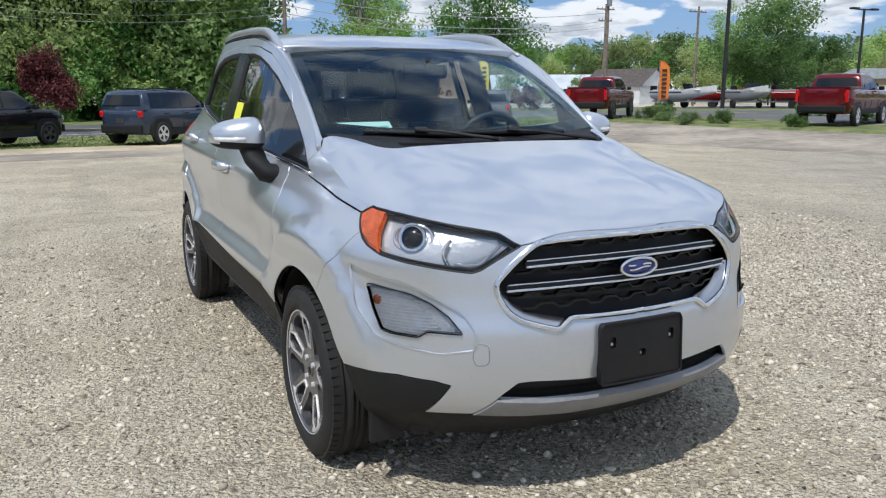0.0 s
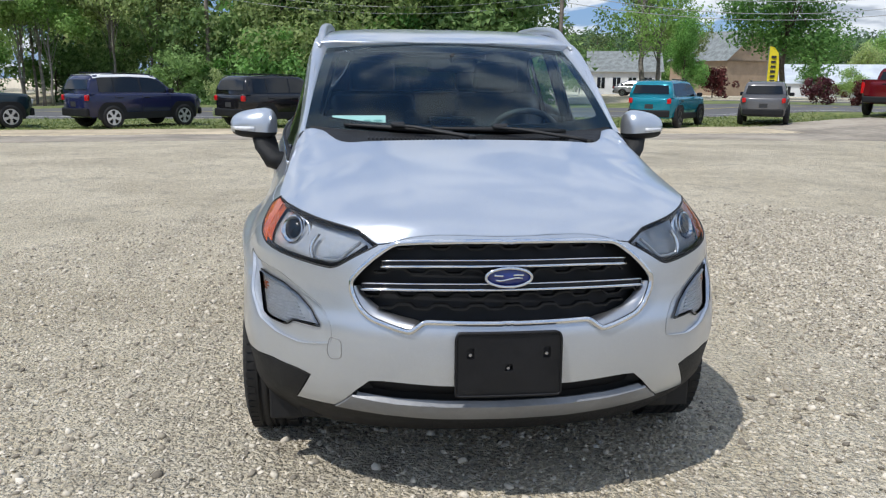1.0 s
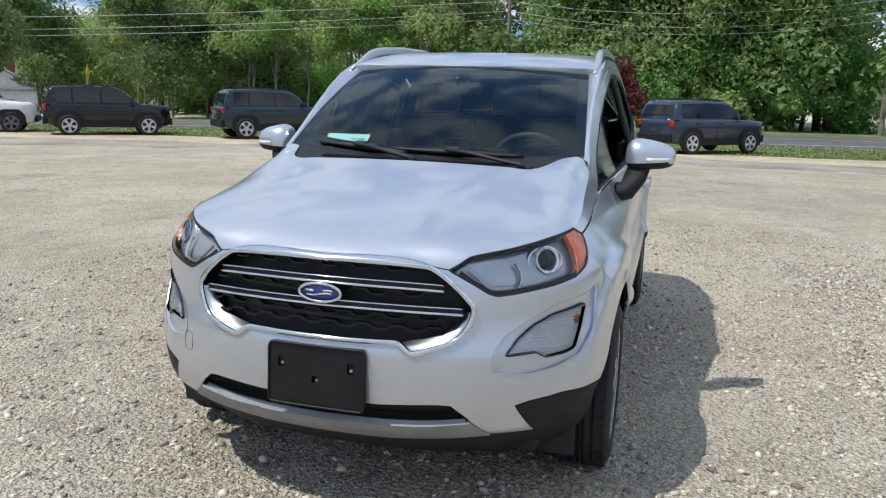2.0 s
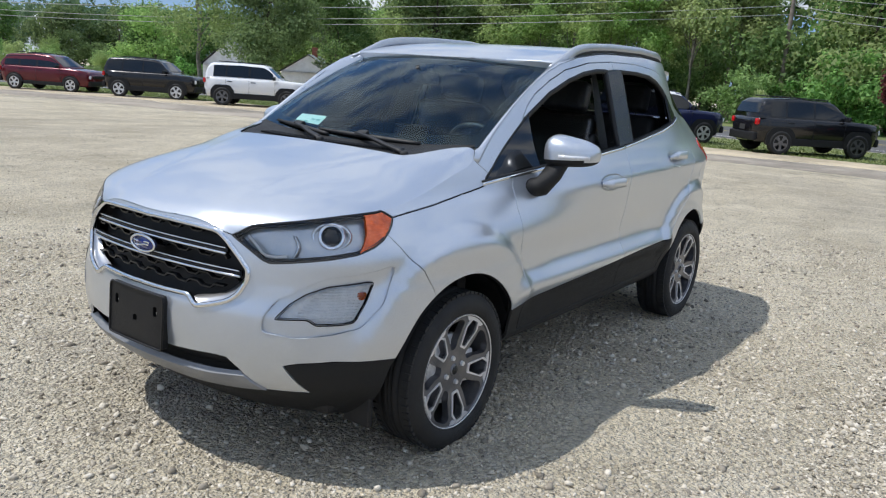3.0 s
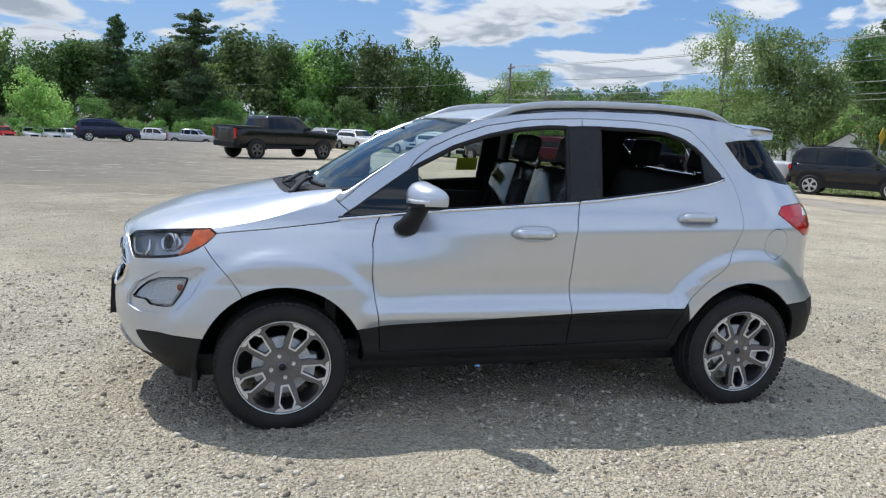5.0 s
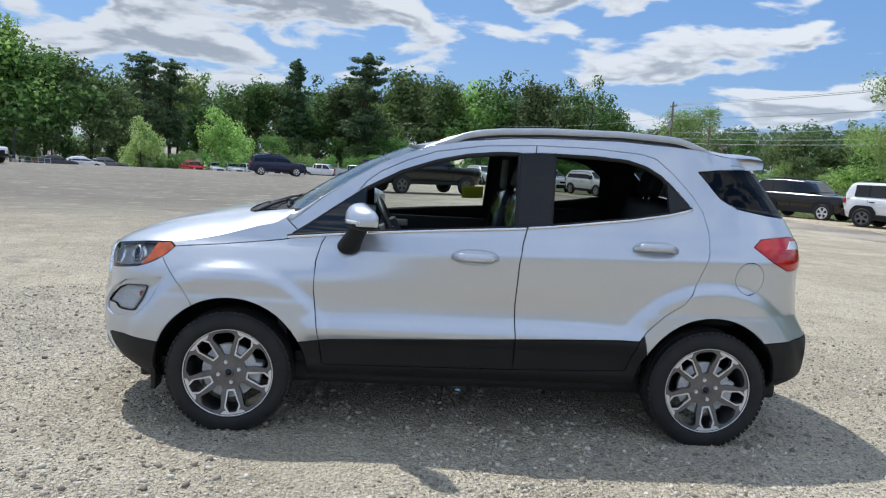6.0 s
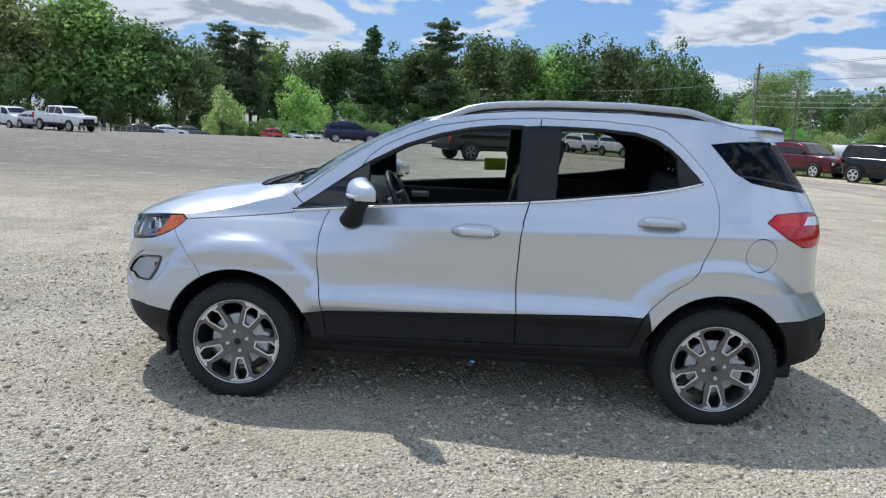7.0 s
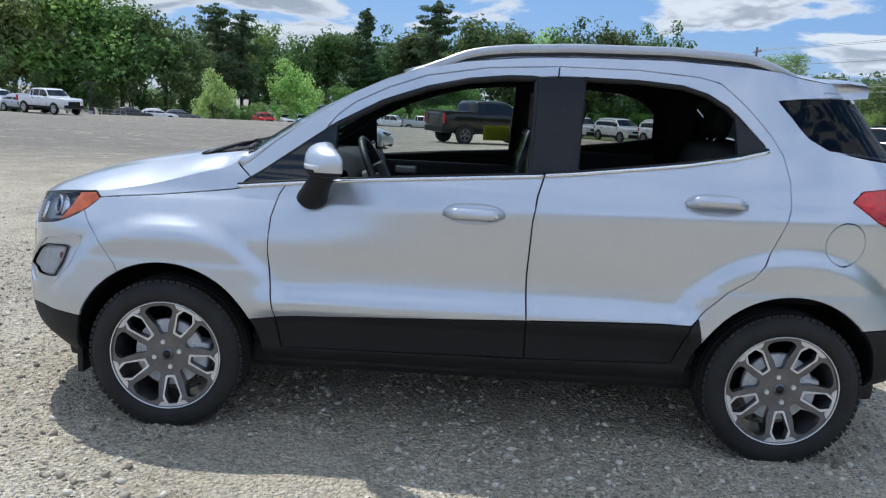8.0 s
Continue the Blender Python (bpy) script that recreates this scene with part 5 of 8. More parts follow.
for z, y0 in ((0.812, 0.378), (0.742, 0.438)):
    v, f = sweep(across(y0, z, -0.012, 0.006), [(-0.010, -0.010), (0.006, -0.010), (0.007, 0.0), (0.006, 0.010), (-0.010, 0.010)], up=(0, 0, 1))
    bar = part("grille_bar", mesh_of("grille_bar", v, f), M_GLOSS, grille, "dark bar with chrome edges")
    for dz, thick in ((0.0100, 0.0022), (-0.0085, 0.0040)):
        v, f = sweep(across(y0 * (1.0 - 0.8 * max(0.0, dz)), z + dz, -0.003, 0.006), [(-0.006, -thick), (0.004, -thick), (0.006, 0.0), (0.004, thick), (-0.006, thick)], up=(0, 0, 1))
        part("bar_edge", mesh_of("bar_edge", v, f), M_CHROME, bar, "chrome edge")
for z, y0, ph in ((0.850, 0.325, 0.0), (0.776, 0.40, 0.055), (0.704, 0.425, 0.0), (0.670, 0.385, 0.055)):
    pts, y = [], -y0
    steps = ((0.038, 0.0), (0.015, 1.0), (0.038, 1.0), (0.015, 0.0))
    up_now = 0.0
    while y < y0:
        run, lift = steps[len(pts) % 4]
        p = skin_point(sy(abs(y), z), z, -0.022)
        pts.append(Vector((p.x, y, z + 0.013 * up_now)))
        y += run + ph * 0.02
        up_now = lift
    v, f = sweep(pts, [(-0.016, -0.003), (0.005, -0.003), (0.005, 0.003), (-0.016, 0.003)])
    part("honeycomb_web", mesh_of("honeycomb_web", v, f, smooth=False), M_GLOSS, grille, "black honeycomb web")


def oval(ry, rz, x0, n=40, sq=1.0):
    return [Vector((x0 - 0.18 * (ry * math.cos(a)) ** 2, ry * math.cos(a), 0.774 + rz * math.sin(a))) for a in np.linspace(0, 2 * math.pi, n, endpoint=False)]


v, f = sweep(oval(0.069, 0.0285, 2.066), circle(0.005, 8), closed=True, up=(1, 0, 0))
badge = part("badge", mesh_of("badge", v, f), M_CHROME, grille, "chrome oval badge ring")
rows = [oval(0.069 * k, 0.0285 * k, 2.058 + 0.010 * (1 - k * k)) for k in (1.0, 0.8, 0.5, 0.2, 0.02)]
part("badge_plate", mesh_of("badge_plate", *loft(rows, True)), M_BLUE, badge, "blue enamel oval")
for y0, y1, z in ((-0.045, -0.018, 0.784), (-0.040, 0.040, 0.770), (0.012, 0.044, 0.779)):
    pts = [Vector((2.0705 - 0.18 * y * y, y, z + 0.004 * math.sin(60 * y))) for y in np.linspace(y0, y1, 8)]
    v, f = sweep(pts, circle(0.003, 6))
    part("badge_bar", mesh_of("badge_bar", v, f), M_CHROME, badge, "plain chrome bar")

# plate holder
slot = lambda cx, cz, w, h: rounded([(cx - w, cz - h), (cx + w, cz - h), (cx + w, cz + h), (cx - w, cz + h)], 0.007, 4)
outl = rounded([(-0.160, 0.418), (0.160, 0.418), (0.160, 0.596), (0.152, 0.612), (-0.152, 0.612), (-0.160, 0.596)], 0.012, 4)
v, f = flat_plate(outl, [slot(-0.116, 0.550, 0.011, 0.018), slot(0.116, 0.550, 0.011, 0.018), slot(0.0, 0.505, 0.012, 0.012)], 0.024, lambda u, w, d: (2.104 + d + (w - 0.5) * -0.05 - 0.15 * u * u, u, w))
holder = part("plate_holder", mesh_of("plate_holder", v, f, smooth=False), M_FLAP, car, "empty black plate holder")
v, f = sweep([Vector((2.105 + (w - 0.5) * -0.05 - 0.15 * u * u, u, w)) for u, w in resample(outl, 0.02)], circle(0.004, 6), closed=True, up=(1, 0, 0))
part("holder_rim", mesh_of("holder_rim", v, f), M_FLAP, holder)
for y in (-0.116, 0.116, 0.0):
    z = 0.550 if y else 0.505
    # black box stands in for the shade inside the slot
    part("slot_back", box_bm((2.082, y, z), (0.012, 0.032, 0.046), 0.002), M_BLACK, holder)
    part("screw", cyl_bm((2.082, y, z - 0.006), (2.093, y, z - 0.006), 0.005, n=12), M_SATIN, holder, "zinc screw")

# door handles, window trims, mirrors
for side, df, dr in ((1, doors_f[0], doors_r[0]), (-1, doors_f[1], doors_r[1])):
    for x, z, par in ((0.030, 0.960, df), (-0.910, 1.040, dr)):
        pts = []
        for k in range(21):
            u = -0.118 + 0.236 * k / 20
            lift = 0.030 * ramp(min(1, (0.118 - abs(u)) / 0.055))
            pts.append(skin_point(sx(x - u, z), z - 0.004 * u, 0.002 + float(lift), side))
        v, f = sweep(pts, [(-0.012, -0.022), (0.006, -0.024), (0.012, 0.0), (0.006, 0.022), (-0.012, 0.020)] if side < 0 else [(0.012, -0.022), (-0.006, -0.024), (-0.012, 0.0), (-0.006, 0.022), (0.012, 0.020)],
                     scale=lambda t: 0.55 + 0.45 * float(ramp(min(t, 1 - t) / 0.22)))
        h = part("door_handle", mesh_of("door_handle", v, f), M_SILVER, par, "silver pull handle")
        # flat grey patch, proud of the skin, stands in for the shaded recess
        cup = [(sx(x - 0.124 * math.copysign(abs(math.cos(q)) ** 0.75, math.cos(q)), z), z + 0.001 + 0.041 * math.sin(q)) for q in np.linspace(0, 2 * math.pi, 36, endpoint=False)]
        p, t = cut_sheet([(cup, True)], [])
        t = t[inside(cup, p[t].mean(axis=1))]
        fc = [tuple(int(i) for i in q) for q in t]
        part("handle_cup", mesh_of("handle_cup", [skin_point(a, b, 0.0022, side) for a, b in p], fc if side > 0 else [q[::-1] for q in fc]), M_RAIL, h, "shallow handle recess")
        if x > 0:
            c = skin_point(sx(x - 0.085, z), z, 0.036, side)
            part("key_lock", cyl_bm(c - Vector((0, 0.008 * side, 0)), c + Vector((0, 0.003 * side, 0)), 0.009, n=14), M_CHROME, h, "chrome key lock")
    low_f = on_side((1.000, 1.004), (0.947, 1.010), (0.60, 1.049), (0.41, 1.067), (0.2, 1.084), (-0.236, 1.115))
    low_r = on_side((-0.244, 1.118), (-0.37, 1.130), (-0.80, 1.184), (-1.0, 1.220), (-1.128, 1.252))
    for loop, par in ((low_f, df), (low_r, dr)):
        v, f = sweep(skin_line(loop, 0.003, side, 0.025), [(-0.004, -0.007), (0.004, -0.007), (0.004, 0.006), (-0.004, 0.006)])
        part("belt_trim", mesh_of("belt_trim", v, f), M_CHROME, par, "thin chrome belt trim")
        v, f = sweep([p + Vector((0, 0, 0.010)) for p in skin_line(loop, -0.002, side, 0.025)], [(-0.006, -0.006), (0.004, -0.006), (0.003, 0.005), (-0.006, 0.006)])
        part("belt_seal", mesh_of("belt_seal", v, f), M_BLACK, par, "black window seal")
    for key, par in (("f_win_all", df), ("r_win_all", dr)):
        loop = on_side(*(F_WIN if key[0] == "f" else R_WIN))
        v, f = sweep(skin_line(loop, -0.014, side, 0.025, True), [(-0.013, -0.012), (0.010, -0.012), (0.010, 0.012), (-0.013, 0.012)], closed=True)
        part("window_seal", mesh_of("window_seal", v, f), M_BLACK, par, "black rubber window frame")
    # mirror
    mc = Vector((0.605, 0.915 * side, 1.138))
    verts, faces, top = [], [], []
    nu, nv = 28, 18
    for i in range(nv + 1):
        ph = math.pi * (i / nv - 0.5)
        for j in range(nu):
            th = 2 * math.pi * j / nu
            cx, cy, cz = math.cos(ph) * math.cos(th), math.cos(ph) * math.sin(th), math.sin(ph)
            pw = lambda q, e: math.copysign(abs(q) ** e, q)
            x, y, z = 0.084 * pw(cx, 0.70), 0.108 * pw(cy, 0.60), (0.066 * pw(cz, 0.80) if cz > 0 else 0.062 * pw(cz, 0.42))
            if x < 0:
                x *= 0.55
            z = z * (1 - 0.30 * (y / 0.108)) - 0.10 * abs(x) if z > 0 else z + 0.006 * (y / 0.108)
            x += -0.30 * y - 0.02 * (y / 0.098) ** 2
            verts.append((x, y * side, z))
    for i in range(nv):
        for j in range(nu):
            k = (j + 1) % nu
            q = (i * nu + j, i * nu + k, (i + 1) * nu + k, (i + 1) * nu + j)
            faces.append(q if side > 0 else q[::-1])
    zc = lambda q: sum(verts[i][2] for i in q) / 4
    mirror_top = [q for q in faces if zc(q) > -0.030]
    mirror_low = [q for q in faces if zc(q) <= -0.030]
    cap = part("door_mirror", mesh_of("door_mirror", verts, mirror_top), M_SILVER, df, "silver mirror cap on a black foot", m=Matrix.Translation(mc))
    part("mirror_base", mesh_of("mirror_base", [(x * 0.985, y * 0.985, z) for x, y, z in verts], mirror_low), M_CLAD, cap, "black mirror underside")
    a0, b0 = Vector((0.675, 0.825 * side, 0.985)) - mc, Vector((0.620, 0.872 * side, 1.092)) - mc
    v, f = sweep([a0 - Vector((0, 0.075 * side, 0.02)), a0, a0.lerp(b0, 0.5) + Vector((0, 0.006 * side, 0)), b0, b0 + Vector((-0.01, 0.01 * side, 0.03))], [(0.056 * math.cos(q), 0.040 * math.sin(q)) for q in np.linspace(0, 2 * math.pi, 14, endpoint=False)],
                 scale=lambda t: 1.15 - 0.25 * t)
    part("mirror_foot", mesh_of("mirror_foot", v, f), M_CLAD, cap, "black mirror foot")
    pts = [Vector((0.084 * math.cos(q) ** 0.70 - 0.30 * y - 0.02 * (y / 0.098) ** 2 + 0.0005, y * side, -0.016)) for q, y in ((0.12, -0.015), (0.2, 0.015), (0.38, 0.045), (0.62, 0.072), (0.95, 0.094))]
    v, f = sweep(pts, [(-0.004, -0.009), (0.003, -0.009), (0.003, 0.008), (-0.004, 0.008)])
    part("mirror_indicator", mesh_of("mirror_indicator", v, f), M_WHITE_LAMP, cap, "clear side repeater")
    glass = [(-0.028 - 0.30 * y, y * side, z - 0.012 * y / 0.098) for y, z in rounded([(-0.075, -0.045), (0.075, -0.045), (0.08, 0.042), (-0.075, 0.045)], 0.03, 5)]
    part("mirror_glass", mesh_of("mirror_glass", [(x - 0.017, y, z) for x, y, z in glass], [tuple(range(len(glass)))], smooth=False), M_CHROME, cap, "mirror glass")

# window glass on the right; both left windows are wound down
part("door_glass", piece_mesh("door_glass", ["f_win"], depth=0.0, sink=0.012, gap=-0.004, flip=True), M_GLASS, doors_f[1], "closed clear door glass")
part("door_glass", piece_mesh("door_glass", ["r_win"], depth=0.0, sink=0.012, gap=-0.004, flip=True), M_PRIVACY, doors_r[1], "closed dark privacy glass")
pane = on_side((-0.02, 1.175), (-0.17, 1.18), (-0.17, 1.265), (-0.02, 1.26))
part("window_sticker", mesh_of("window_sticker", [skin_point(s, z, -0.008, -1) for s, z in pane], [(0, 1, 2, 3)], smooth=False), M_STICKER, doors_f[1], "yellow window sticker")


# ---------------------------------------------------------------- wheels
def spoke_hole(c, r0, r1, w0, w1):
    u, w = np.array([math.cos(c), math.sin(c)]), np.array([-math.sin(c), math.cos(c)])
    pts = [(r0, -w0 * 0.7), (r0, w0 * 0.7), (r0 + 0.035, w0), (r1 - 0.022, w1), (r1, w1 * 0.55), (r1, -w1 * 0.55), (r1 - 0.022, -w1), (r0 + 0.035, -w0)]
    return [tuple(u * a + w * b) for a, b in pts]


def coffin(c, r0, r1, w0, w1, end=0.034):
    """A six-sided loop along a spoke, widest near its outer end."""
    u, w = np.array([math.cos(c), math.sin(c)]), np.array([-math.sin(c), math.cos(c)])
    pts = [(r0, -w0), (r0, w0), (r1 - end, w1), (r1, w1 * 0.56), (r1, -w1 * 0.56), (r1 - end, -w1)]
    return [tuple(u * a + w * b) for a, b in pts]


def wheel(m, turn):
    w = new("wheel")
    w.parent = car
    w.matrix_basis = m
    tyre_r, lip = 0.318, 0.228
    prof = [(lip - 0.004, 0.082), (lip + 0.006, 0.094), (0.243, 0.100), (0.258, 0.1035), (0.275, 0.102), (0.292, 0.096), (0.303, 0.088), (0.311, 0.078), (0.3155, 0.066), (0.317, 0.050)]
    groove = [(0.318, 0.046), (0.310, 0.044), (0.310, 0.036), (0.318, 0.034), (0.319, 0.018), (0.3195, 0.014), (0.311, 0.012), (0.311, 0.004), (0.3195, 0.002)]
    prof = prof + groove
    prof = prof + [(r, -y) for r, y in reversed(prof)]
    tyre = part("tyre", mesh_of("tyre", *revolve(prof, 72)), M_RUBBER, w, "black road tyre")
    # shoulder blocks
    bm = bmesh.new()
    for k in range(64):
        a = 2 * math.pi * k / 64
        for sy2 in (1, -1):
            rot = Euler((0, -a, 0))
            p = Vector((0.3125 * math.cos(a), 0.071 * sy2, 0.3125 * math.sin(a)))
            add_box(bm, p, (0.011, 0.030, 0.0235), 0.0, rot)
    tread = part("tread", bm, M_RUBBER, tyre)
    tread["kind"] = "stuff"
    prof = [(0.226, 0.083), (0.232, 0.088), (0.229, 0.094), (0.222, 0.091), (0.219, 0.080), (0.212, 0.050), (0.200, -0.06), (0.226, -0.085)]
    rim = part("rim", mesh_of("rim", *revolve(prof, 72)), M_ALLOY, w, "grey alloy wheel with five double spokes")
    ringp = [(0.2225, 0.078), (0.2295, 0.080), (0.2295, 0.0935), (0.226, 0.0935), (0.2225, 0.0905)]
    part("rim_lip", mesh_of("rim_lip", *revolve(ringp + ringp[:1], 72)), M_CUT, rim, "bright machined rim lip")
    outer = [(0.2235 * math.cos(a), 0.2235 * math.sin(a)) for a in np.linspace(0, 2 * math.pi, 80, endpoint=False)]
    tight, wide, frames = [], [], []
    for k in range(5):
        c = turn + 2 * math.pi * k / 5
        tight.append(rounded(coffin(c, 0.100, 0.2085, 0.0125, 0.0340), 0.005, 3))
        frames.append(rounded(coffin(c, 0.0915, 0.2165, 0.0195, 0.0415), 0.005, 3))

        c2 = c + math.pi / 5
        wide.append(rounded(spoke_hole(c2, 0.086, 0.210, 0.024, 0.062), 0.020, 4))
    dish = lambda r: 0.060 + 0.025 * min(1, r / 0.21) ** 1.5
    at = lambda u, v, d: (u, dish(math.hypot(u, v)) + d, v)
    v, f = flat_plate(outer, tight + wide, 0.030, at)
    part("spokes", mesh_of("spokes", v, [t[::-1] for t in f], smooth=False), M_ALLOY, rim, "grey double spokes")
    for k in range(5):
        c = turn + 2 * math.pi * k / 5
        u, w2 = np.array([math.cos(c), math.sin(c)]), np.array([-math.sin(c), math.cos(c)])
        fl = [tuple(u * a + w2 * b) for a, b in ((0.1985, 0.0365), (0.2000, 0.0500), (0.2130, 0.0665), (0.2185, 0.0400), (0.2220, 0.0), (0.2185, -0.0400), (0.2130, -0.0665), (0.2000, -0.0500), (0.1985, -0.0365), (0.2135, -0.0235), (0.2135, 0.0235))]
        v, f = flat_plate(fl, [], 0.006, lambda u, v, d: (u, dish(math.hypot(u, v)) + 0.0025 + d, v))
        part("rim_flat", mesh_of("rim_flat", v, [t[::-1] for t in f], smooth=False), M_CUT, rim, "bright machined flat at the spoke end")
    for t0, fr in zip(tight, frames):
        v, f = flat_plate(fr, [t0], 0.010, lambda u, v, d: (u, dish(math.hypot(u, v)) + 0.004 + d, v))
        part("spoke_face", mesh_of("spoke_face", v, [t[::-1] for t in f], smooth=False), M_CUT, rim, "bright machined spoke edge")
    part("hub_cap", mesh_of("hub_cap", *revolve([(0.0005, 0.072), (0.020, 0.0715), (0.026, 0.068), (0.028, 0.058), (0.060, 0.062), (0.072, 0.060)], 32)), M_ALLOY, rim, "grey hub cap")
    part("hub_badge", mesh_of("hub_badge", *revolve([(0.0005, 0.0745), (0.016, 0.0738), (0.018, 0.070)], 24)), M_GLOSS, rim, "small dark hub badge")
    for k in range(4):
        a = turn + 0.5 + math.pi / 2 * k
        p = Vector((0.054 * math.cos(a), 0.060, 0.054 * math.sin(a)))
        part("wheel_nut", cyl_bm(p, p + Vector((0, 0.016, 0)), 0.0125, 0.0095, 8), M_CUT, rim, "chrome wheel nut")
    part("brake_disc", mesh_of("brake_disc", *revolve([(0.05, 0.052), (0.07, 0.052), (0.075, 0.040), (0.138, 0.040), (0.142, 0.036), (0.142, 0.010), (0.06, 0.010)], 48)), M_DISC, w, "grey iron brake disc")
    part("caliper", box_bm((0.125 * math.cos(turn + 2.5), 0.0, 0.125 * math.sin(turn + 2.5)), (0.075, 0.085, 0.14), 0.015, Euler((0, -turn - 2.5, 0))), M_DISC, w, "cast brake caliper")
    return w


for hx, side, turn in ((HUB_F, 1, 0.80), (HUB_R, 1, 0.84), (HUB_F, -1, 0.4), (HUB_R, -1, 1.3)):
    wheel(pose(hx, (HUB_Y - 0.025) * side, HUB_Z, 0, 0, 0 if side > 0 else 180), turn)

# wheel housings and underbody
for hx in (HUB_F, HUB_R):
    for side in (1, -1):
        rows = []
        for y in (0.46, 0.64, 0.80, 0.838):
            r = ARCH + (0.004 if y < 0.82 else -0.004)
            rim_row = []
            for a in np.linspace(-0.06, math.pi + 0.06, 30):
                px, pz = hx + r * math.cos(a), HUB_Z + r * math.sin(a)
                skin_y = float(body(np.array([sx(px, pz)]), np.array([pz]))[0][1]) - 0.014
                rim_row.append(Vector((px, min(y, skin_y) * side, pz)))
            rows.append(rim_row)
        rows.insert(0, [Vector((hx + 0.05 * math.cos(a), 0.46 * side, HUB_Z + 0.05 * math.sin(a))) for a in np.linspace(-0.06, math.pi + 0.06, 30)])
        part("wheel_housing", mesh_of("wheel_housing", *loft(rows)), M_BLACK, car, "black wheel housing")
part("underbody", box_bm((0.02, 0, 0.27), (3.5, 1.30, 0.12), 0.03), M_BLACK, car, "dark underbody")
for hx in (HUB_F, HUB_R):
    part("axle", cyl_bm((hx, -0.76, HUB_Z), (hx, 0.76, HUB_Z), 0.035, n=12), M_BLACK, car)
for side in (1, -1):
    part("air_deflector", box_bm((1.665, 0.70 * side, 0.235), (0.026, 0.12, 0.12), 0.008), M_BLACK, car, "black air deflector")
# unseen black boxes added to block the bright see-through behind the intake
part("bumper_beam", box_bm((1.90, 0, 0.42), (0.14, 0.98, 0.16), 0.02), M_BLACK, car)
part("crash_beam", box_bm((1.80, 0, 0.43), (0.14, 1.14, 0.12), 0.02), M_BLACK, car)
part("engine_bay", box_bm((1.42, 0, 0.66), (0.72, 0.90, 0.50), 0.05), M_BLACK, car)

# ---------------------------------------------------------------- cabin
part("cabin_floor", box_bm((-0.35, 0, 0.36), (2.6, 1.36, 0.06), 0.02), M_CABIN, car)
part("bulkhead", box_bm((1.02, 0, 0.72), (0.06, 1.36, 0.74), 0.01), M_CABIN, car)
rows = []
for y in np.linspace(-0.70, 0.70, 25):
    hump = 0.035 * math.exp(-((y - 0.36) / 0.20) ** 2)
    rows.append([Vector((1.06, y * 0.93, 1.090)), Vector((0.90, y, 1.105)), Vector((0.66, y, 1.115 + hump)), Vector((0.56, y, 1.085 + hump)), Vector((0.52, y, 1.00)), Vector((0.60, y, 0.80)), Vector((0.70, y, 0.70))])
dash = part("dashboard", mesh_of("dashboard", *loft(rows)), M_CABIN, car, "black dashboard")
part("screen_console", box_bm((0.55, 0, 1.11), (0.03, 0.22, 0.13), 0.012), M_GLOSS, dash, "black centre display")
part("console", box_bm((0.2, 0, 0.58), (0.9, 0.22, 0.30), 0.03), M_CABIN, car, "black centre console")
sc = Matrix.Translation((0.46, 0.36, 1.035)) @ Euler((0, radians(-64), 0)).to_matrix().to_4x4()
v, f = sweep([Vector((0.185 * math.cos(a), 0.185 * math.sin(a), 0)) for a in np.linspace(0, 2 * math.pi, 40, endpoint=False)], circle(0.016, 8), closed=True)
steer = part("steering_wheel", mesh_of("steering_wheel", v, f), M_SEAT, car, "black steering wheel", m=sc)
bm = add_box(bmesh.new(), (0, 0, 0.02), (0.13, 0.15, 0.05), 0.02)
for a in (0.0, math.pi, -math.pi / 2):
    add_box(bm, (0.12 * math.sin(a), 0.12 * math.cos(a), 0.01), (0.05 if a != -math.pi / 2 else 0.11, 0.12 if a != -math.pi / 2 else 0.05, 0.02), 0.006)
part("steering_boss", bm, M_CABIN, steer)
part("steering_column", cyl_bm((0, 0, 0.02), (0, 0, -0.22), 0.05, 0.07, 14), M_CABIN, steer)


def seat(x, y, wide=0.50, rear=False):
    st = new("seat")
    st.parent = car
    st.matrix_basis = pose(x, y, 0)
    add = lambda nm, bm, mat, lab="": part(nm, bm, mat, st, lab, smooth=True)
    add("cushion", add_box(bmesh.new(), (0.05, 0, 0.60), (0.52, wide, 0.16), 0.06, Euler((0, radians(-8), 0)), 4), M_SEAT, "black leather cushion")
    bm = add_box(bmesh.new(), (-0.28, 0, 0.93), (0.14, wide * 0.94, 0.66), 0.055, Euler((0, radians(-16), 0)), 4)
    add("backrest", bm, M_SEAT, "black leather backrest")
    for hy in ((0,) if not rear else (-0.36, 0.36)):
        add("headrest", add_box(bmesh.new(), (-0.40, hy, 1.355), (0.10, 0.26, 0.17), 0.04, Euler((0, radians(-14), 0)), 4), M_SEAT, "black leather headrest")
        for py in (-0.06, 0.06):
            add("headrest_post", cyl_bm((-0.36, hy + py, 1.20), (-0.39, hy + py, 1.32), 0.007, n=8), M_CHROME)
    if not rear:
        for q in (1, -1):
            add("bolster", add_box(bmesh.new(), (-0.25, q * wide * 0.44, 0.92), (0.14, 0.09, 0.50), 0.04, Euler((0, radians(-16), 0)), 3), M_SEAT)
        add("seat_film", add_box(bmesh.new(), (-0.275, 0, 1.02), (0.165, wide * 0.98, 0.50), 0.05, Euler((0, radians(-16), 0)), 3), M_FILM, "clear protective film")
    return st


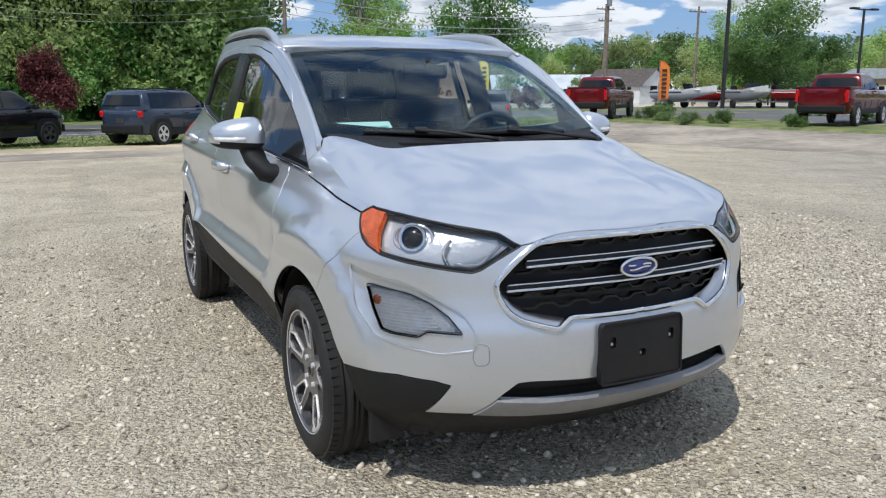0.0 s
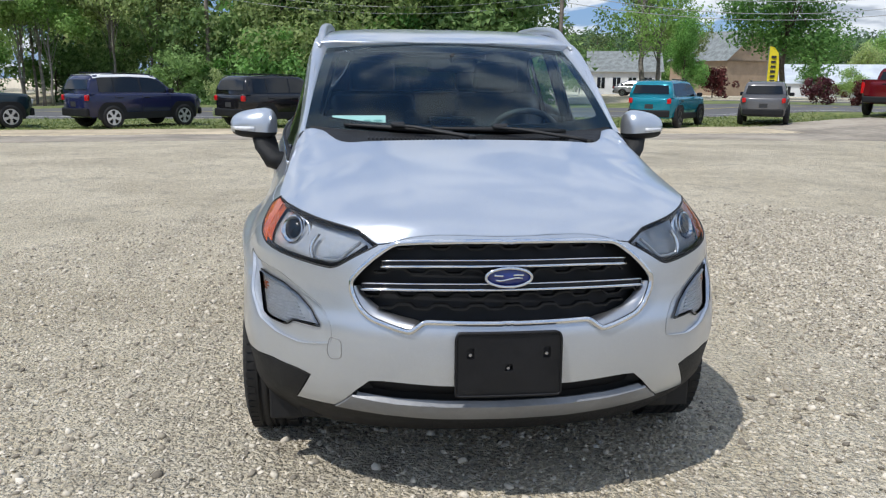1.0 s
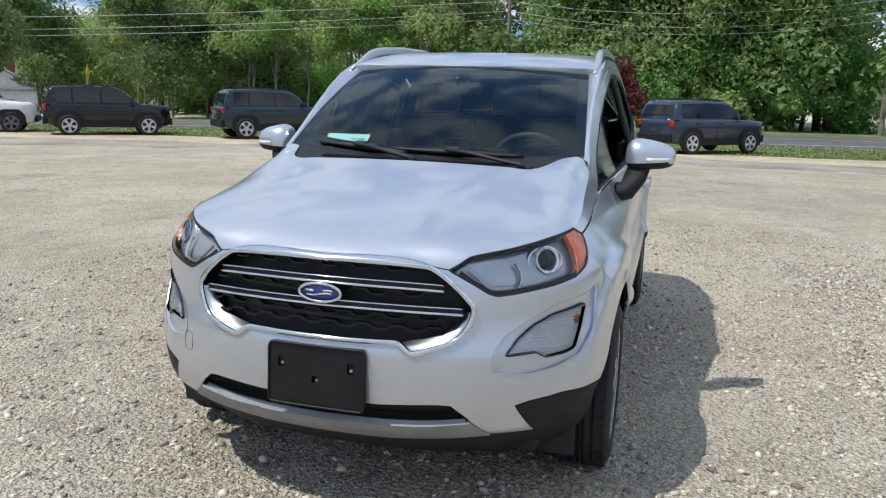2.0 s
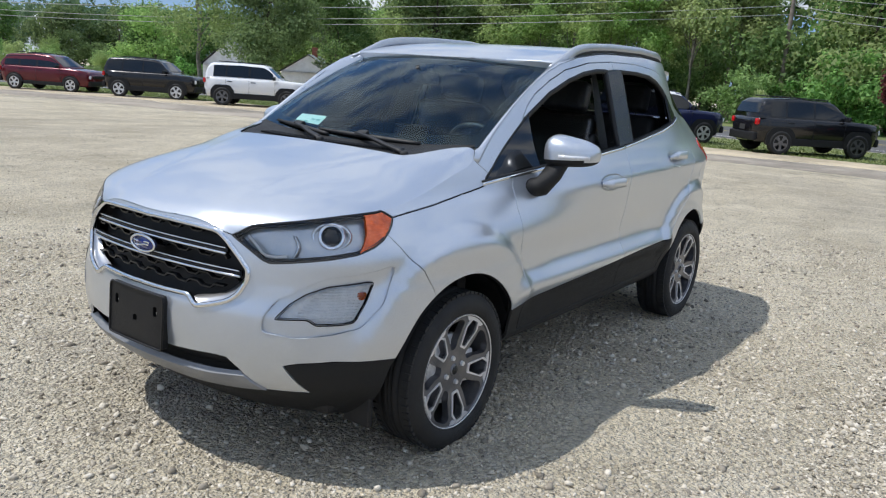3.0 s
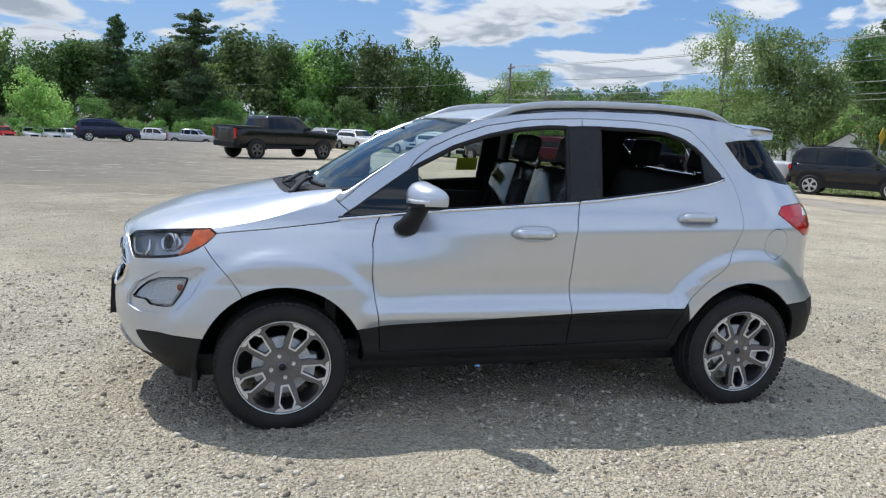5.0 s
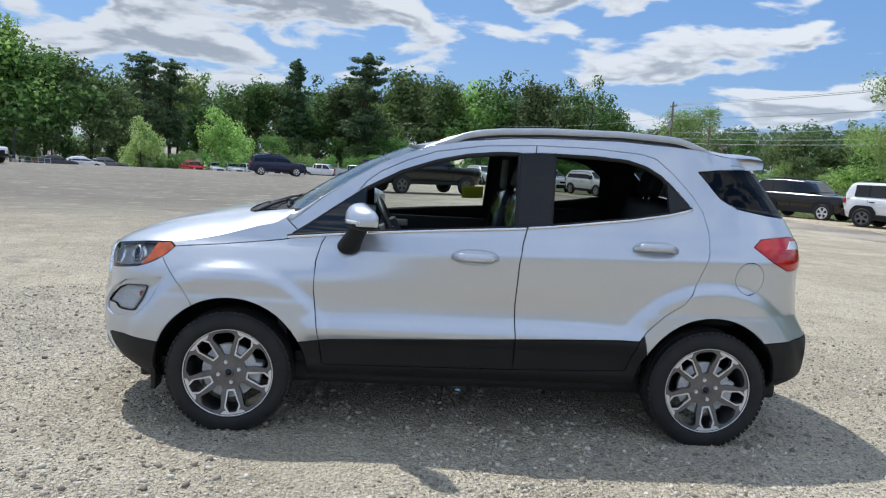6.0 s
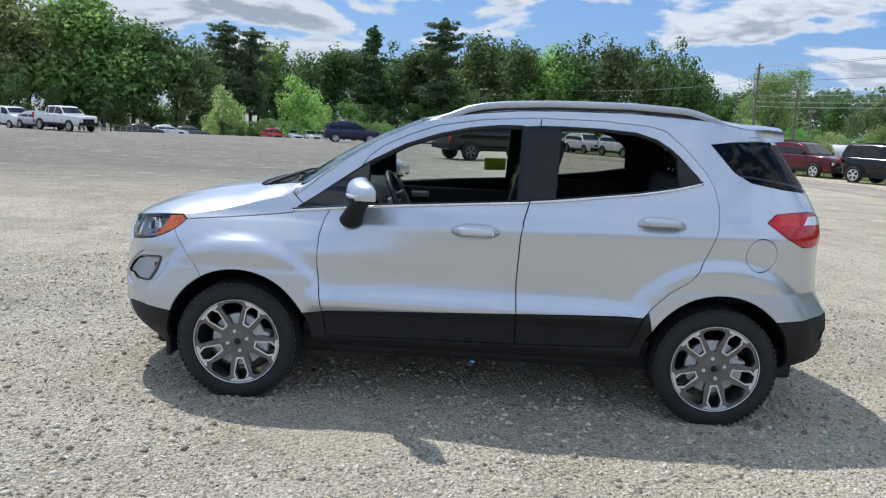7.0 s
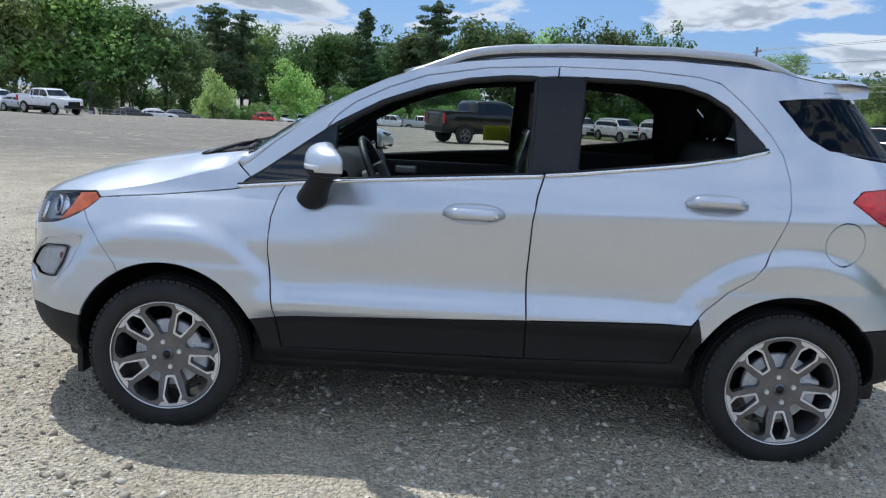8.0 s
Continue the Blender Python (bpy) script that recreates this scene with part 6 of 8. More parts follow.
seat(0.02, 0.36)
seat(0.02, -0.36)
seat(-0.85, 0.0, 1.25, True)
for side, par in ((1, doors_f[0]), (-1, doors_f[1])):
    part("door_card", box_bm((0.23, 0.705 * side, 0.78), (0.86, 0.05, 0.52), 0.02), M_CABIN, par, "black inner door card")
    part("inner_handle", box_bm((0.42, 0.677 * side, 0.985), (0.13, 0.03, 0.05), 0.012), M_SATIN, par, "satin inner handle")
for side, par in ((1, doors_r[0]), (-1, doors_r[1])):
    part("door_card", box_bm((-0.62, 0.735 * side, 0.84), (0.80, 0.05, 0.60), 0.02), M_CABIN, par, "black inner door card")
for side in (1, -1):
    rows = [[Vector((-0.235 - 0.03 * (z > 1.3), (0.70 - 0.30 * (z - 1.0)) * side * 0.985, z)) for z in np.linspace(0.72, 1.52, 8)], [Vector((-0.33, (0.70 - 0.30 * (z - 1.0)) * side * 0.985, z)) for z in np.linspace(0.72, 1.52, 8)]]
    part("inner_post", mesh_of("inner_post", *loft(rows)), M_CABIN, car)
    pts = [Vector((-0.29, (0.685 - 0.30 * (z - 1.0)) * side, z)) for z in np.linspace(0.60, 1.46, 10)]
    v, f = sweep(pts, [(-0.024, -0.001), (0.024, -0.001), (0.024, 0.002), (-0.024, 0.002)], up=(0, 1, 0))
    part("seat_belt", mesh_of("seat_belt", v, f), M_HEADLINER, car, "pale grey seat belt")
    rows = [[Vector((x, (0.735 - 0.32 * (z - 1.0) - 0.10 * (-1.0 - x)) * side, z)) for z in np.linspace(0.9, 1.50, 6)] for x in (-1.06, -1.2)]
    part("inner_quarter", mesh_of("inner_quarter", *loft(rows)), M_CABIN, car)
part("parcel_shelf", box_bm((-1.42, 0, 0.98), (0.50, 1.10, 0.04), 0.01), M_CABIN, car)
part("boot_floor", box_bm((-1.35, 0, 0.62), (0.80, 1.10, 0.05), 0.01), M_CABIN, car)
mirror_in = part("cabin_mirror", box_bm((0.50, 0, 1.405), (0.03, 0.23, 0.065), 0.02), M_GLOSS, car, "black cabin mirror")
part("mirror_stem", cyl_bm((0.50, 0, 1.42), (0.54, 0, 1.455), 0.010, n=8), M_BLACK, mirror_in)

# price card behind the screen
_pc = [Vector(p) for p in ((0.850, -0.555, 1.132), (0.900, -0.325, 1.136), (0.826, -0.322, 1.189), (0.770, -0.553, 1.185))]
card = thing("price_card", "pale green paper card behind the windscreen", "card")
part("paper", mesh_of("paper", _pc, [(0, 1, 2, 3)], smooth=False), M_PAPER, card)
for u0, u1, w in ((0.06, 0.30, 0.42), (0.38, 0.52, 0.44), (0.60, 0.72, 0.66), (0.78, 0.93, 0.66)):
    q = [(u0, w - 0.12), (u1, w - 0.12), (u1, w - 0.03), (u0, w - 0.03)]
    pts = [_pc[0].lerp(_pc[1], u).lerp(_pc[3].lerp(_pc[2], u), v) + Vector((0.003, 0, 0.003)) for u, v in q]
    part("ink_bar", mesh_of("ink_bar", pts, [(0, 1, 2, 3)], smooth=False), M_INK, card)

# ---------------------------------------------------------------- parked vehicles
PAINTS = {"black": (0.006, 0.006, 0.007), "white": (0.74, 0.75, 0.76), "navy": (0.012, 0.016, 0.055), "slate": (0.022, 0.034, 0.060), "teal": (0.010, 0.20, 0.27), "grey": (0.13, 0.13, 0.135),
          "red": (0.115, 0.003, 0.007), "maroon": (0.095, 0.006, 0.013), "charcoal": (0.045, 0.048, 0.050), "silver": (0.45, 0.46, 0.48), "petrol": (0.010, 0.024, 0.032), "scarlet": (0.45, 0.012, 0.012)}
PAINT = {k: car_paint("paint_" + k, v, metal=0.25 if k in ("grey", "silver", "teal", "red", "maroon") else 0.0, rough=0.18, flake=0.3, dust=0.006, coat=0.6, spec=0.3) for k, v in PAINTS.items()}
M_DARKGLASS = material("dark_car_glass", (0.010, 0.012, 0.014), 0.05, spec=0.5)
M_PLATE = material("dark_plate_recess", (0.030, 0.031, 0.033), 0.6, vary=0.1, scale=9)

# side view of each style: roof line (x, z), belt height, half width, wheel radius, hubs, sill height, upper half width at the roof
STYLES = {
    "boxy": dict(top=[(2.09, 0.78), (2.06, 0.95), (1.94, 1.055), (1.06, 1.115), (0.96, 1.15), (0.46, 1.60), (0.28, 1.665), (-0.6, 1.70), (-1.72, 1.665), (-1.86, 1.60), (-2.02, 1.12), (-2.08, 0.80)],
                 belt=1.11, half=0.895, r=0.365, hubs=(1.285, -1.285), low=0.34, roof=0.66, cab=(1.06, -1.97)),
    "estate": dict(top=[(2.26, 0.72), (2.22, 0.92), (2.0, 1.03), (1.15, 1.10), (1.05, 1.13), (0.35, 1.60), (0.15, 1.655), (-0.6, 1.69), (-1.7, 1.63), (-1.95, 1.56), (-2.20, 1.12), (-2.28, 0.80)],
                   belt=1.09, half=0.93, r=0.36, hubs=(1.40, -1.42), low=0.30, roof=0.62, cab=(1.08, -2.15)),
    "saloon": dict(top=[(2.25, 0.55), (2.2, 0.72), (1.9, 0.84), (1.0, 0.94), (0.9, 0.97), (0.2, 1.38), (0.0, 1.43), (-0.7, 1.44), (-1.2, 1.36), (-1.9, 1.06), (-2.15, 1.02), (-2.25, 0.70)],
                   belt=0.93, half=0.90, r=0.32, hubs=(1.35, -1.35), low=0.24, roof=0.56, cab=(0.92, -1.75)),
    "van": dict(top=[(2.35, 0.70), (2.30, 0.95), (2.0, 1.10), (1.55, 1.22), (1.45, 1.26), (0.85, 1.74), (0.65, 1.80), (-0.6, 1.84), (-2.2, 1.83), (-2.36, 1.75), (-2.42, 1.10), (-2.43, 0.70)],
                belt=1.20, half=0.92, r=0.33, hubs=(1.50, -1.50), low=0.28, roof=0.76, cab=(1.50, 0.2)),
    "pickup": dict(top=[(2.92, 0.90), (2.88, 1.15), (2.70, 1.25), (1.25, 1.32), (1.15, 1.35), (0.62, 1.86), (0.45, 1.92), (-0.2, 1.95), (-1.05, 1.92), (-1.18, 1.85), (-1.28, 1.36), (-1.32, 1.34)],
                   belt=1.33, half=0.985, r=0.42, hubs=(1.85, -1.85), low=0.48, roof=0.74, cab=(1.20, -1.27)),
}


def shell(style):
    """Lower body and cab of a vehicle as two lofts."""
    st = STYLES[style]
    tx, tz = [p[0] for p in st["top"]][::-1], [p[1] for p in st["top"]][::-1]
    topz = lambda x: float(np.interp(x, tx, tz))
    x1, x0 = tx[-1], tx[0]
    if style == "pickup":
        x0 = -2.90
    half, belt, low = st["half"], st["belt"], st["low"]
    rows = []
    for x in np.concatenate([[x1 + 0.015, x1], np.linspace(x1 - 0.05, x0 + 0.05, 30), [x0, x0 - 0.015]]):
        e = min(x1 + 0.02 - x, x - x0 + 0.02)
        w = half * (1 - 0.13 * (1 - float(ramp(e / 0.55))) - 0.30 * (1 - float(ramp(e / 0.10))))
        zt = min(belt, topz(x)) if x > x0 + 0.01 else belt * 0.93
        if style == "pickup" and x < -1.3:
            zt = 1.36
        lo = low + 0.10 * (1 - float(ramp(e / 0.25)))
        cap = x >= x1 + 0.01 or x <= x0 - 0.01
        mid = (lo + zt) / 2
        sect = [(0.0, lo), (w * 0.80, lo), (w * 0.95, lo + 0.06), (w * 0.985, mid - 0.05), (w, mid + 0.10), (w * 0.985, zt - 0.10), (w * 0.955, zt - 0.015), (w * 0.90, zt), (w * 0.45, zt + 0.012), (0.0, zt + 0.015)]
        if cap:
            sect = [(y * 0.6, mid + (z - mid) * 0.7) for y, z in sect]
        rows.append([Vector((x, y, z)) for y, z in sect] + [Vector((x, -y, z)) for y, z in sect[-2:0:-1]])
    v, f = loft(rows, True)
    n = len(rows[0])
    f = [t[::-1] for t in f]
    f += [tuple(range(n)), tuple((len(rows) - 1) * n + i for i in range(n - 1, -1, -1))]
    lower = mesh_of(style + "_lower", v, f)
    # cab
    c1, c0 = st["cab"] if style != "van" else (1.50, x0 + 0.04)
    rows = []
    for x in np.linspace(c1, c0, 34):
        zt = max(topz(x), belt + 0.004)
        k = min(1.0, (zt - belt) / (max(tz) - belt))
        wb, wt = half * 0.915, half * 0.915 + (st["roof"] - half * 0.915) * k
        sect = [(wb, belt - 0.03), (wb * 0.35 + wt * 0.65, belt + (zt - belt) * 0.70), (wt + 0.015 * k, zt - 0.055 * k), (wt - 0.05 * k, zt), (wt * 0.5, zt + 0.012 * k), (0.0, zt + 0.016 * k)]
        rows.append([Vector((x, y, z)) for y, z in sect] + [Vector((x, -y, z)) for y, z in sect[-2::-1]])
    v, f = loft(rows)
    n = len(rows[0])
    f = [t[::-1] for t in f] + [tuple(range(n)), tuple((len(rows) - 1) * n + i for i in range(n - 1, -1, -1))]
    cab = mesh_of(style + "_cab", v, f)

    def side_point(x, u, side, out=0.006):
        """u 0 at the belt, 1 at the roof edge."""
        zt = max(topz(x), belt + 0.004)
        k = min(1.0, (zt - belt) / (max(tz) - belt))
        wb, wt = half * 0.915, half * 0.915 + (st["roof"] - half * 0.915) * k
        z = belt + (zt - 0.055 * k - belt) * u
        y = wb + (wt + 0.015 * k - wb) * (u ** 1.15)
        return Vector((x, (y + out) * side, z + 0.002))

    def slope_point(u, t, front, out=0.008):
        """A point on the front or rear screen, u from bottom to top, t across."""
        if front:
            xa, xb = [p[0] for p in st["top"]][4] - 0.04, [p[0] for p in st["top"]][5] + 0.03
        else:
            xa, xb = [p[0] for p in st["top"]][10] + 0.02, [p[0] for p in st["top"]][9] - 0.015
            if style == "pickup":
                xa, xb = -1.272, -1.19
        x = xa + (xb - xa) * u
        z = topz(x)
        k = min(1.0, max(0, (z - belt) / (max(tz) - belt)))
        wt = half * 0.915 + (st["roof"] - half * 0.915) * k
        d = Vector((0.7, 0, 0.7)) if front else Vector((-0.9, 0, 0.3))
        return Vector((x, wt * 0.93 * t, z)) + d * (out + 0.012 * (1 - t * t))
    return lower, cab, side_point, slope_point, (x1, x0, topz)


CACHE = {}


def quad_mesh(name, pts):
    return mesh_of(name, pts, [tuple(range(len(pts)))], smooth=False)


def cached(key, make):
    if key not in CACHE:
        CACHE[key] = make()
    return CACHE[key]


def parked(name, style, paint, x, y, heading, label, group="vehicles parked along the verge", roof=None, rims="grey", category="car", clad=True):
    """A parked vehicle with its parts; heading in degrees from +x."""
    st = STYLES[style]
    lower, cab, sp, sl, (x1, x0, topz) = cached(("shell", style), lambda: shell(style))
    z = float(lie(x, y)) + (0.035 if x < float(verge(y)) + 0.3 and y < 60 else 0.0)
    v = thing(name, label, category, pose(x, y, z, 0, 0, heading), group)
    paint_m, roof_m, lim_roof = PAINT[paint], PAINT[roof or paint], (0.40, -1.78)

    def own(key, me, mat, par=v, lab="", m=None):
        me2 = me.copy()
        me2.materials.clear()
        return part(key, me2, mat, par, lab, m=m)
    own("body", lower, paint_m)
    own("cab", cab, paint_m)
    if roof:
        cap = [[sp(xx, 0.955, -1, 0.010), sp(xx, 1.0, -1, 0.010)] + [Vector((xx, sd * st["roof"], topz(xx) + 0.024)) for sd in (-0.9, -0.4, 0.0, 0.4, 0.9)] + [sp(xx, 1.0, 1, 0.010), sp(xx, 0.955, 1, 0.010)] for xx in np.linspace(lim_roof[0], lim_roof[1], 10)]
        part("roof_panel", mesh_of("roof_panel", *loft(cap)), roof_m, v, "contrasting roof panel")
    belt, half, r = st["belt"], st["half"], st["r"]
    c1, c0 = st["cab"]
    lim = {"boxy": (0.70, -0.20, -0.26, -1.12, -1.17, -1.66), "estate": (0.80, -0.28, -0.36, -1.15, -1.25, -1.95), "saloon": (0.62, -0.32, -0.40, -1.20, -1.28, -1.50),
           "van": (1.15, 0.25, 0.25, 0.25, 0, 0), "pickup": (0.90, 0.02, -0.06, -0.78, -0.86, -1.10)}[style]
    for k in range(3):
        a, b = lim[2 * k], lim[2 * k + 1]
        if a - b < 0.08:
            continue

        def side_glass(a=a, b=b):
            pts = []
            for q in range(6):
                pts.append(sp(a + (b - a) * q / 5, 0.06, 1))
            for q in range(6):
                xx = b + (a - b) * q / 5
                pts.append(sp(xx, 0.93, 1))
            return quad_mesh("side_window", pts[::-1]), quad_mesh("side_window", [Vector((p.x, -p.y, p.z)) for p in pts])
        for me in cached(("win", style, k), side_glass):
            part("side_window", me, M_DARKGLASS, v, "dark side window")
        if k < 2 and style in ("boxy", "estate"):
            a2, b2 = b + 0.002, lim[2 * k + 2] - 0.002

            def pillar(a=a2, b=b2):
                pts = [sp(a, 0.06, 1), sp(b, 0.06, 1), sp(b, 0.93, 1), sp(a, 0.93, 1)]
                return quad_mesh("door_pillar", pts[::-1]), quad_mesh("door_pillar", [Vector((p.x, -p.y, p.z)) for p in pts])
            for me in cached(("pillar", style, k), pillar):
                part("door_pillar", me, M_GLOSS, v, "black door pillar")
    part("windscreen", cached(("ws", style), lambda: mesh_of("ws", *loft([[sl(u, t, True) for t in np.linspace(1, -1, 9)] for u in np.linspace(0.04, 0.97, 6)]))), M_DARKGLASS, v, "dark windscreen")
    if style != "van":
        part("rear_window", cached(("rw", style), lambda: mesh_of("rw", *loft([[sl(u, t, False) for t in np.linspace(-0.93, 0.93, 9)] for u in np.linspace(0.12, 0.92, 6)]))), M_DARKGLASS, v, "dark rear window")
    for hx in st["hubs"]:
        for side in (1, -1):
            w = new("wheel")
            w.parent = v
            w.matrix_basis = pose(hx, (half - 0.062) * side, r, 0, 0, 0 if side > 0 else 180)
            part("tyre", cached(("tyre", r), lambda: mesh_of("tyre", *revolve([(r * 0.66, 0.085), (r * 0.72, 0.10), (r * 0.86, 0.11), (r * 0.97, 0.09), (r, 0.06), (r, -0.06), (r * 0.97, -0.09), (r * 0.6, -0.10)], 36))), M_RUBBER, w)

            def rim_mesh():
                outer = [(r * 0.68 * math.cos(q), r * 0.68 * math.sin(q)) for q in np.linspace(0, 2 * math.pi, 40, endpoint=False)]
                holes = []
                for k in range(5):
                    c = 2 * math.pi * k / 5 + 0.3
                    holes.append([(rr * math.cos(c + da), rr * math.sin(c + da)) for rr, da in ((r * 0.22, -0.30), (r * 0.22, 0.30), (r * 0.58, 0.36), (r * 0.60, 0.0), (r * 0.58, -0.36))])
                vv, ff = flat_plate(outer, holes, 0.05, lambda a, b, d: (a, 0.088 + d, b))
                return mesh_of("rim", vv, [t[::-1] for t in ff], smooth=False)
            rm = cached(("rim", r), rim_mesh).copy()
            rm.materials.clear()
            part("rim", rm, {"grey": M_SATIN, "dark": M_ALLOY, "bright": M_CUT}[rims], w)
            part("brake", cached(("brake", r), lambda: mesh_of("brake", *revolve([(0.001, 0.02), (r * 0.66, 0.02), (r * 0.66, -0.02)], 24))), M_BLACK, w)

            def arch():
                rr = r * (1.27 if style == "boxy" else 1.20)
                pts = [(rr * math.cos(q), rr * math.sin(q)) for q in np.linspace(0.02, math.pi - 0.02, 15)]
                pts = rounded([(rr * 1.02, -0.08), (rr * 1.0, rr * 0.55), (rr * 0.62, rr * 1.0), (-rr * 0.62, rr * 1.0), (-rr * 1.0, rr * 0.55), (-rr * 1.02, -0.08)], 0.08, 3) if style in ("boxy",) else pts
                vv, ff = flat_plate(pts, [], 0.10, lambda a, b, d: (a, d, b))
                return mesh_of("arch", vv, [t[::-1] for t in ff], smooth=False)
            # boxy has black cladding; other styles' plate stands in for the shaded wheel opening
            part("wheel_arch", cached(("arch", style), arch), M_CLAD if style == "boxy" else M_BLACK, v, "black wheel arch", m=pose(hx, (half + 0.014) * side, r, 0, 0, 0 if side > 0 else 180))
    lo = st["low"]
    if clad:
        for side in (1, -1):
            part("sill", cached(("sill", style), lambda: box_mesh((0, 0, 0), (st["hubs"][0] - st["hubs"][1] - 2.3 * r, 0.06, 0.22 if style == "boxy" else 0.16), 0.02)), M_CLAD, v, "black sill", m=pose((st["hubs"][0] + st["hubs"][1]) / 2, (half * 0.955) * side, lo + 0.07))
    part("front_bumper", cached(("fb", style), lambda: box_mesh((0, 0, 0), (0.14, half * 1.62, 0.24), 0.05)), M_CLAD, v, "black lower bumper", m=pose(x1 - 0.035, 0, lo + 0.16))
    part("rear_bumper", cached(("rb", style), lambda: box_mesh((0, 0, 0), (0.14, half * 1.68, 0.26), 0.05)), M_CLAD, v, "lower rear bumper", m=pose(x0 + 0.035, 0, lo + 0.18))
    hz = min(belt - 0.16, topz(x1 - 0.02) - 0.07)
    for side in (1, -1):
        part("headlamp", cached(("hl", style), lambda: box_mesh((0, 0, 0), (0.10, 0.26, 0.15), 0.03)), M_WHITE_LAMP, v, "clear headlamp", m=pose(x1 - 0.055, half * 0.66 * side, hz, 0, 0, -16 * side))
        part("tail_lamp", cached(("tl", style), lambda: box_mesh((0, 0, 0), (0.11, 0.15, 0.19), 0.045)), M_RED, v, "red tail lamp", m=pose(x0 + 0.055, half * 0.80 * side, belt - 0.14))
        mm = part("door_mirror", cached(("mir", style), lambda: box_mesh((0, 0, 0), (0.12, 0.20, 0.15), 0.04)), M_GLOSS, v, "black door mirror", m=pose(c1 - 0.28, (half + 0.07) * side, belt + 0.07))
        for q in ((lim[1] + lim[2]) / 2, lim[0] + 0.10, lim[3] - 0.04):
            if style == "van" and q < 0.2:
                continue
            part("door_gap", cached(("gap", style), lambda: box_mesh((0, 0, 0), (0.009, 0.010, belt - lo - 0.24), 0.0)), M_BLACK, v, m=pose(q, (half * 0.990) * side, (belt + lo) / 2 + 0.05))
        for q in (lim[1] + 0.14, lim[3] + 0.12):
            part("door_handle", cached(("dh", style), lambda: box_mesh((0, 0, 0), (0.20, 0.035, 0.035), 0.012)), M_GLOSS if paint != "white" else PAINT[paint], v, m=pose(q, (half * 0.990) * side, belt - 0.14))
        if style in ("boxy", "estate"):
            part("roof_rail", cached(("rr", style), lambda: box_mesh((0, 0, 0), (1.75, 0.035, 0.035), 0.012)), M_GLOSS, v, "black roof rail", m=pose(-0.62, (st["roof"] - 0.06) * side, topz(-0.62) + 0.025, 0, 1.0, 0))
    part("grille", cached(("gr", style), lambda: box_mesh((0, 0, 0), (0.05, half * 1.0, 0.14 if style != "pickup" else 0.34), 0.015)), M_GLOSS, v, "dark grille", m=pose(x1 - 0.004, 0, hz - (0.0 if style != "pickup" else 0.1)))
    part("plate_recess", cached(("np", style), lambda: box_mesh((0, 0, 0), (0.02, 0.31, 0.155), 0.0)), M_PLATE, v, "empty dark plate recess", m=pose(x0 - 0.012, 0, belt - 0.34 if style != "pickup" else lo + 0.2))
    if style == "pickup":
        part("bed_floor", box_bm((-2.08, 0, 1.372), (1.44, half * 1.52, 0.02), 0.0), M_BLACK, v, "black load bed")
        for side in (1, -1):
            part("bed_rail", box_bm((-2.08, (half * 0.90) * side, 1.40), (1.60, 0.09, 0.10), 0.02), paint_m, v)
        part("tailgate", box_bm((-2.865, 0, 1.12), (0.07, half * 1.60, 0.60), 0.02), paint_m, v, "flat tailgate")
        part("tailgate_handle", box_bm((-2.905, 0, 1.26), (0.02, 0.26, 0.07), 0.01), M_GLOSS, v, "black tailgate handle")
        part("tailgate_bar", box_bm((-2.904, 0, 1.08), (0.012, 0.62, 0.05), 0.004), M_CHROME, v, "plain chrome bar")
        for side in (1, -1):
            part("bed_lamp", box_bm((-2.885, half * 0.865 * side, 1.12), (0.06, 0.11, 0.44), 0.02), M_RED, v, "tall red tail lamp")
        part("bed_cover", box_bm((-2.08, 0, 1.445), (1.56, half * 1.66, 0.02), 0.006), M_CLAD, v, "black bed cover")
    return v


parked("parked_suv", "boxy", "grey", -27.0, 16.2, 150, "grey boxy SUV on the verge beside the flag", rims="dark")
parked("parked_suv", "boxy", "teal", -25.4, 11.4, 140, "bright teal boxy SUV with black bumpers", rims="dark")
parked("parked_suv", "boxy", "slate", -23.4, 1.9, 134, "slate blue boxy SUV on the grass edge", rims="bright")
parked("parked_suv", "boxy", "black", -23.4, -3.1, 134, "black boxy SUV beside the dark red tree", rims="dark")
parked("parked_suv", "boxy", "navy", -23.4, -7.9, 136, "navy blue boxy SUV with a white roof", rims="bright", roof="white")
parked("parked_suv", "boxy", "petrol", -21.6, -12.8, 136, "dark petrol blue SUV on the verge", rims="grey")
parked("parked_suv", "boxy", "black", -20.0, -18.6, 132, "black boxy SUV next to a white one", rims="grey")
parked("parked_suv", "boxy", "white", -18.5, -23.1, 128, "white boxy SUV with black wheel arches", rims="dark")
parked("parked_suv", "boxy", "black", -17.7, -29.0, 122, "black boxy SUV next to a red one", rims="bright")
parked("parked_suv", "estate", "maroon", -16.3, -35.0, 118, "dark red SUV in the parked row", rims="bright")
parked("parked_suv", "estate", "charcoal", -14.8, -42.0, 116, "charcoal grey SUV in the parked row", rims="grey")
parked("parked_suv", "estate", "white", -13.1, -48.4, 114, "white SUV in the parked row", rims="grey")
parked("parked_suv", "estate", "white", -11.2, -55.2, 114, "white SUV at the far end of the row", rims="grey")
parked("parked_suv", "estate", "white", -9.2, -61.2, 112, "white SUV at the far end of the row", rims="grey")
parked("parked_suv", "estate", "silver", -7.5, -66.5, 112, "silver SUV at the far end of the row", rims="grey")
G2 = "vehicles at the far side of the lot"
parked("pickup_truck", "pickup", "black", -0.9, -33.2, 212, "black pickup truck alone on the open gravel", G2, rims="dark", category="pickup truck")
parked("parked_suv", "estate", "navy", 10.1, -60.4, 196, "dark blue SUV on the crest of the lot", G2, rims="bright")
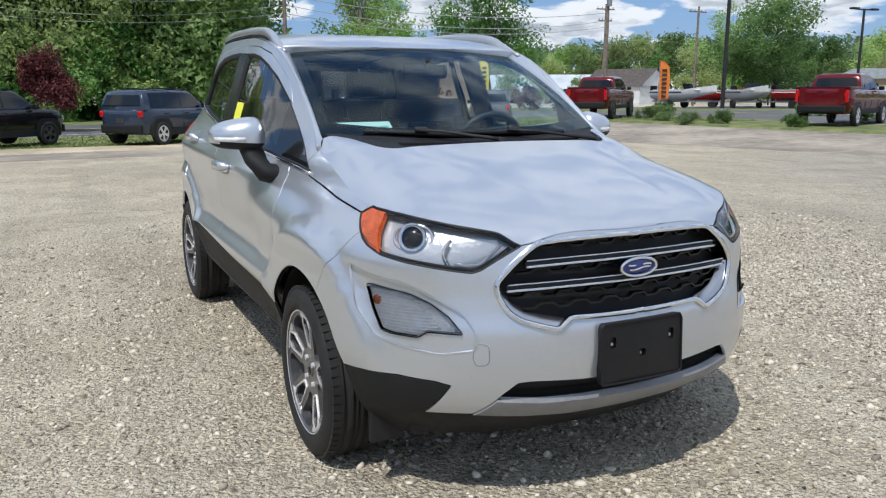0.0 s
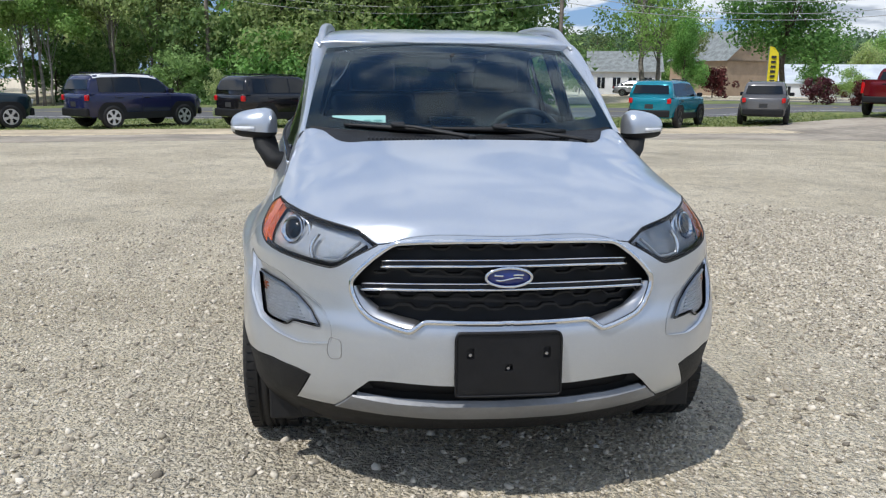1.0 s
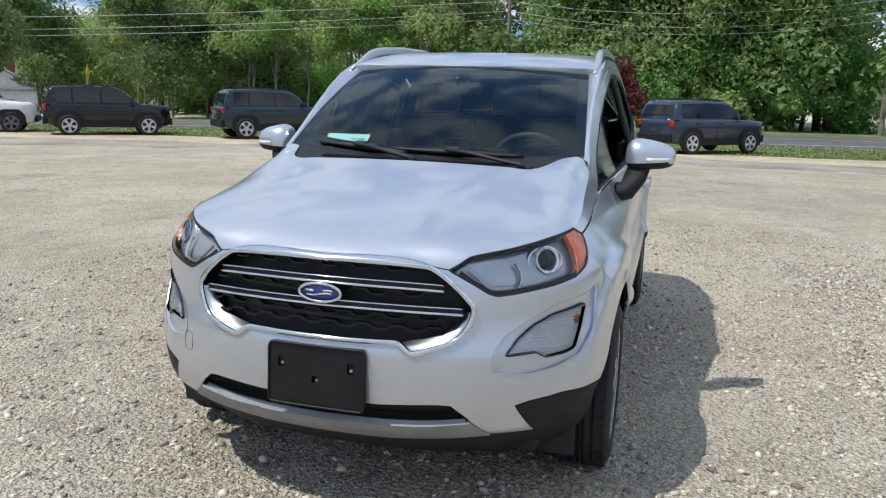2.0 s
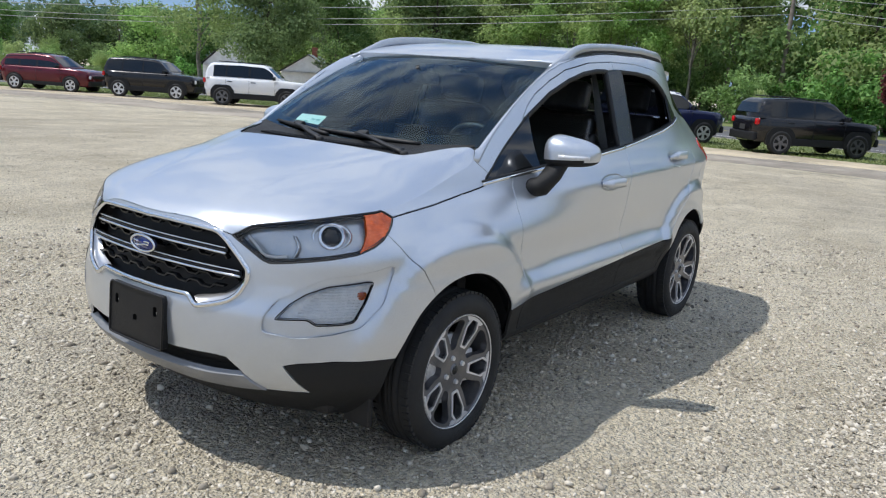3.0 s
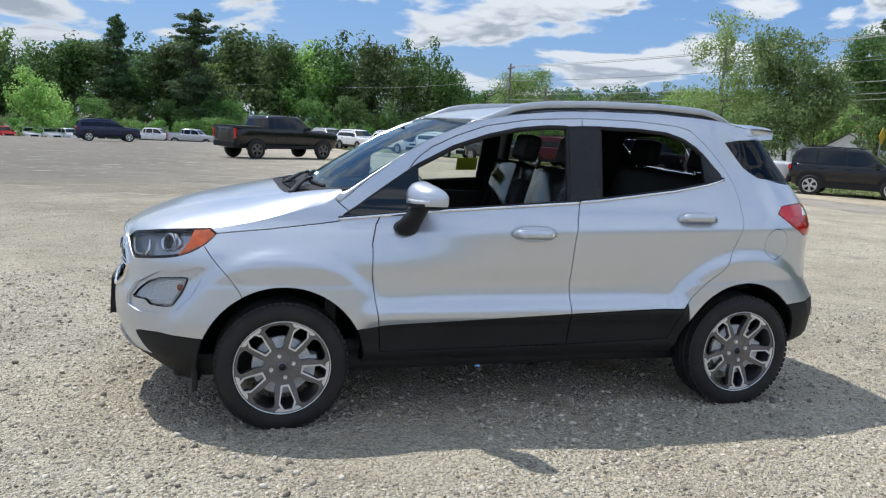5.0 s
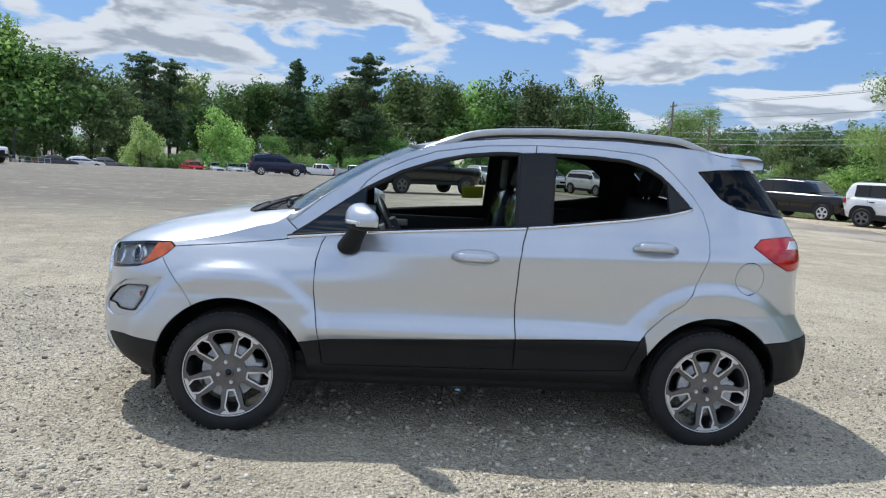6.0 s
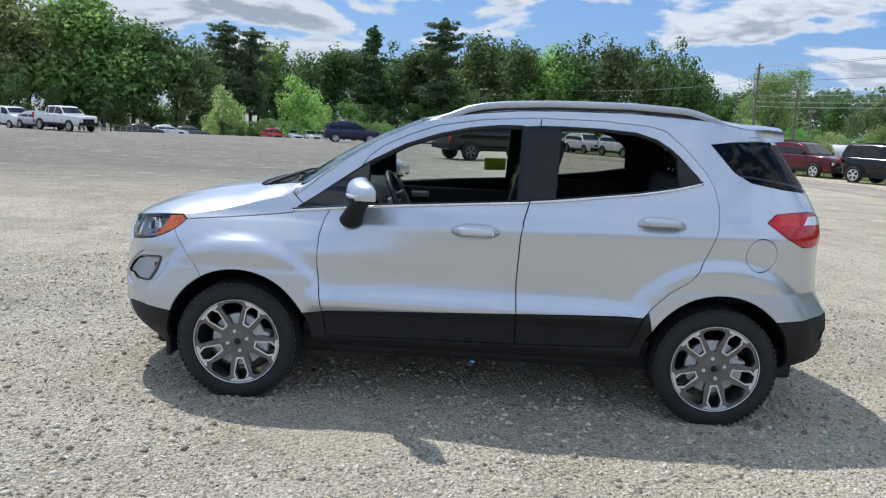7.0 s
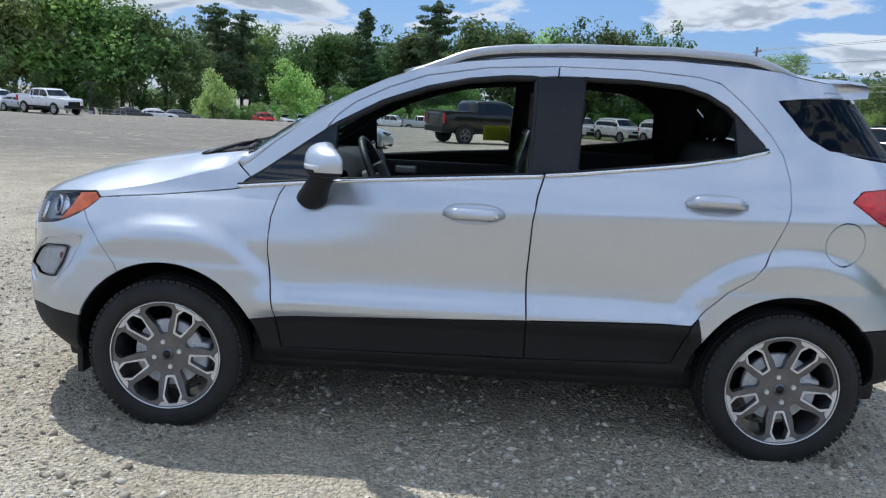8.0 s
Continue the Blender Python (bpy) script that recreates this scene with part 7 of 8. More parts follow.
for px, py, pc, hd in ((29.4, -109.8, "scarlet", 122), (26.6, -111.2, "white", 118), (24.2, -110.6, "white", 126), (21.6, -110.1, "white", 132), (18.8, -109.4, "white", 128), (9.5, -95.9, "white", 166), (5.0, -92.2, "silver", 160)):
    parked("pickup_truck", "pickup", pc, px, py, hd, {"white": "white pickup truck in a far row", "silver": "silver pickup truck in a far row", "scarlet": "red pickup truck in a far row"}[pc], "far row of pickup trucks", category="pickup truck")
parked("pickup_truck", "pickup", "white", 32.5, -57.2, 152, "white pickup truck beside a white van", G2, category="pickup truck")
parked("parked_car", "saloon", "silver", 35.6, -59.1, 152, "silver car between a van and a pickup", G2)
parked("delivery_van", "van", "white", 39.2, -60.8, 152, "white delivery van at the edge of the lot", G2, category="van")
parked("parked_car", "saloon", "charcoal", 38.1, -85.5, 205, "dark saloon car by the far fence", G2)
parked("parked_car", "saloon", "white", 35.9, -87.3, 205, "white saloon car by the far fence", G2)
parked("parked_car", "saloon", "grey", 33.8, -88.9, 205, "grey saloon car by the far fence", G2)
G3 = "pickup trucks on the display yard"
parked("pickup_truck", "pickup", "red", -27.4, 22.7, 128, "dark red pickup truck with a black bed cover", G3, rims="dark", category="pickup truck")
parked("pickup_truck", "pickup", "red", -16.9, 26.2, 112, "red pickup truck parked on ramps by the hedge", G3, rims="bright", category="pickup truck")
parked("parked_car", "saloon", "silver", -68.0, 25.5, 60, "silver car in front of the white house", "cars across the road")

# ---------------------------------------------------------------- trees
def leaf_material(name, dark, light, warm=0.25):
    mat = bpy.data.materials.new(name)
    mat.use_nodes = True
    n = Nodes(mat.node_tree)
    out = mat.node_tree.nodes["Material Output"]
    p = mat.node_tree.nodes["Principled BSDF"]
    isl = n.add("ShaderNodeNewGeometry").outputs["Random Per Island"]
    obj = n.add("ShaderNodeObjectInfo").outputs["Random"]
    c = n.mix(isl, col(*dark), col(*light))
    hsv = n.add("ShaderNodeHueSaturation", ins={"Hue": n.math("ADD", n.math("MULTIPLY", n.math("SUBTRACT", obj, 0.5), 0.045), 0.5), "Saturation": n.math("ADD", n.math("MULTIPLY", obj, 0.25), 0.86),
                                                "Value": n.math("ADD", n.math("MULTIPLY", n.math("FRACT", n.math("MULTIPLY", obj, 7.3)), 0.55), 0.74), "Color": c})
    n.link(hsv.outputs[0], p.inputs["Base Color"])
    p.inputs["Roughness"].default_value = 0.6
    p.inputs["Specular IOR Level"].default_value = 0.3
    tr = n.add("ShaderNodeBsdfTranslucent", ins={0: hsv.outputs[0]})
    mx = n.add("ShaderNodeMixShader", ins={0: warm, 1: p.outputs[0], 2: tr.outputs[0]})
    n.link(mx.outputs[0], out.inputs[0])
    return mat


# extra blue in these two greens stands in for distance haze
M_LEAF = leaf_material("green_leaves", (0.115, 0.225, 0.065), (0.300, 0.470, 0.155), 0.55)
M_LEAF2 = leaf_material("pale_green_leaves", (0.225, 0.335, 0.105), (0.450, 0.570, 0.220), 0.58)
M_NEEDLE = leaf_material("pine_needles", (0.065, 0.115, 0.055), (0.165, 0.240, 0.110), 0.4)
M_REDLEAF = leaf_material("dark_red_leaves", (0.055, 0.014, 0.016), (0.17, 0.045, 0.045), 0.35)
M_LEAFFAR = leaf_material("far_green_leaves", (0.060, 0.115, 0.035), (0.185, 0.290, 0.090), 0.42)
# muted green: the haze over the far hill is painted into the leaves
M_FARLEAF = leaf_material("hazy_far_leaves", (0.060, 0.105, 0.055), (0.140, 0.205, 0.110), 0.35)
M_BARK = material("tree_bark", (0.085, 0.068, 0.052), 0.9, vary=0.4, scale=5, bump=0.8, bump_scale=30)
M_BARKG = material("pale_grey_bark", (0.22, 0.20, 0.18), 0.9, vary=0.4, scale=5, bump=0.8, bump_scale=30)


def leaf_mesh(name, centres, radii, per, size, rng, flat=0.0, tilt=0.8):
    """Many small bent leaves in clumps."""
    k = len(centres)
    c = np.repeat(np.asarray(centres), per, axis=0)
    r = np.repeat(np.asarray(radii), per)
    n = len(c)
    d = rng.standard_normal((n, 3))
    d /= np.linalg.norm(d, axis=1, keepdims=True)
    d[:, 2] *= 1 - flat
    p = c + d * (r * (0.35 + 0.70 * rng.random(n) ** 0.6))[:, None]
    nor = d * 1.0 + rng.standard_normal((n, 3)) * 0.45
    nor[:, 2] += tilt * 0.35
    nor /= np.linalg.norm(nor, axis=1, keepdims=True)
    a = np.cross(nor, rng.standard_normal((n, 3)))
    a /= np.linalg.norm(a, axis=1, keepdims=True)
    b = np.cross(nor, a)
    s = size * (0.55 + 0.9 * rng.random(n))[:, None]
    v = np.stack([p - a * s * 0.9, p + a * s * 0.45 - b * s * 0.62, p + a * s * 0.75 + b * s * 0.62], 1).reshape(-1, 3)
    me = bpy.data.meshes.new(name)
    me.vertices.add(len(v))
    me.vertices.foreach_set("co", v.ravel())
    me.loops.add(n * 3)
    me.loops.foreach_set("vertex_index", np.arange(n * 3, dtype=np.int32))
    me.polygons.add(n)
    me.polygons.foreach_set("loop_start", np.arange(n, dtype=np.int32) * 3)
    me.update(calc_edges=True)
    return me


def limbs(name, trunk_h, r0, tips, rng, lean=0.3):
    """A tapered trunk with limbs that reach towards the tips."""
    verts, faces = [], []

    def add(path, r_a, r_b, k=7):
        base = len(verts)
        v, f = sweep(path, circle(1.0, k), up=(0.13, 0.9, 0.05), scale=lambda t: r_a + (r_b - r_a) * t)
        verts.extend(v)
        faces.extend([tuple(i + base for i in q) for q in f])
    bend = [Vector((lean * noise.noise((k * 0.7, r0 * 9, 1.0)), lean * noise.noise((k * 0.7, r0 * 9, 5.0)), trunk_h * k / 8)) for k in range(9)]
    bend[0] = Vector((0, 0, -0.3))
    add(bend, r0, r0 * 0.22, 9)
    for tip in tips:
        t = 0.25 + 0.6 * rng.random()
        i = int(t * 8)
        s = bend[i].lerp(bend[min(8, i + 1)], t * 8 - i)
        e = Vector(tip)
        m = s.lerp(e, 0.5) + Vector((0, 0, 0.12 * (e - s).length * (rng.random() - 0.3)))
        add([s, s.lerp(m, 0.5), m, m.lerp(e, 0.6), e], r0 * 0.32 * (1 - t * 0.5), r0 * 0.05, 5)
    return mesh_of(name, verts, faces)


def crown_points(rng, k, base, top, wide, lump=0.35, fill=0.4):
    """Clump centres spread over several uneven lobes."""
    lobes = [(0.0, 0.0, base + (top - base) * 0.62, wide * 0.62, (top - base) * 0.38)]
    for i in range(9):
        a = 2.4 * i + rng.random()
        u = 0.16 + 0.70 * ((i * 0.382 + rng.random() * 0.3) % 1.0)
        reach = wide * (0.72 if u < 0.6 else 0.42) * (0.6 + 0.5 * rng.random())
        r = wide * (0.34 + 0.22 * rng.random())
        lobes.append((reach * math.cos(a), reach * math.sin(a), base + (top - base) * u, r, r * (0.7 + 0.35 * rng.random())))
    wts = np.array([r * r for *_, r, _h in lobes])
    out = []
    while len(out) < k:
        cx, cy, cz, r, rh = lobes[rng.choice(len(lobes), p=wts / wts.sum())]
        d = rng.standard_normal(3)
        d /= np.linalg.norm(d)
        q = 0.55 + 0.5 * rng.random() ** 0.7
        p = (cx + d[0] * r * q, cy + d[1] * r * q, cz + d[2] * rh * q)
        if base * 0.6 < p[2] < top * 1.02:
            out.append(p)
    return out


def make_tree(name, label, h, wide, clumps, per, leaf, seed, mat, bark, base=0.22, trunk=None, clump_r=(0.070, 0.120)):
    rng = np.random.default_rng(seed)
    pts = crown_points(rng, clumps, h * base, h * 0.97, wide)
    rad = [h * (clump_r[0] + (clump_r[1] - clump_r[0]) * rng.random()) for _ in pts]
    t = thing(name, label, "tree")
    tips = [pts[i] for i in rng.choice(len(pts), min(len(pts), 16), replace=False)]
    part("trunk", limbs("trunk", h * 0.82, trunk or h * 0.017, tips, rng), bark, t)
    part("crown", leaf_mesh("crown", pts, rad, per, leaf, rng), mat, t)
    return t


def make_pine(name, label, h, wide, seed):
    """A pine with uneven tiers of flat boughs and a ragged top."""
    rng = np.random.default_rng(seed)
    pts, rad = [], []
    u = 0.22
    while u < 0.97:
        n_b = rng.integers(2, 6)
        lean = rng.random() * 2 * math.pi
        for b in range(n_b):
            a = lean + 2 * math.pi * (b + 0.9 * rng.random()) / n_b
            reach = wide * (1.10 - u) ** 0.55 * (0.35 + 0.85 * rng.random())
            lift = (rng.random() - 0.25) * 0.35
            for q in (0.3, 0.55, 0.8, 1.0):
                pts.append((reach * q * math.cos(a), reach * q * math.sin(a), h * u + reach * q * lift + 0.3 * rng.standard_normal()))
                rad.append((0.45 + 0.24 * reach * (1 - 0.45 * q)) * (0.8 + 0.5 * rng.random()))
        u += 0.022 + 0.055 * rng.random()
    pts += [(0.2 * rng.standard_normal(), 0.2 * rng.standard_normal(), h * v) for v in (0.95, 0.98, 1.0)]
    rad += [0.6, 0.5, 0.35]
    t = thing(name, label, "tree")
    part("trunk", limbs("trunk", h * 0.98, h * 0.014, [pts[i] for i in rng.choice(len(pts), 26, replace=False)], rng, 0.3), M_BARK, t)
    part("crown", leaf_mesh("crown", pts, rad, 46, 0.21, rng, flat=0.55, tilt=1.0), M_NEEDLE, t)
    return t


PROTO = {
    "far_round": make_tree("leafy_tree", "tall green leafy tree in the far wood", 14.0, 4.8, 95, 52, 0.27, 31, M_LEAFFAR, M_BARK, base=0.03),
    "far_tall": make_tree("leafy_tree", "tall slender green tree in the far wood", 16.0, 4.2, 95, 52, 0.27, 32, M_LEAFFAR, M_BARK, base=0.05),
    "far_broad": make_tree("leafy_tree", "broad green leafy tree in the far wood", 13.0, 5.6, 98, 52, 0.27, 33, M_LEAFFAR, M_BARK, base=0.03),
    "far_pale": make_tree("leafy_tree", "pale green leafy tree in the far wood", 13.0, 4.7, 95, 52, 0.27, 34, M_LEAF2, M_BARK, base=0.03),
    "round": make_tree("leafy_tree", "tall green leafy tree in the summer wood", 14.0, 4.6, 130, 118, 0.158, 11, M_LEAF, M_BARK, base=0.08),
    "tall": make_tree("leafy_tree", "tall slender green leafy tree in the wood", 16.0, 4.0, 130, 118, 0.158, 12, M_LEAF, M_BARK, base=0.08),
    "broad": make_tree("leafy_tree", "broad green leafy tree in the wood", 13.0, 5.4, 135, 118, 0.158, 13, M_LEAF, M_BARK, base=0.06),
    "pale": make_tree("leafy_tree", "pale green leafy tree in the wood", 13.0, 4.5, 125, 118, 0.155, 14, M_LEAF2, M_BARK, base=0.06),
    "open": make_tree("open_tree", "thin open-crowned tree with bare limbs showing", 14.0, 4.4, 75, 95, 0.14, 15, M_LEAF2, M_BARKG, base=0.28, clump_r=(0.05, 0.085)),
    "slim": make_tree("slim_tree", "slim pale green tree with a bare grey stem", 12.0, 2.3, 70, 110, 0.13, 35, M_LEAF2, M_BARKG, base=0.36, trunk=0.10, clump_r=(0.05, 0.09)),
    "yard": make_tree("shade_tree", "dense green roadside shade tree", 11.0, 3.6, 125, 170, 0.125, 16, M_LEAF, M_BARK, base=0.12),
    "bush": make_tree("bush", "rounded green bush at the wood's edge", 4.0, 2.0, 50, 110, 0.105, 17, M_LEAF2, M_BARK, base=0.05, clump_r=(0.11, 0.18)),
    "scrub": make_tree("bush", "low dark green undergrowth bush", 4.5, 2.9, 52, 100, 0.13, 18, M_LEAF, M_BARK, base=0.02, clump_r=(0.11, 0.19)),
    "low": make_tree("young_tree", "young green tree leafy down to the ground", 7.0, 3.0, 70, 90, 0.14, 24, M_LEAF, M_BARK, base=0.02, clump_r=(0.09, 0.15)),
    "pine": make_pine("pine_tree", "tall dark pine standing over the wood", 21.0, 4.4, 19),
    "pine2": make_pine("pine_tree", "dark narrow pine in the wood", 18.0, 3.2, 20),
    "red": make_tree("red_leaved_tree", "small tree with dark red leaves on the grass", 4.6, 1.5, 75, 110, 0.10, 21, M_REDLEAF, M_BARKG, base=0.32, trunk=0.07, clump_r=(0.09, 0.15)),
    "redbush": make_tree("red_leaved_bush", "rounded dark red bush beside the road", 2.4, 1.4, 34, 70, 0.10, 22, M_REDLEAF, M_BARK, base=0.05, clump_r=(0.12, 0.2)),
    "hedge": make_tree("clipped_bush", "clipped round green bush beside the yard", 1.1, 0.85, 45, 90, 0.050, 23, M_LEAFFAR, M_BARK, base=0.05, clump_r=(0.16, 0.26)),
}
HEIGHT = {"slim": 12.0, "far_round": 14.0, "far_tall": 16.0, "far_broad": 13.0, "far_pale": 13.0, "round": 14.0, "tall": 16.0, "broad": 13.0, "pale": 13.0, "open": 14.0, "yard": 11.0, "bush": 4.0, "scrub": 4.5, "low": 7.0, "pine": 21.0, "pine2": 18.0, "red": 4.6, "redbush": 2.4, "hedge": 1.1}
_first = set()


def plant(kind, x, y, h, turn=None, wide=1.0, group="", label=""):
    """A tree of that kind, h high."""
    k = h / HEIGHT[kind]
    turn = random.random() * 360 if turn is None else turn
    m = pose(x, y, float(lie(x, y)) - 0.02, 0, 0, turn)
    src = PROTO[kind]
    if kind not in _first:
        _first.add(kind)
        src.matrix_basis = m
        ob = src
    else:
        ob = copy_thing(src, m)
    ob.scale = (k * wide, k * wide, k)
    if group:
        ob["group"] = group
    if label:
        ob["label"] = label
    return ob


rnd = random.Random(3)
WOOD = "trees of the wood"


def along(line, step, kinds, hs, jitter=1.5, group=WOOD):
    """Trees strung along a line of places."""
    pts = [Vector((*p, 0)) for p in line]
    for a, b in zip(pts, pts[1:]):
        k = max(1, int((b - a).length / step))
        for i in range(k):
            p = a.lerp(b, i / k)
            plant(rnd.choice(kinds), p.x + rnd.uniform(-jitter, jitter), p.y + rnd.uniform(-jitter, jitter), rnd.uniform(*hs), rnd.uniform(0, 360), rnd.uniform(0.9, 1.15), group)


# the wood beyond the road
along([(-52, 11), (-51, 0), (-50, -10)], 3.3, ["round", "pale", "pale", "pale", "round", "tall"], (12.5, 17.0), 1.6)
along([(-51, -12), (-52, -24), (-55, -36), (-60, -46)], 3.0, ["pale", "slim", "pale", "slim"], (10.5, 14.0), 1.6)
along([(-60, 10), (-60, -6), (-59, -13)], 3.6, ["round", "tall", "broad", "pine2"], (17, 22), 2.0)
along([(-61, -18), (-64, -38), (-70, -50)], 4.2, ["pale", "far_pale", "slim"], (10.0, 13.0), 2.0)
along([(-47.5, 10), (-46.8, -4), (-46.5, -14)], 2.5, ["scrub", "bush", "scrub"], (2.4, 5.2), 1.0)
along([(-49.5, 11), (-48.8, -4), (-48.5, -15)], 3.0, ["scrub", "low", "scrub"], (5.0, 8.5), 1.0)
along([(-72, 6), (-72, -12)], 5.0, ["far_round", "far_broad"], (21, 25), 2.0)
along([(-74, -17), (-75, -34), (-83, -52)], 5.5, ["far_pale", "far_round"], (11.5, 14.5), 2.0)
along([(-46.5, -16), (-47.5, -26), (-50, -36), (-55, -44)], 1.7, ["slim"], (8.5, 12.0), 1.2)
along([(-52, -16), (-53, -26), (-56, -36), (-61, -44)], 3.4, ["low", "scrub"], (4.0, 7.0), 1.5)
# the wood that closes the lot to the south and south-west, taller and lower by turns
SKYLINE = pchip((-160, 8.0), (-151, 7.8), (-147, 7.6), (-144, 6.4), (-139, 5.2), (-136, 4.6), (-132, 3.8), (-127, 3.6), (-121, 3.6), (-118, 3.6), (-115, 3.3), (-110, 2.9), (-107, 2.6), (-105.9, 4.0), (-105, 5.3), (-102, 5.7), (-98.3, 6.0), (-94.9, 5.1),
                (-91.8, 6.0), (-88.9, 5.2), (-85.2, 4.7), (-81.5, 4.9), (-78.6, 4.4), (-77, 3.5), (-75.8, 4.3), (-72, 4.1), (-69.7, 3.6), (-68.4, 5.1), (-66, 5.6), (-64, 6.0), (-61.4, 6.7), (-50, 6.6))
HILL = pchip((90, 3.8), (115, 3.5), (130, 3.7), (137, 3.9), (143, 3.4), (148, 3.1), (156, 3.4), (162, 3.5), (168, 3.9), (175, 4.4))
FAR = ["far_round", "far_tall", "far_broad", "far_pale", "far_round"]


def ring(a0, a1, r0, r1, step, top, share, kinds=FAR, group=WOOD, low=0.86):
    """Trees on an arc about the car; their tops follow a skyline given in degrees."""
    a = a0
    while a < a1:
        r = r0 + (r1 - r0) * (a - a0) / (a1 - a0) + rnd.uniform(-3, 3)
        x, y = r * math.cos(radians(a)), r * math.sin(radians(a))
        h = (r * math.tan(radians(float(top(a)))) + 1.45 - float(lie(x, y))) * share * rnd.uniform(low, 1.04)
        plant(rnd.choice(kinds), x, y, h, rnd.uniform(0, 360), rnd.uniform(0.9, 1.15), group)
        a += math.degrees(step * rnd.uniform(0.7, 1.3) / r)


ring(-105.5, -69, 152, 156, 4.8, SKYLINE, 1.05, low=0.92)
ring(-106.5, -60, 145, 138, 4.2, SKYLINE, 0.48, ["far_round", "low", "far_broad"], low=0.5)
ring(-106.5, -68, 136, 131, 2.6, SKYLINE, 0.27, ["scrub", "low"], low=0.7)
ring(-70.0, -48, 118, 122, 4.6, SKYLINE, 1.08, low=0.93)
ring(-69.5, -50, 112, 115, 4.2, SKYLINE, 0.46, ["far_round", "low", "far_tall"], low=0.5)
ring(-124.0, -104.5, 176, 186, 6.5, SKYLINE, 1.0)
ring(-124.0, -105, 168, 176, 5.0, SKYLINE, 0.6, ["low", "far_pale", "far_broad"], low=0.6)
ring(-153, -122.0, 86, 122, 4.6, SKYLINE, 1.0, ["far_pale", "far_tall", "far_pale", "far_round"])
ring(-152, -121.0, 96, 134, 5.0, SKYLINE, 1.0)
ring(-150, -122.0, 81, 116, 4.0, SKYLINE, 0.5, ["scrub", "low", "bush"], low=0.5)
plant("bush", 32.2, -95.5, 6.4, 10, 0.78, WOOD, "pale olive bush in front of the wood")
plant("bush", 25.9, -113.0, 9.2, 80, 0.88, WOOD, "large round green bush in front of the wood")
plant("pine", 45.3, -138.5, 19.8, 40, 1.5, WOOD)
plant("pine", 41.6, -142.0, 19.2, 200, 1.3, WOOD)
plant("pine", 6.5, -145.2, 22.8, 160, 1.4, WOOD)
plant("pine2", 19.6, -146.1, 21.0, 160, 1.1, WOOD)
# trees between the houses and the road, south-west
plant("yard", -37.2, -43.7, 10.3, 0, 0.98, "roadside trees")
plant("yard", -45.8, -34.8, 10.7, 20, 1.12, "roadside trees")
plant("yard", -52.4, -51.4, 12.1, 70, 1.0, "roadside trees")
plant("pine2", -57.0, -56.0, 15.0, 110, 1.0, "roadside trees")
plant("open", -36.0, -50.3, 12.4, 50, 0.95, "roadside trees", "tall thin tree with reddish bare twigs showing")
plant("pale", -56.0, -46.5, 9.0, 50, 1.0, "roadside trees")
along([(-34, -98), (-48, -104), (-66, -110), (-80, -104)], 6.0, ["pale", "low", "bush", "round"], (4.5, 6.5), 2.5)
along([(-31, -84), (-44, -88), (-60, -90)], 4.5, ["bush", "scrub", "low"], (2.2, 4.2), 1.0)
plant("round", -48.6, -127.5, 15.6, 130, 1.1, WOOD, "broad round-crowned tree over the far road")
# trees to the north-west, beyond the road
plant("open", -62.0, 23.5, 14.5, 0, 1.05, "roadside trees")
plant("open", -66.0, 26.5, 13.0, 90, 1.0, "roadside trees")
plant("yard", -58.0, 25.5, 6.4, 60, 0.8, "roadside trees")
plant("round", -60.0, 35.0, 13.5, 20, 1.15, "roadside trees", "wide green tree over the roadside flag")
plant("yard", -60.0, 12.5, 8.0, 20, 0.85, "roadside trees")
plant("open", -49.5, 54.5, 9.4, 0, 0.85, "roadside trees", "multi-stemmed birch on the display yard")
plant("broad", -43.6, 53.0, 9.5, 100, 1.3, "roadside trees", "spreading green tree on the display yard")
plant("red", -33.0, -1.5, 3.45, 30, 0.95)
plant("bush", -30.5, -6.2, 1.9, 0, 0.8, "", "small green shrub on the roadside grass")
plant("redbush", -66.0, 31.8, 3.0, 0, 1.0, "dark red bushes")
plant("redbush", -40.5, 26.6, 1.8, 60, 1.0, "dark red bushes")
plant("redbush", -38.0, 27.8, 1.6, 160, 1.0, "dark red bushes")
# far wooded hill to the north-west
ring(100, 172, 150, 190, 6.5, HILL, 0.8, group="trees on the far hill", low=0.8)
ring(100, 172, 178, 215, 7.0, HILL, 1.0, group="trees on the far hill", low=0.9)
ring(138, 170, 128, 136, 6.0, HILL, 0.55, ["far_pale", "low", "far_broad"], group="trees on the far hill", low=0.6)
# clipped bushes along the yard
HEDGES = ((-20.3, 21.4, 0.55), (-19.6, 22.6, 0.58), (-15.9, 22.4, 0.52), (-25.5, 23.9, 0.6), (-23.9, 33.0, 0.8), (-22.8, 22.4, 0.45), (-27.8, 27.0, 0.6), (-18.2, 29.5, 0.6), (-30.5, 29.5, 0.7))
for bx, by, bh in HEDGES:
    plant("hedge", bx, by, bh, rnd.uniform(0, 360), rnd.uniform(1.0, 1.2), "clipped bushes along the yard")

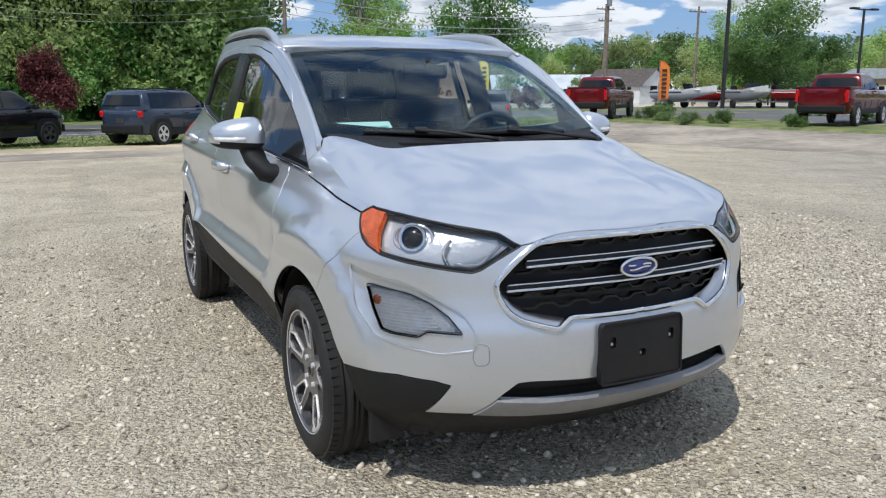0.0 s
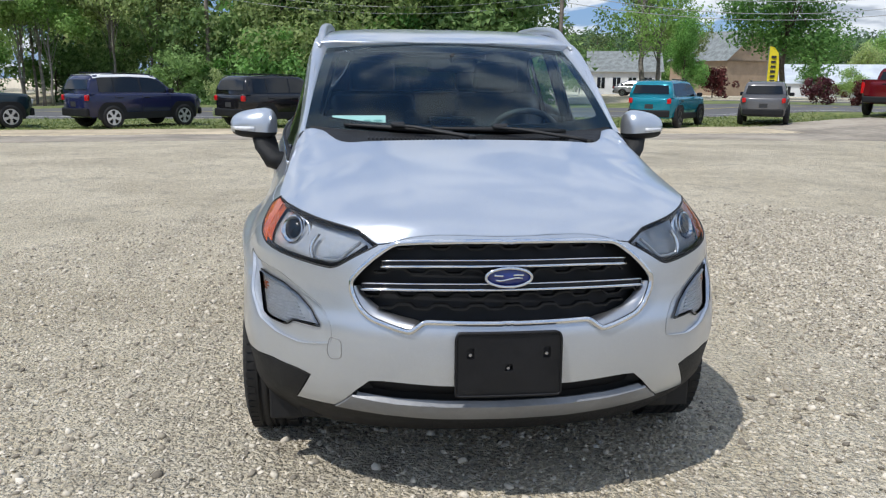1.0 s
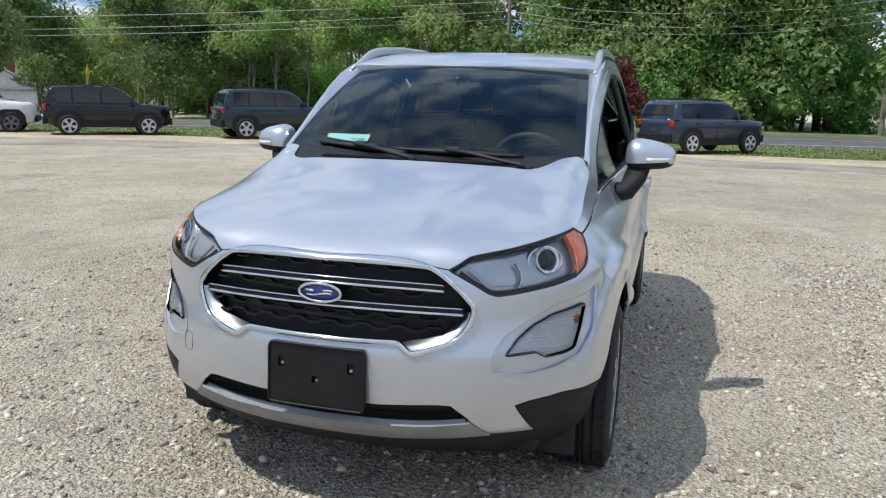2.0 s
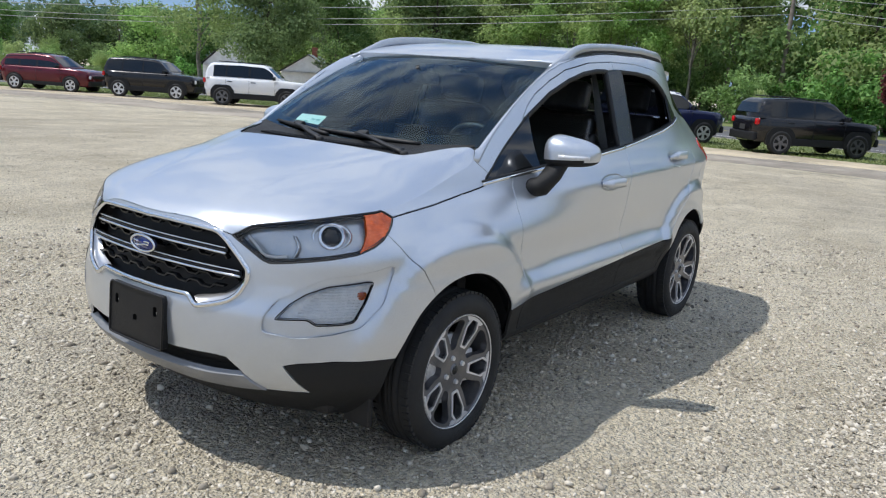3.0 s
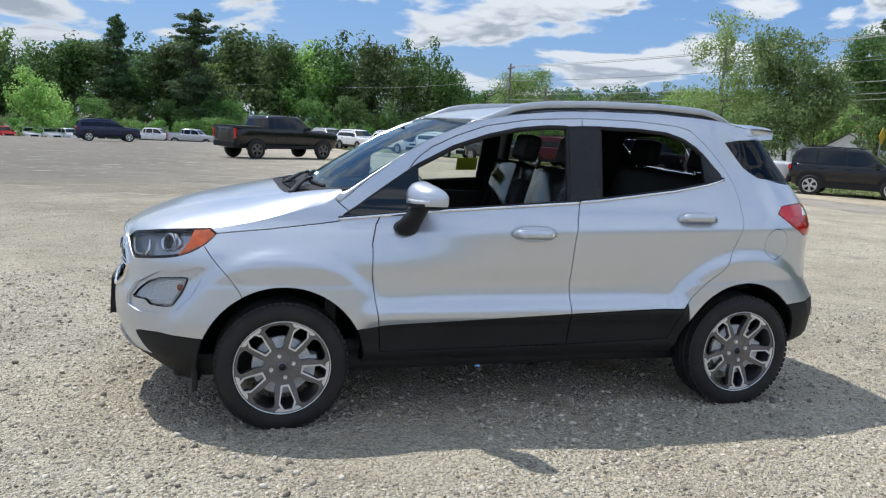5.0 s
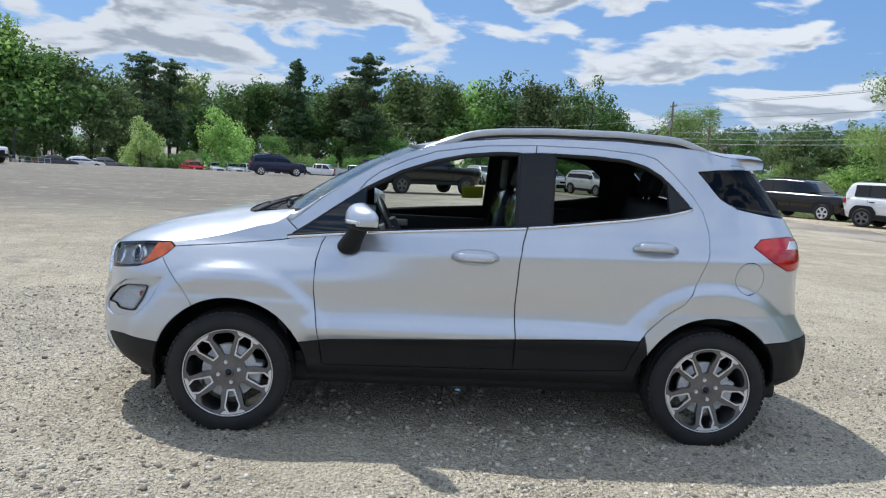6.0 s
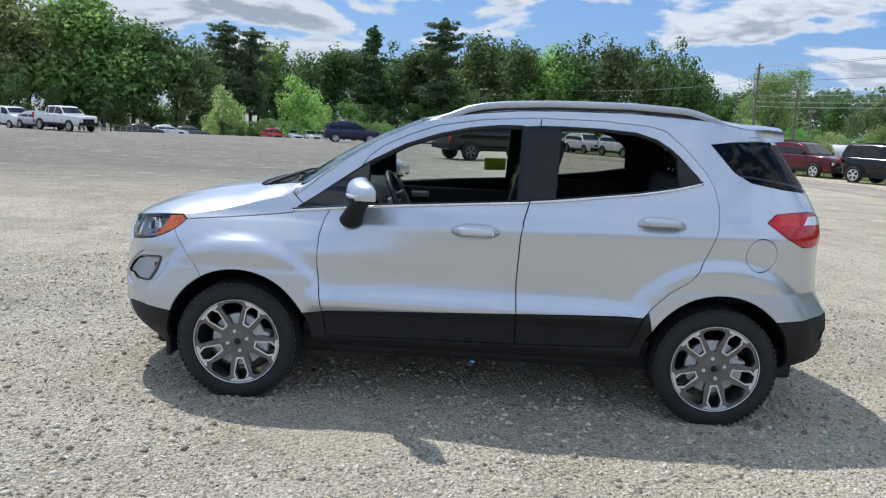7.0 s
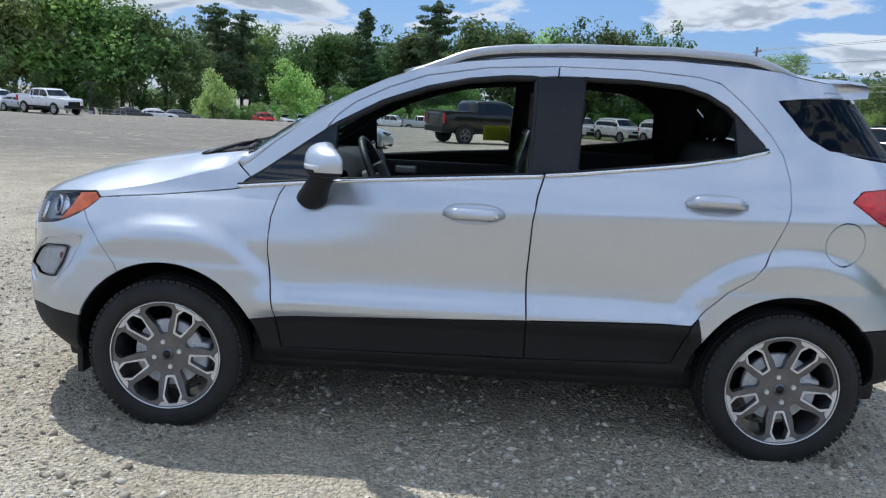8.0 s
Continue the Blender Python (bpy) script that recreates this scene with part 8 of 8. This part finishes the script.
# wooded skyline far behind everything
rng_ = np.random.default_rng(41)
far_c, far_r = [], []
for a0, a1, top, share in ((92, 176, HILL, 0.97), (-160, -46, SKYLINE, 0.88)):
    for k in range(int((a1 - a0) * 26)):
        a = rng_.uniform(a0, a1)
        r = rng_.uniform(225, 300)
        h = (r * math.tan(radians(float(top(a)) * share)) + 3.3) * (0.90 + 0.10 * noise.noise((a * 0.9, 0.3, 1.0)))
        far_c.append((r * math.cos(radians(a)), r * math.sin(radians(a)), -2.2 + h * rng_.random() ** 0.45))
        far_r.append(2.0 + 1.6 * rng_.random())
tagged(part("distant_wood", leaf_mesh("distant_wood", far_c, far_r, 26, 0.80, rng_), M_FARLEAF), "unbroken green wood on the far skyline", "wood", "", "stuff")

for kind_ in PROTO:
    if kind_ not in _first:
        plant(kind_, -52.0 - 2 * len(kind_), -176.0, HEIGHT[kind_], 20, 1.0, WOOD)

# tufts of grass on the verge
rng_ = np.random.default_rng(8)
k_ = 26000
ty = rng_.uniform(-42, 26, k_)
tx = verge(ty) + 0.2 - 7.0 * rng_.random(k_) ** 1.3
tz = np.array([float(lie(a, b)) for a, b in zip(tx, ty)]) + 0.03
h_ = 0.03 + 0.07 * rng_.random(k_) ** 2
an = rng_.random(k_) * 2 * np.pi
w_ = 0.015 + 0.02 * rng_.random(k_)
v_ = np.stack([np.stack([tx - w_ * np.cos(an), ty - w_ * np.sin(an), tz], -1), np.stack([tx + w_ * np.cos(an), ty + w_ * np.sin(an), tz], -1),
               np.stack([tx + 0.06 * rng_.standard_normal(k_), ty + 0.06 * rng_.standard_normal(k_), tz + h_], -1)], 1).reshape(-1, 3)
M_GRASS = leaf_material("grass_blades", (0.10, 0.17, 0.035), (0.24, 0.29, 0.090), 0.3)
tagged(part("grass_tufts", mesh_of("grass_tufts", v_, np.arange(k_ * 3).reshape(-1, 3), smooth=False), M_GRASS), "uneven tufts of grass on the verge", "grass", "", "stuff")

# ---------------------------------------------------------------- poles, wires, buildings
M_POLE = material("weathered_pole_wood", (0.20, 0.17, 0.14), 0.9, vary=0.35, scale=4, bump=0.6, bump_scale=25)
# pale grey: the sunlight on the cables is put into the colour
M_WIRE = material("cable", (0.42, 0.42, 0.41), 0.6)
M_STEEL = material("dark_steel_post", (0.03, 0.03, 0.032), 0.5, metal=0.3, vary=0.2, scale=6)
M_GALV = material("galvanised_steel", (0.38, 0.39, 0.40), 0.5, metal=0.7, vary=0.2, scale=8)
M_WALL = material("white_boards", (0.62, 0.64, 0.66), 0.8, vary=0.10, scale=1.5)
M_ROOF = material("grey_shingle_roof", (0.20, 0.22, 0.22), 0.9, vary=0.3, scale=2, bump=0.4, bump_scale=20)
M_DARKROOF = material("dark_brown_roof", (0.085, 0.072, 0.065), 0.9, vary=0.3, scale=2)
M_METALROOF = material("pale_metal_roof", (0.50, 0.54, 0.58), 0.55, vary=0.15, scale=0.6)
M_BRICK = material("red_brick", (0.25, 0.09, 0.06), 0.9, vary=0.3, scale=6)
M_TAN = material("tan_wall", (0.36, 0.27, 0.19), 0.85, vary=0.12, scale=1.5)
M_YELLOW = material("yellow_banner", (0.75, 0.60, 0.02), 0.75, vary=0.08, scale=6)
M_ORANGE = material("orange_banner", (0.72, 0.20, 0.03), 0.75, vary=0.15, scale=6)
M_TEXT = material("dark_print", (0.03, 0.03, 0.03), 0.8)
M_HULL = material("boat_hull", (0.70, 0.71, 0.72), 0.3, vary=0.08, scale=3, coat=0.5)
M_SIGNY = material("sign_yellow", (0.70, 0.42, 0.02), 0.6)


def pole(x, y, h, arms=2, light=False, label="weathered wooden utility pole beside the road"):
    z = float(lie(x, y))
    p = thing("utility_pole", label, "utility pole", pose(x, y, z), "utility poles")
    part("post", cyl_bm((0, 0, -0.3), (0.06, 0.03, h), 0.16, 0.10, 12), M_POLE, p)
    for k in range(arms):
        arm = part("crossarm", box_bm((0, 0, h - 0.5 - 1.1 * k), (0.10, 2.2 - 0.5 * k, 0.12), 0.01), M_POLE, p)
        for q in (-0.95, -0.4, 0.4, 0.95):
            part("insulator", cyl_bm((0, q * (1 - 0.2 * k), h - 0.44 - 1.1 * k), (0, q * (1 - 0.2 * k), h - 0.26 - 1.1 * k), 0.045, 0.03, 8), M_GALV, arm)
    if light:
        a = part("lamp_arm", cyl_bm((0, 0, h - 2.2), (1.6, 0.8, h - 1.5), 0.03, n=8), M_GALV, p)
        part("lamp_head", box_bm((1.75, 0.87, h - 1.5), (0.5, 0.22, 0.12), 0.04), M_GALV, a)
    part("transformer", cyl_bm((0.25, 0, h - 2.9), (0.25, 0, h - 2.1), 0.2, n=14), M_GALV, p) if arms > 1 else None
    return Vector((x, y, z + h))


def wire(a, b, sag, r=0.021):
    pts = [a.lerp(b, t) - Vector((0, 0, sag * 4 * t * (1 - t))) for t in np.linspace(0, 1, 18)]
    v, f = sweep(pts, circle(r, 4))
    tagged(part("power_line", mesh_of("power_line", v, f), M_WIRE), "thin dark cable strung between poles", "cable", "overhead cables")


P = [pole(-49.5, 40.0, 11.0), pole(-46.5, 12.4, 11.0, light=True), pole(-46.8, -9.6, 11.0), pole(-30.0, -82.3, 10.9), pole(-44.0, -132.0, 11.0)]
pole(-31.5, -75.1, 7.7, 1)
pole(-38.2, -87.5, 7.0, 1)
pole(-54.0, -132.0, 8.5, 1)
for a, b in zip(P, P[1:]):
    for dy, dz, sg in ((-0.9, -0.3, 0.9), (0.0, -0.35, 0.95), (0.9, -0.3, 0.9), (0.1, -1.9, 0.9), (0.0, -3.4, 0.8), (0.1, -4.0, 1.0), (0.0, -4.5, 0.9)):
        wire(a + Vector((0.3 * dy, dy, dz)), b + Vector((0.3 * dy, dy, dz)), sg)
wire(Vector((-44, -132, 9.5)), Vector((-8.7, -148, 7.5)), 1.0)
wire(Vector((-8.7, -148, 7.5)), Vector((37, -150, 6.5)), 1.0)
pole(-8.7, -148.0, 9.5, 1)
pole(32.0, -140.0, 8.5, 1)
pole(29.0, -140.0, 8.0, 1)
pole(-62.0, 49.5, 10.0, 2)
pole(-56.0, 56.0, 9.5, 1)


def house(x, y, w, d, h, rise, turn, label, walls, roofm, windows=3, chimney=False, name="house"):
    z = float(lie(x, y))
    b = thing(name, label, "building", pose(x, y, z, 0, 0, turn))
    part("wall", box_bm((0, 0, h / 2 - 0.2), (w, d, h + 0.4), 0.02), walls, b)
    v = [(-w / 2 - 0.3, -d / 2 - 0.35, h - 0.05), (w / 2 + 0.3, -d / 2 - 0.35, h - 0.05), (w / 2 + 0.3, d / 2 + 0.35, h - 0.05), (-w / 2 - 0.3, d / 2 + 0.35, h - 0.05), (-w / 2 - 0.3, 0, h + rise), (w / 2 + 0.3, 0, h + rise)]
    roof_ob = part("roof", mesh_of("roof", v, [(0, 1, 5, 4), (2, 3, 4, 5), (3, 2, 1, 0)], smooth=False), roofm, b)
    g = [(w / 2 + 0.02, -d / 2, h), (w / 2 + 0.02, d / 2, h), (w / 2 + 0.02, 0, h + rise * 0.95)]
    for sd in (1, -1):
        part("gable", mesh_of("gable", [(sd * p[0], p[1], p[2]) for p in g], [(0, 1, 2) if sd > 0 else (2, 1, 0)], smooth=False), walls, b)
    for k in range(windows):
        u = (k + 0.5) / windows - 0.5
        for sd in (1, -1):
            wn = part("window", box_bm((u * w * 0.86, sd * (d / 2 + 0.01), h * 0.55), (0.95, 0.06, 1.35), 0.01), M_DARKGLASS, b, "dark window")
            part("window_frame", box_bm((u * w * 0.86, sd * (d / 2 + 0.02), h * 0.55), (0.08, 0.08, 1.35), 0.0), M_WALL, wn)
    if chimney:
        part("chimney", box_bm((w * 0.1, 0.2, h + rise + 0.2), (0.7, 0.6, 1.3), 0.02), M_BRICK, roof_ob, "red brick chimney")
    part("door", box_bm((w * 0.5 + 0.01, 0.3, 1.05), (0.06, 0.95, 2.1), 0.01), M_TAN, b)
    return b


house(-64.0, -80.0, 8.0, 6.5, 3.6, 3.2, 40, "white gabled house behind roadside trees", M_WALL, M_ROOF, 3)
house(-64.5, -66.5, 10.0, 6.0, 3.0, 2.0, 38, "low white house with a grey roof and chimney", M_WALL, M_ROOF, 4, True)
house(-98.0, 34.0, 9.0, 7.0, 3.2, 2.6, 75, "white house with a columned porch across the road", M_WALL, M_ROOF, 4)
house(-86.0, 42.0, 9.0, 8.0, 4.0, 3.4, 20, "grey-roofed house behind the trees", M_TAN, M_ROOF, 2)
house(-118.0, 74.0, 44.0, 18.0, 2.6, 3.0, 62, "long low white warehouse with a pale metal roof", M_WALL, M_METALROOF, 7, name="warehouse")
house(-98.0, 82.0, 10.5, 9.5, 3.4, 2.8, 20, "white gabled shop building beyond the yard", M_WALL, M_DARKROOF, 3, name="shop_building")
house(-50.0, 86.0, 19.0, 9.0, 3.2, 1.2, 10, "long tan building with a low roof behind the yard", M_TAN, M_ROOF, 8, name="shop_building")


def lamp_post(x, y, h, label, arms=2):
    z = float(lie(x, y))
    p = thing("street_lamp", label, "street lamp", pose(x, y, z), "lamp posts")
    part("post", cyl_bm((0, 0, -0.1), (0, 0, h), 0.10, 0.075, 12), M_STEEL, p)
    part("base", cyl_bm((0, 0, 0), (0, 0, 0.5), 0.22, 0.20, 14), M_GALV, p)
    part("lamp_arm", box_bm((0, 0, h), (0.08, 1.4, 0.08), 0.01), M_STEEL, p)
    for sd in (1, -1)[:arms]:
        part("lamp_head", box_bm((0, sd * 0.95, h + 0.04), (0.34, 0.62, 0.12), 0.03), M_STEEL, p)


lamp_post(-23.5, 26.6, 9.5, "tall dark steel lamp post beside the hedge")
lamp_post(-31.5, 46.8, 6.5, "dark steel lamp post on the far yard")
lamp_post(35.1, -69.3, 3.0, "thin lamp post at the edge of the lot")


def banner(x, y, h, mat, turn, label):
    b = thing("feather_flag", label, "flag", pose(x, y, float(lie(x, y)), 0, 0, turn), "feather flags")
    part("flagpole", cyl_bm((0, 0, 0), (0, 0, h), 0.03, 0.015, 8), M_GALV, b)
    pts = [(0.02, h * 0.22), (0.62, h * 0.25), (0.70, h * 0.62), (0.60, h * 0.88), (0.34, h * 0.98), (0.05, h)]
    v = [(u, 0.05 * math.sin(6 * u + w), w) for u, w in pts]
    part("banner", mesh_of("banner", v, [tuple(range(len(v)))], smooth=False), mat, b)
    for k in range(7):
        z = h * (0.30 + 0.085 * k)
        part("print_bar", box_bm((0.34, 0.0, z), (0.30, 0.16, h * 0.042), 0.0), M_TEXT, b)


banner(-46.0, 26.2, 3.6, M_YELLOW, 60, "yellow feather flag with dark print by the road")
banner(-36.0, 33.8, 3.2, M_ORANGE, 40, "orange feather flag beside the boats")


def boat(x, y, turn, colour, label):
    b = thing("motor_boat", label, "boat", pose(x, y, float(lie(x, y)) + 0.1, 0, 0, turn), "boats on the yard")
    rows = []
    for x2 in np.linspace(-2.6, 2.8, 12):
        w = 1.0 * (1 - max(0, (x2 - 0.2) / 2.7) ** 2.2)
        rows.append([Vector((x2, -w, 1.30 + 0.14 * max(0, x2))), Vector((x2, -w * 0.96, 0.98 + 0.10 * max(0, x2))), Vector((x2, -w * 0.80, 0.72 + 0.14 * max(0, x2))), Vector((x2, 0, 0.50 + 0.22 * max(0, x2) ** 1.2)), Vector((x2, w * 0.80, 0.72 + 0.14 * max(0, x2))), Vector((x2, w * 0.96, 0.98 + 0.10 * max(0, x2))), Vector((x2, w, 1.30 + 0.14 * max(0, x2)))])
    v, f = loft(rows)
    f.append(tuple(range(7)))
    part("hull", mesh_of("hull", v, f), colour, b)
    for sd in (1, -1):
        part("hull_stripe", box_bm((-1.1, sd * 1.004, 1.17), (2.9, 0.012, 0.09), 0.0), PAINT["navy"] if colour is M_HULL else M_HULL, b, "thin painted stripe")
    part("deck", box_bm((-0.3, 0, 1.33), (4.2, 1.7, 0.06), 0.02), M_HULL, b)
    part("windshield", box_bm((0.3, 0, 1.62), (0.06, 1.3, 0.45), 0.01, Euler((0, radians(-25), 0))), M_DARKGLASS, b)
    part("motor", box_bm((-2.85, 0, 1.3), (0.45, 0.4, 0.75), 0.08), M_GLOSS, b)
    for sd in (1, -1):
        part("trailer_beam", box_bm((0, sd * 0.6, 0.45), (5.0, 0.08, 0.1), 0.0), M_GALV, b)
        part("trailer_wheel", cyl_bm((-0.6, sd * 1.0, 0.25), (-0.6, sd * 1.2, 0.25), 0.33, n=18), M_RUBBER, b)


for bx_, by_, bt_, red in ((-44.5, 44.0, 15, False), (-41.5, 48.0, -20, False), (-39.0, 51.5, 10, True), (-35.5, 53.5, -15, False), (-32.0, 56.0, 20, False), (-46.5, 50.0, 40, True)):
    boat(bx_, by_, bt_, PAINT["scarlet"] if red else M_HULL, "red and white motor boat on a trailer" if red else "white motor boat on a trailer")

# fence at the far end of the lot
fence = thing("fence", "low grey wire fence at the far edge of the lot", "fence")
F_A, F_B = Vector((37.6, -67.0, 0)), Vector((36.0, -79.0, 0))
_fp = [F_A.lerp(F_B, k / 11) for k in range(12)]
for p in _fp:
    z = float(lie(p.x, p.y))
    part("post", cyl_bm((p.x, p.y, z - 0.1), (p.x, p.y, z + 1.0), 0.035, n=8), M_GALV, fence)
for h in (0.2, 0.6, 0.97):
    v, f = sweep([Vector((p.x, p.y, float(lie(p.x, p.y)) + h)) for p in _fp], circle(0.02, 5))
    part("rail", mesh_of("rail", v, f), M_GALV, fence)
tank = thing("tanker_truck", "white tank trailer parked beyond the row", "tanker truck", pose(-41.0, -88.0, float(lie(-41, -88)), 0, 0, 118))
part("tank", cyl_bm((-3.2, 0, 2.0), (3.2, 0, 2.0), 1.05, n=24), PAINT["white"], tank, smooth=True)
part("chassis", box_bm((0, 0, 0.85), (7.0, 1.4, 0.25), 0.03), M_BLACK, tank)
for hx in (-2.4, -1.4, 2.6):
    for sd in (1, -1):
        part("wheel", cyl_bm((hx, sd * 0.75, 0.5), (hx, sd * 1.1, 0.5), 0.5, n=18), M_RUBBER, tank)
sign = thing("road_sign", "small yellow road sign on a post", "road sign", pose(-29.6, -27.5, float(lie(-29.6, -27.5)), 0, 0, 118))
part("post", cyl_bm((0, 0, -0.1), (0, 0, 2.6), 0.035, n=8), M_GALV, sign)
part("sign_plate", box_bm((0.05, 0, 2.5), (0.02, 0.62, 0.62), 0.0, Euler((radians(45), 0, 0))), M_SIGNY, sign)

# crash barrier at the edge of the road
rail_ = thing("guard_rail", "white steel guard rail beside the road", "guard rail")
for k in range(7):
    x, y = -44.3 + 1.3 * k, -26.2 + 1.4 * k
    part("post", box_bm((x, y, float(lie(x, y)) + 0.35), (0.10, 0.10, 0.80), 0.01), M_GALV, rail_)
_a, _b = Vector((-44.3, -26.2, float(lie(-44.3, -26.2)) + 0.72)), Vector((-36.5, -17.8, float(lie(-36.5, -17.8)) + 0.72))
v, f = sweep([_a.lerp(_b, k / 12) for k in range(13)], [(-0.03, -0.15), (0.03, -0.15), (0.06, -0.07), (0.02, 0.0), (0.06, 0.07), (0.03, 0.15), (-0.03, 0.15)])
part("beam", mesh_of("beam", v, f, smooth=False), PAINT["white"], rail_)
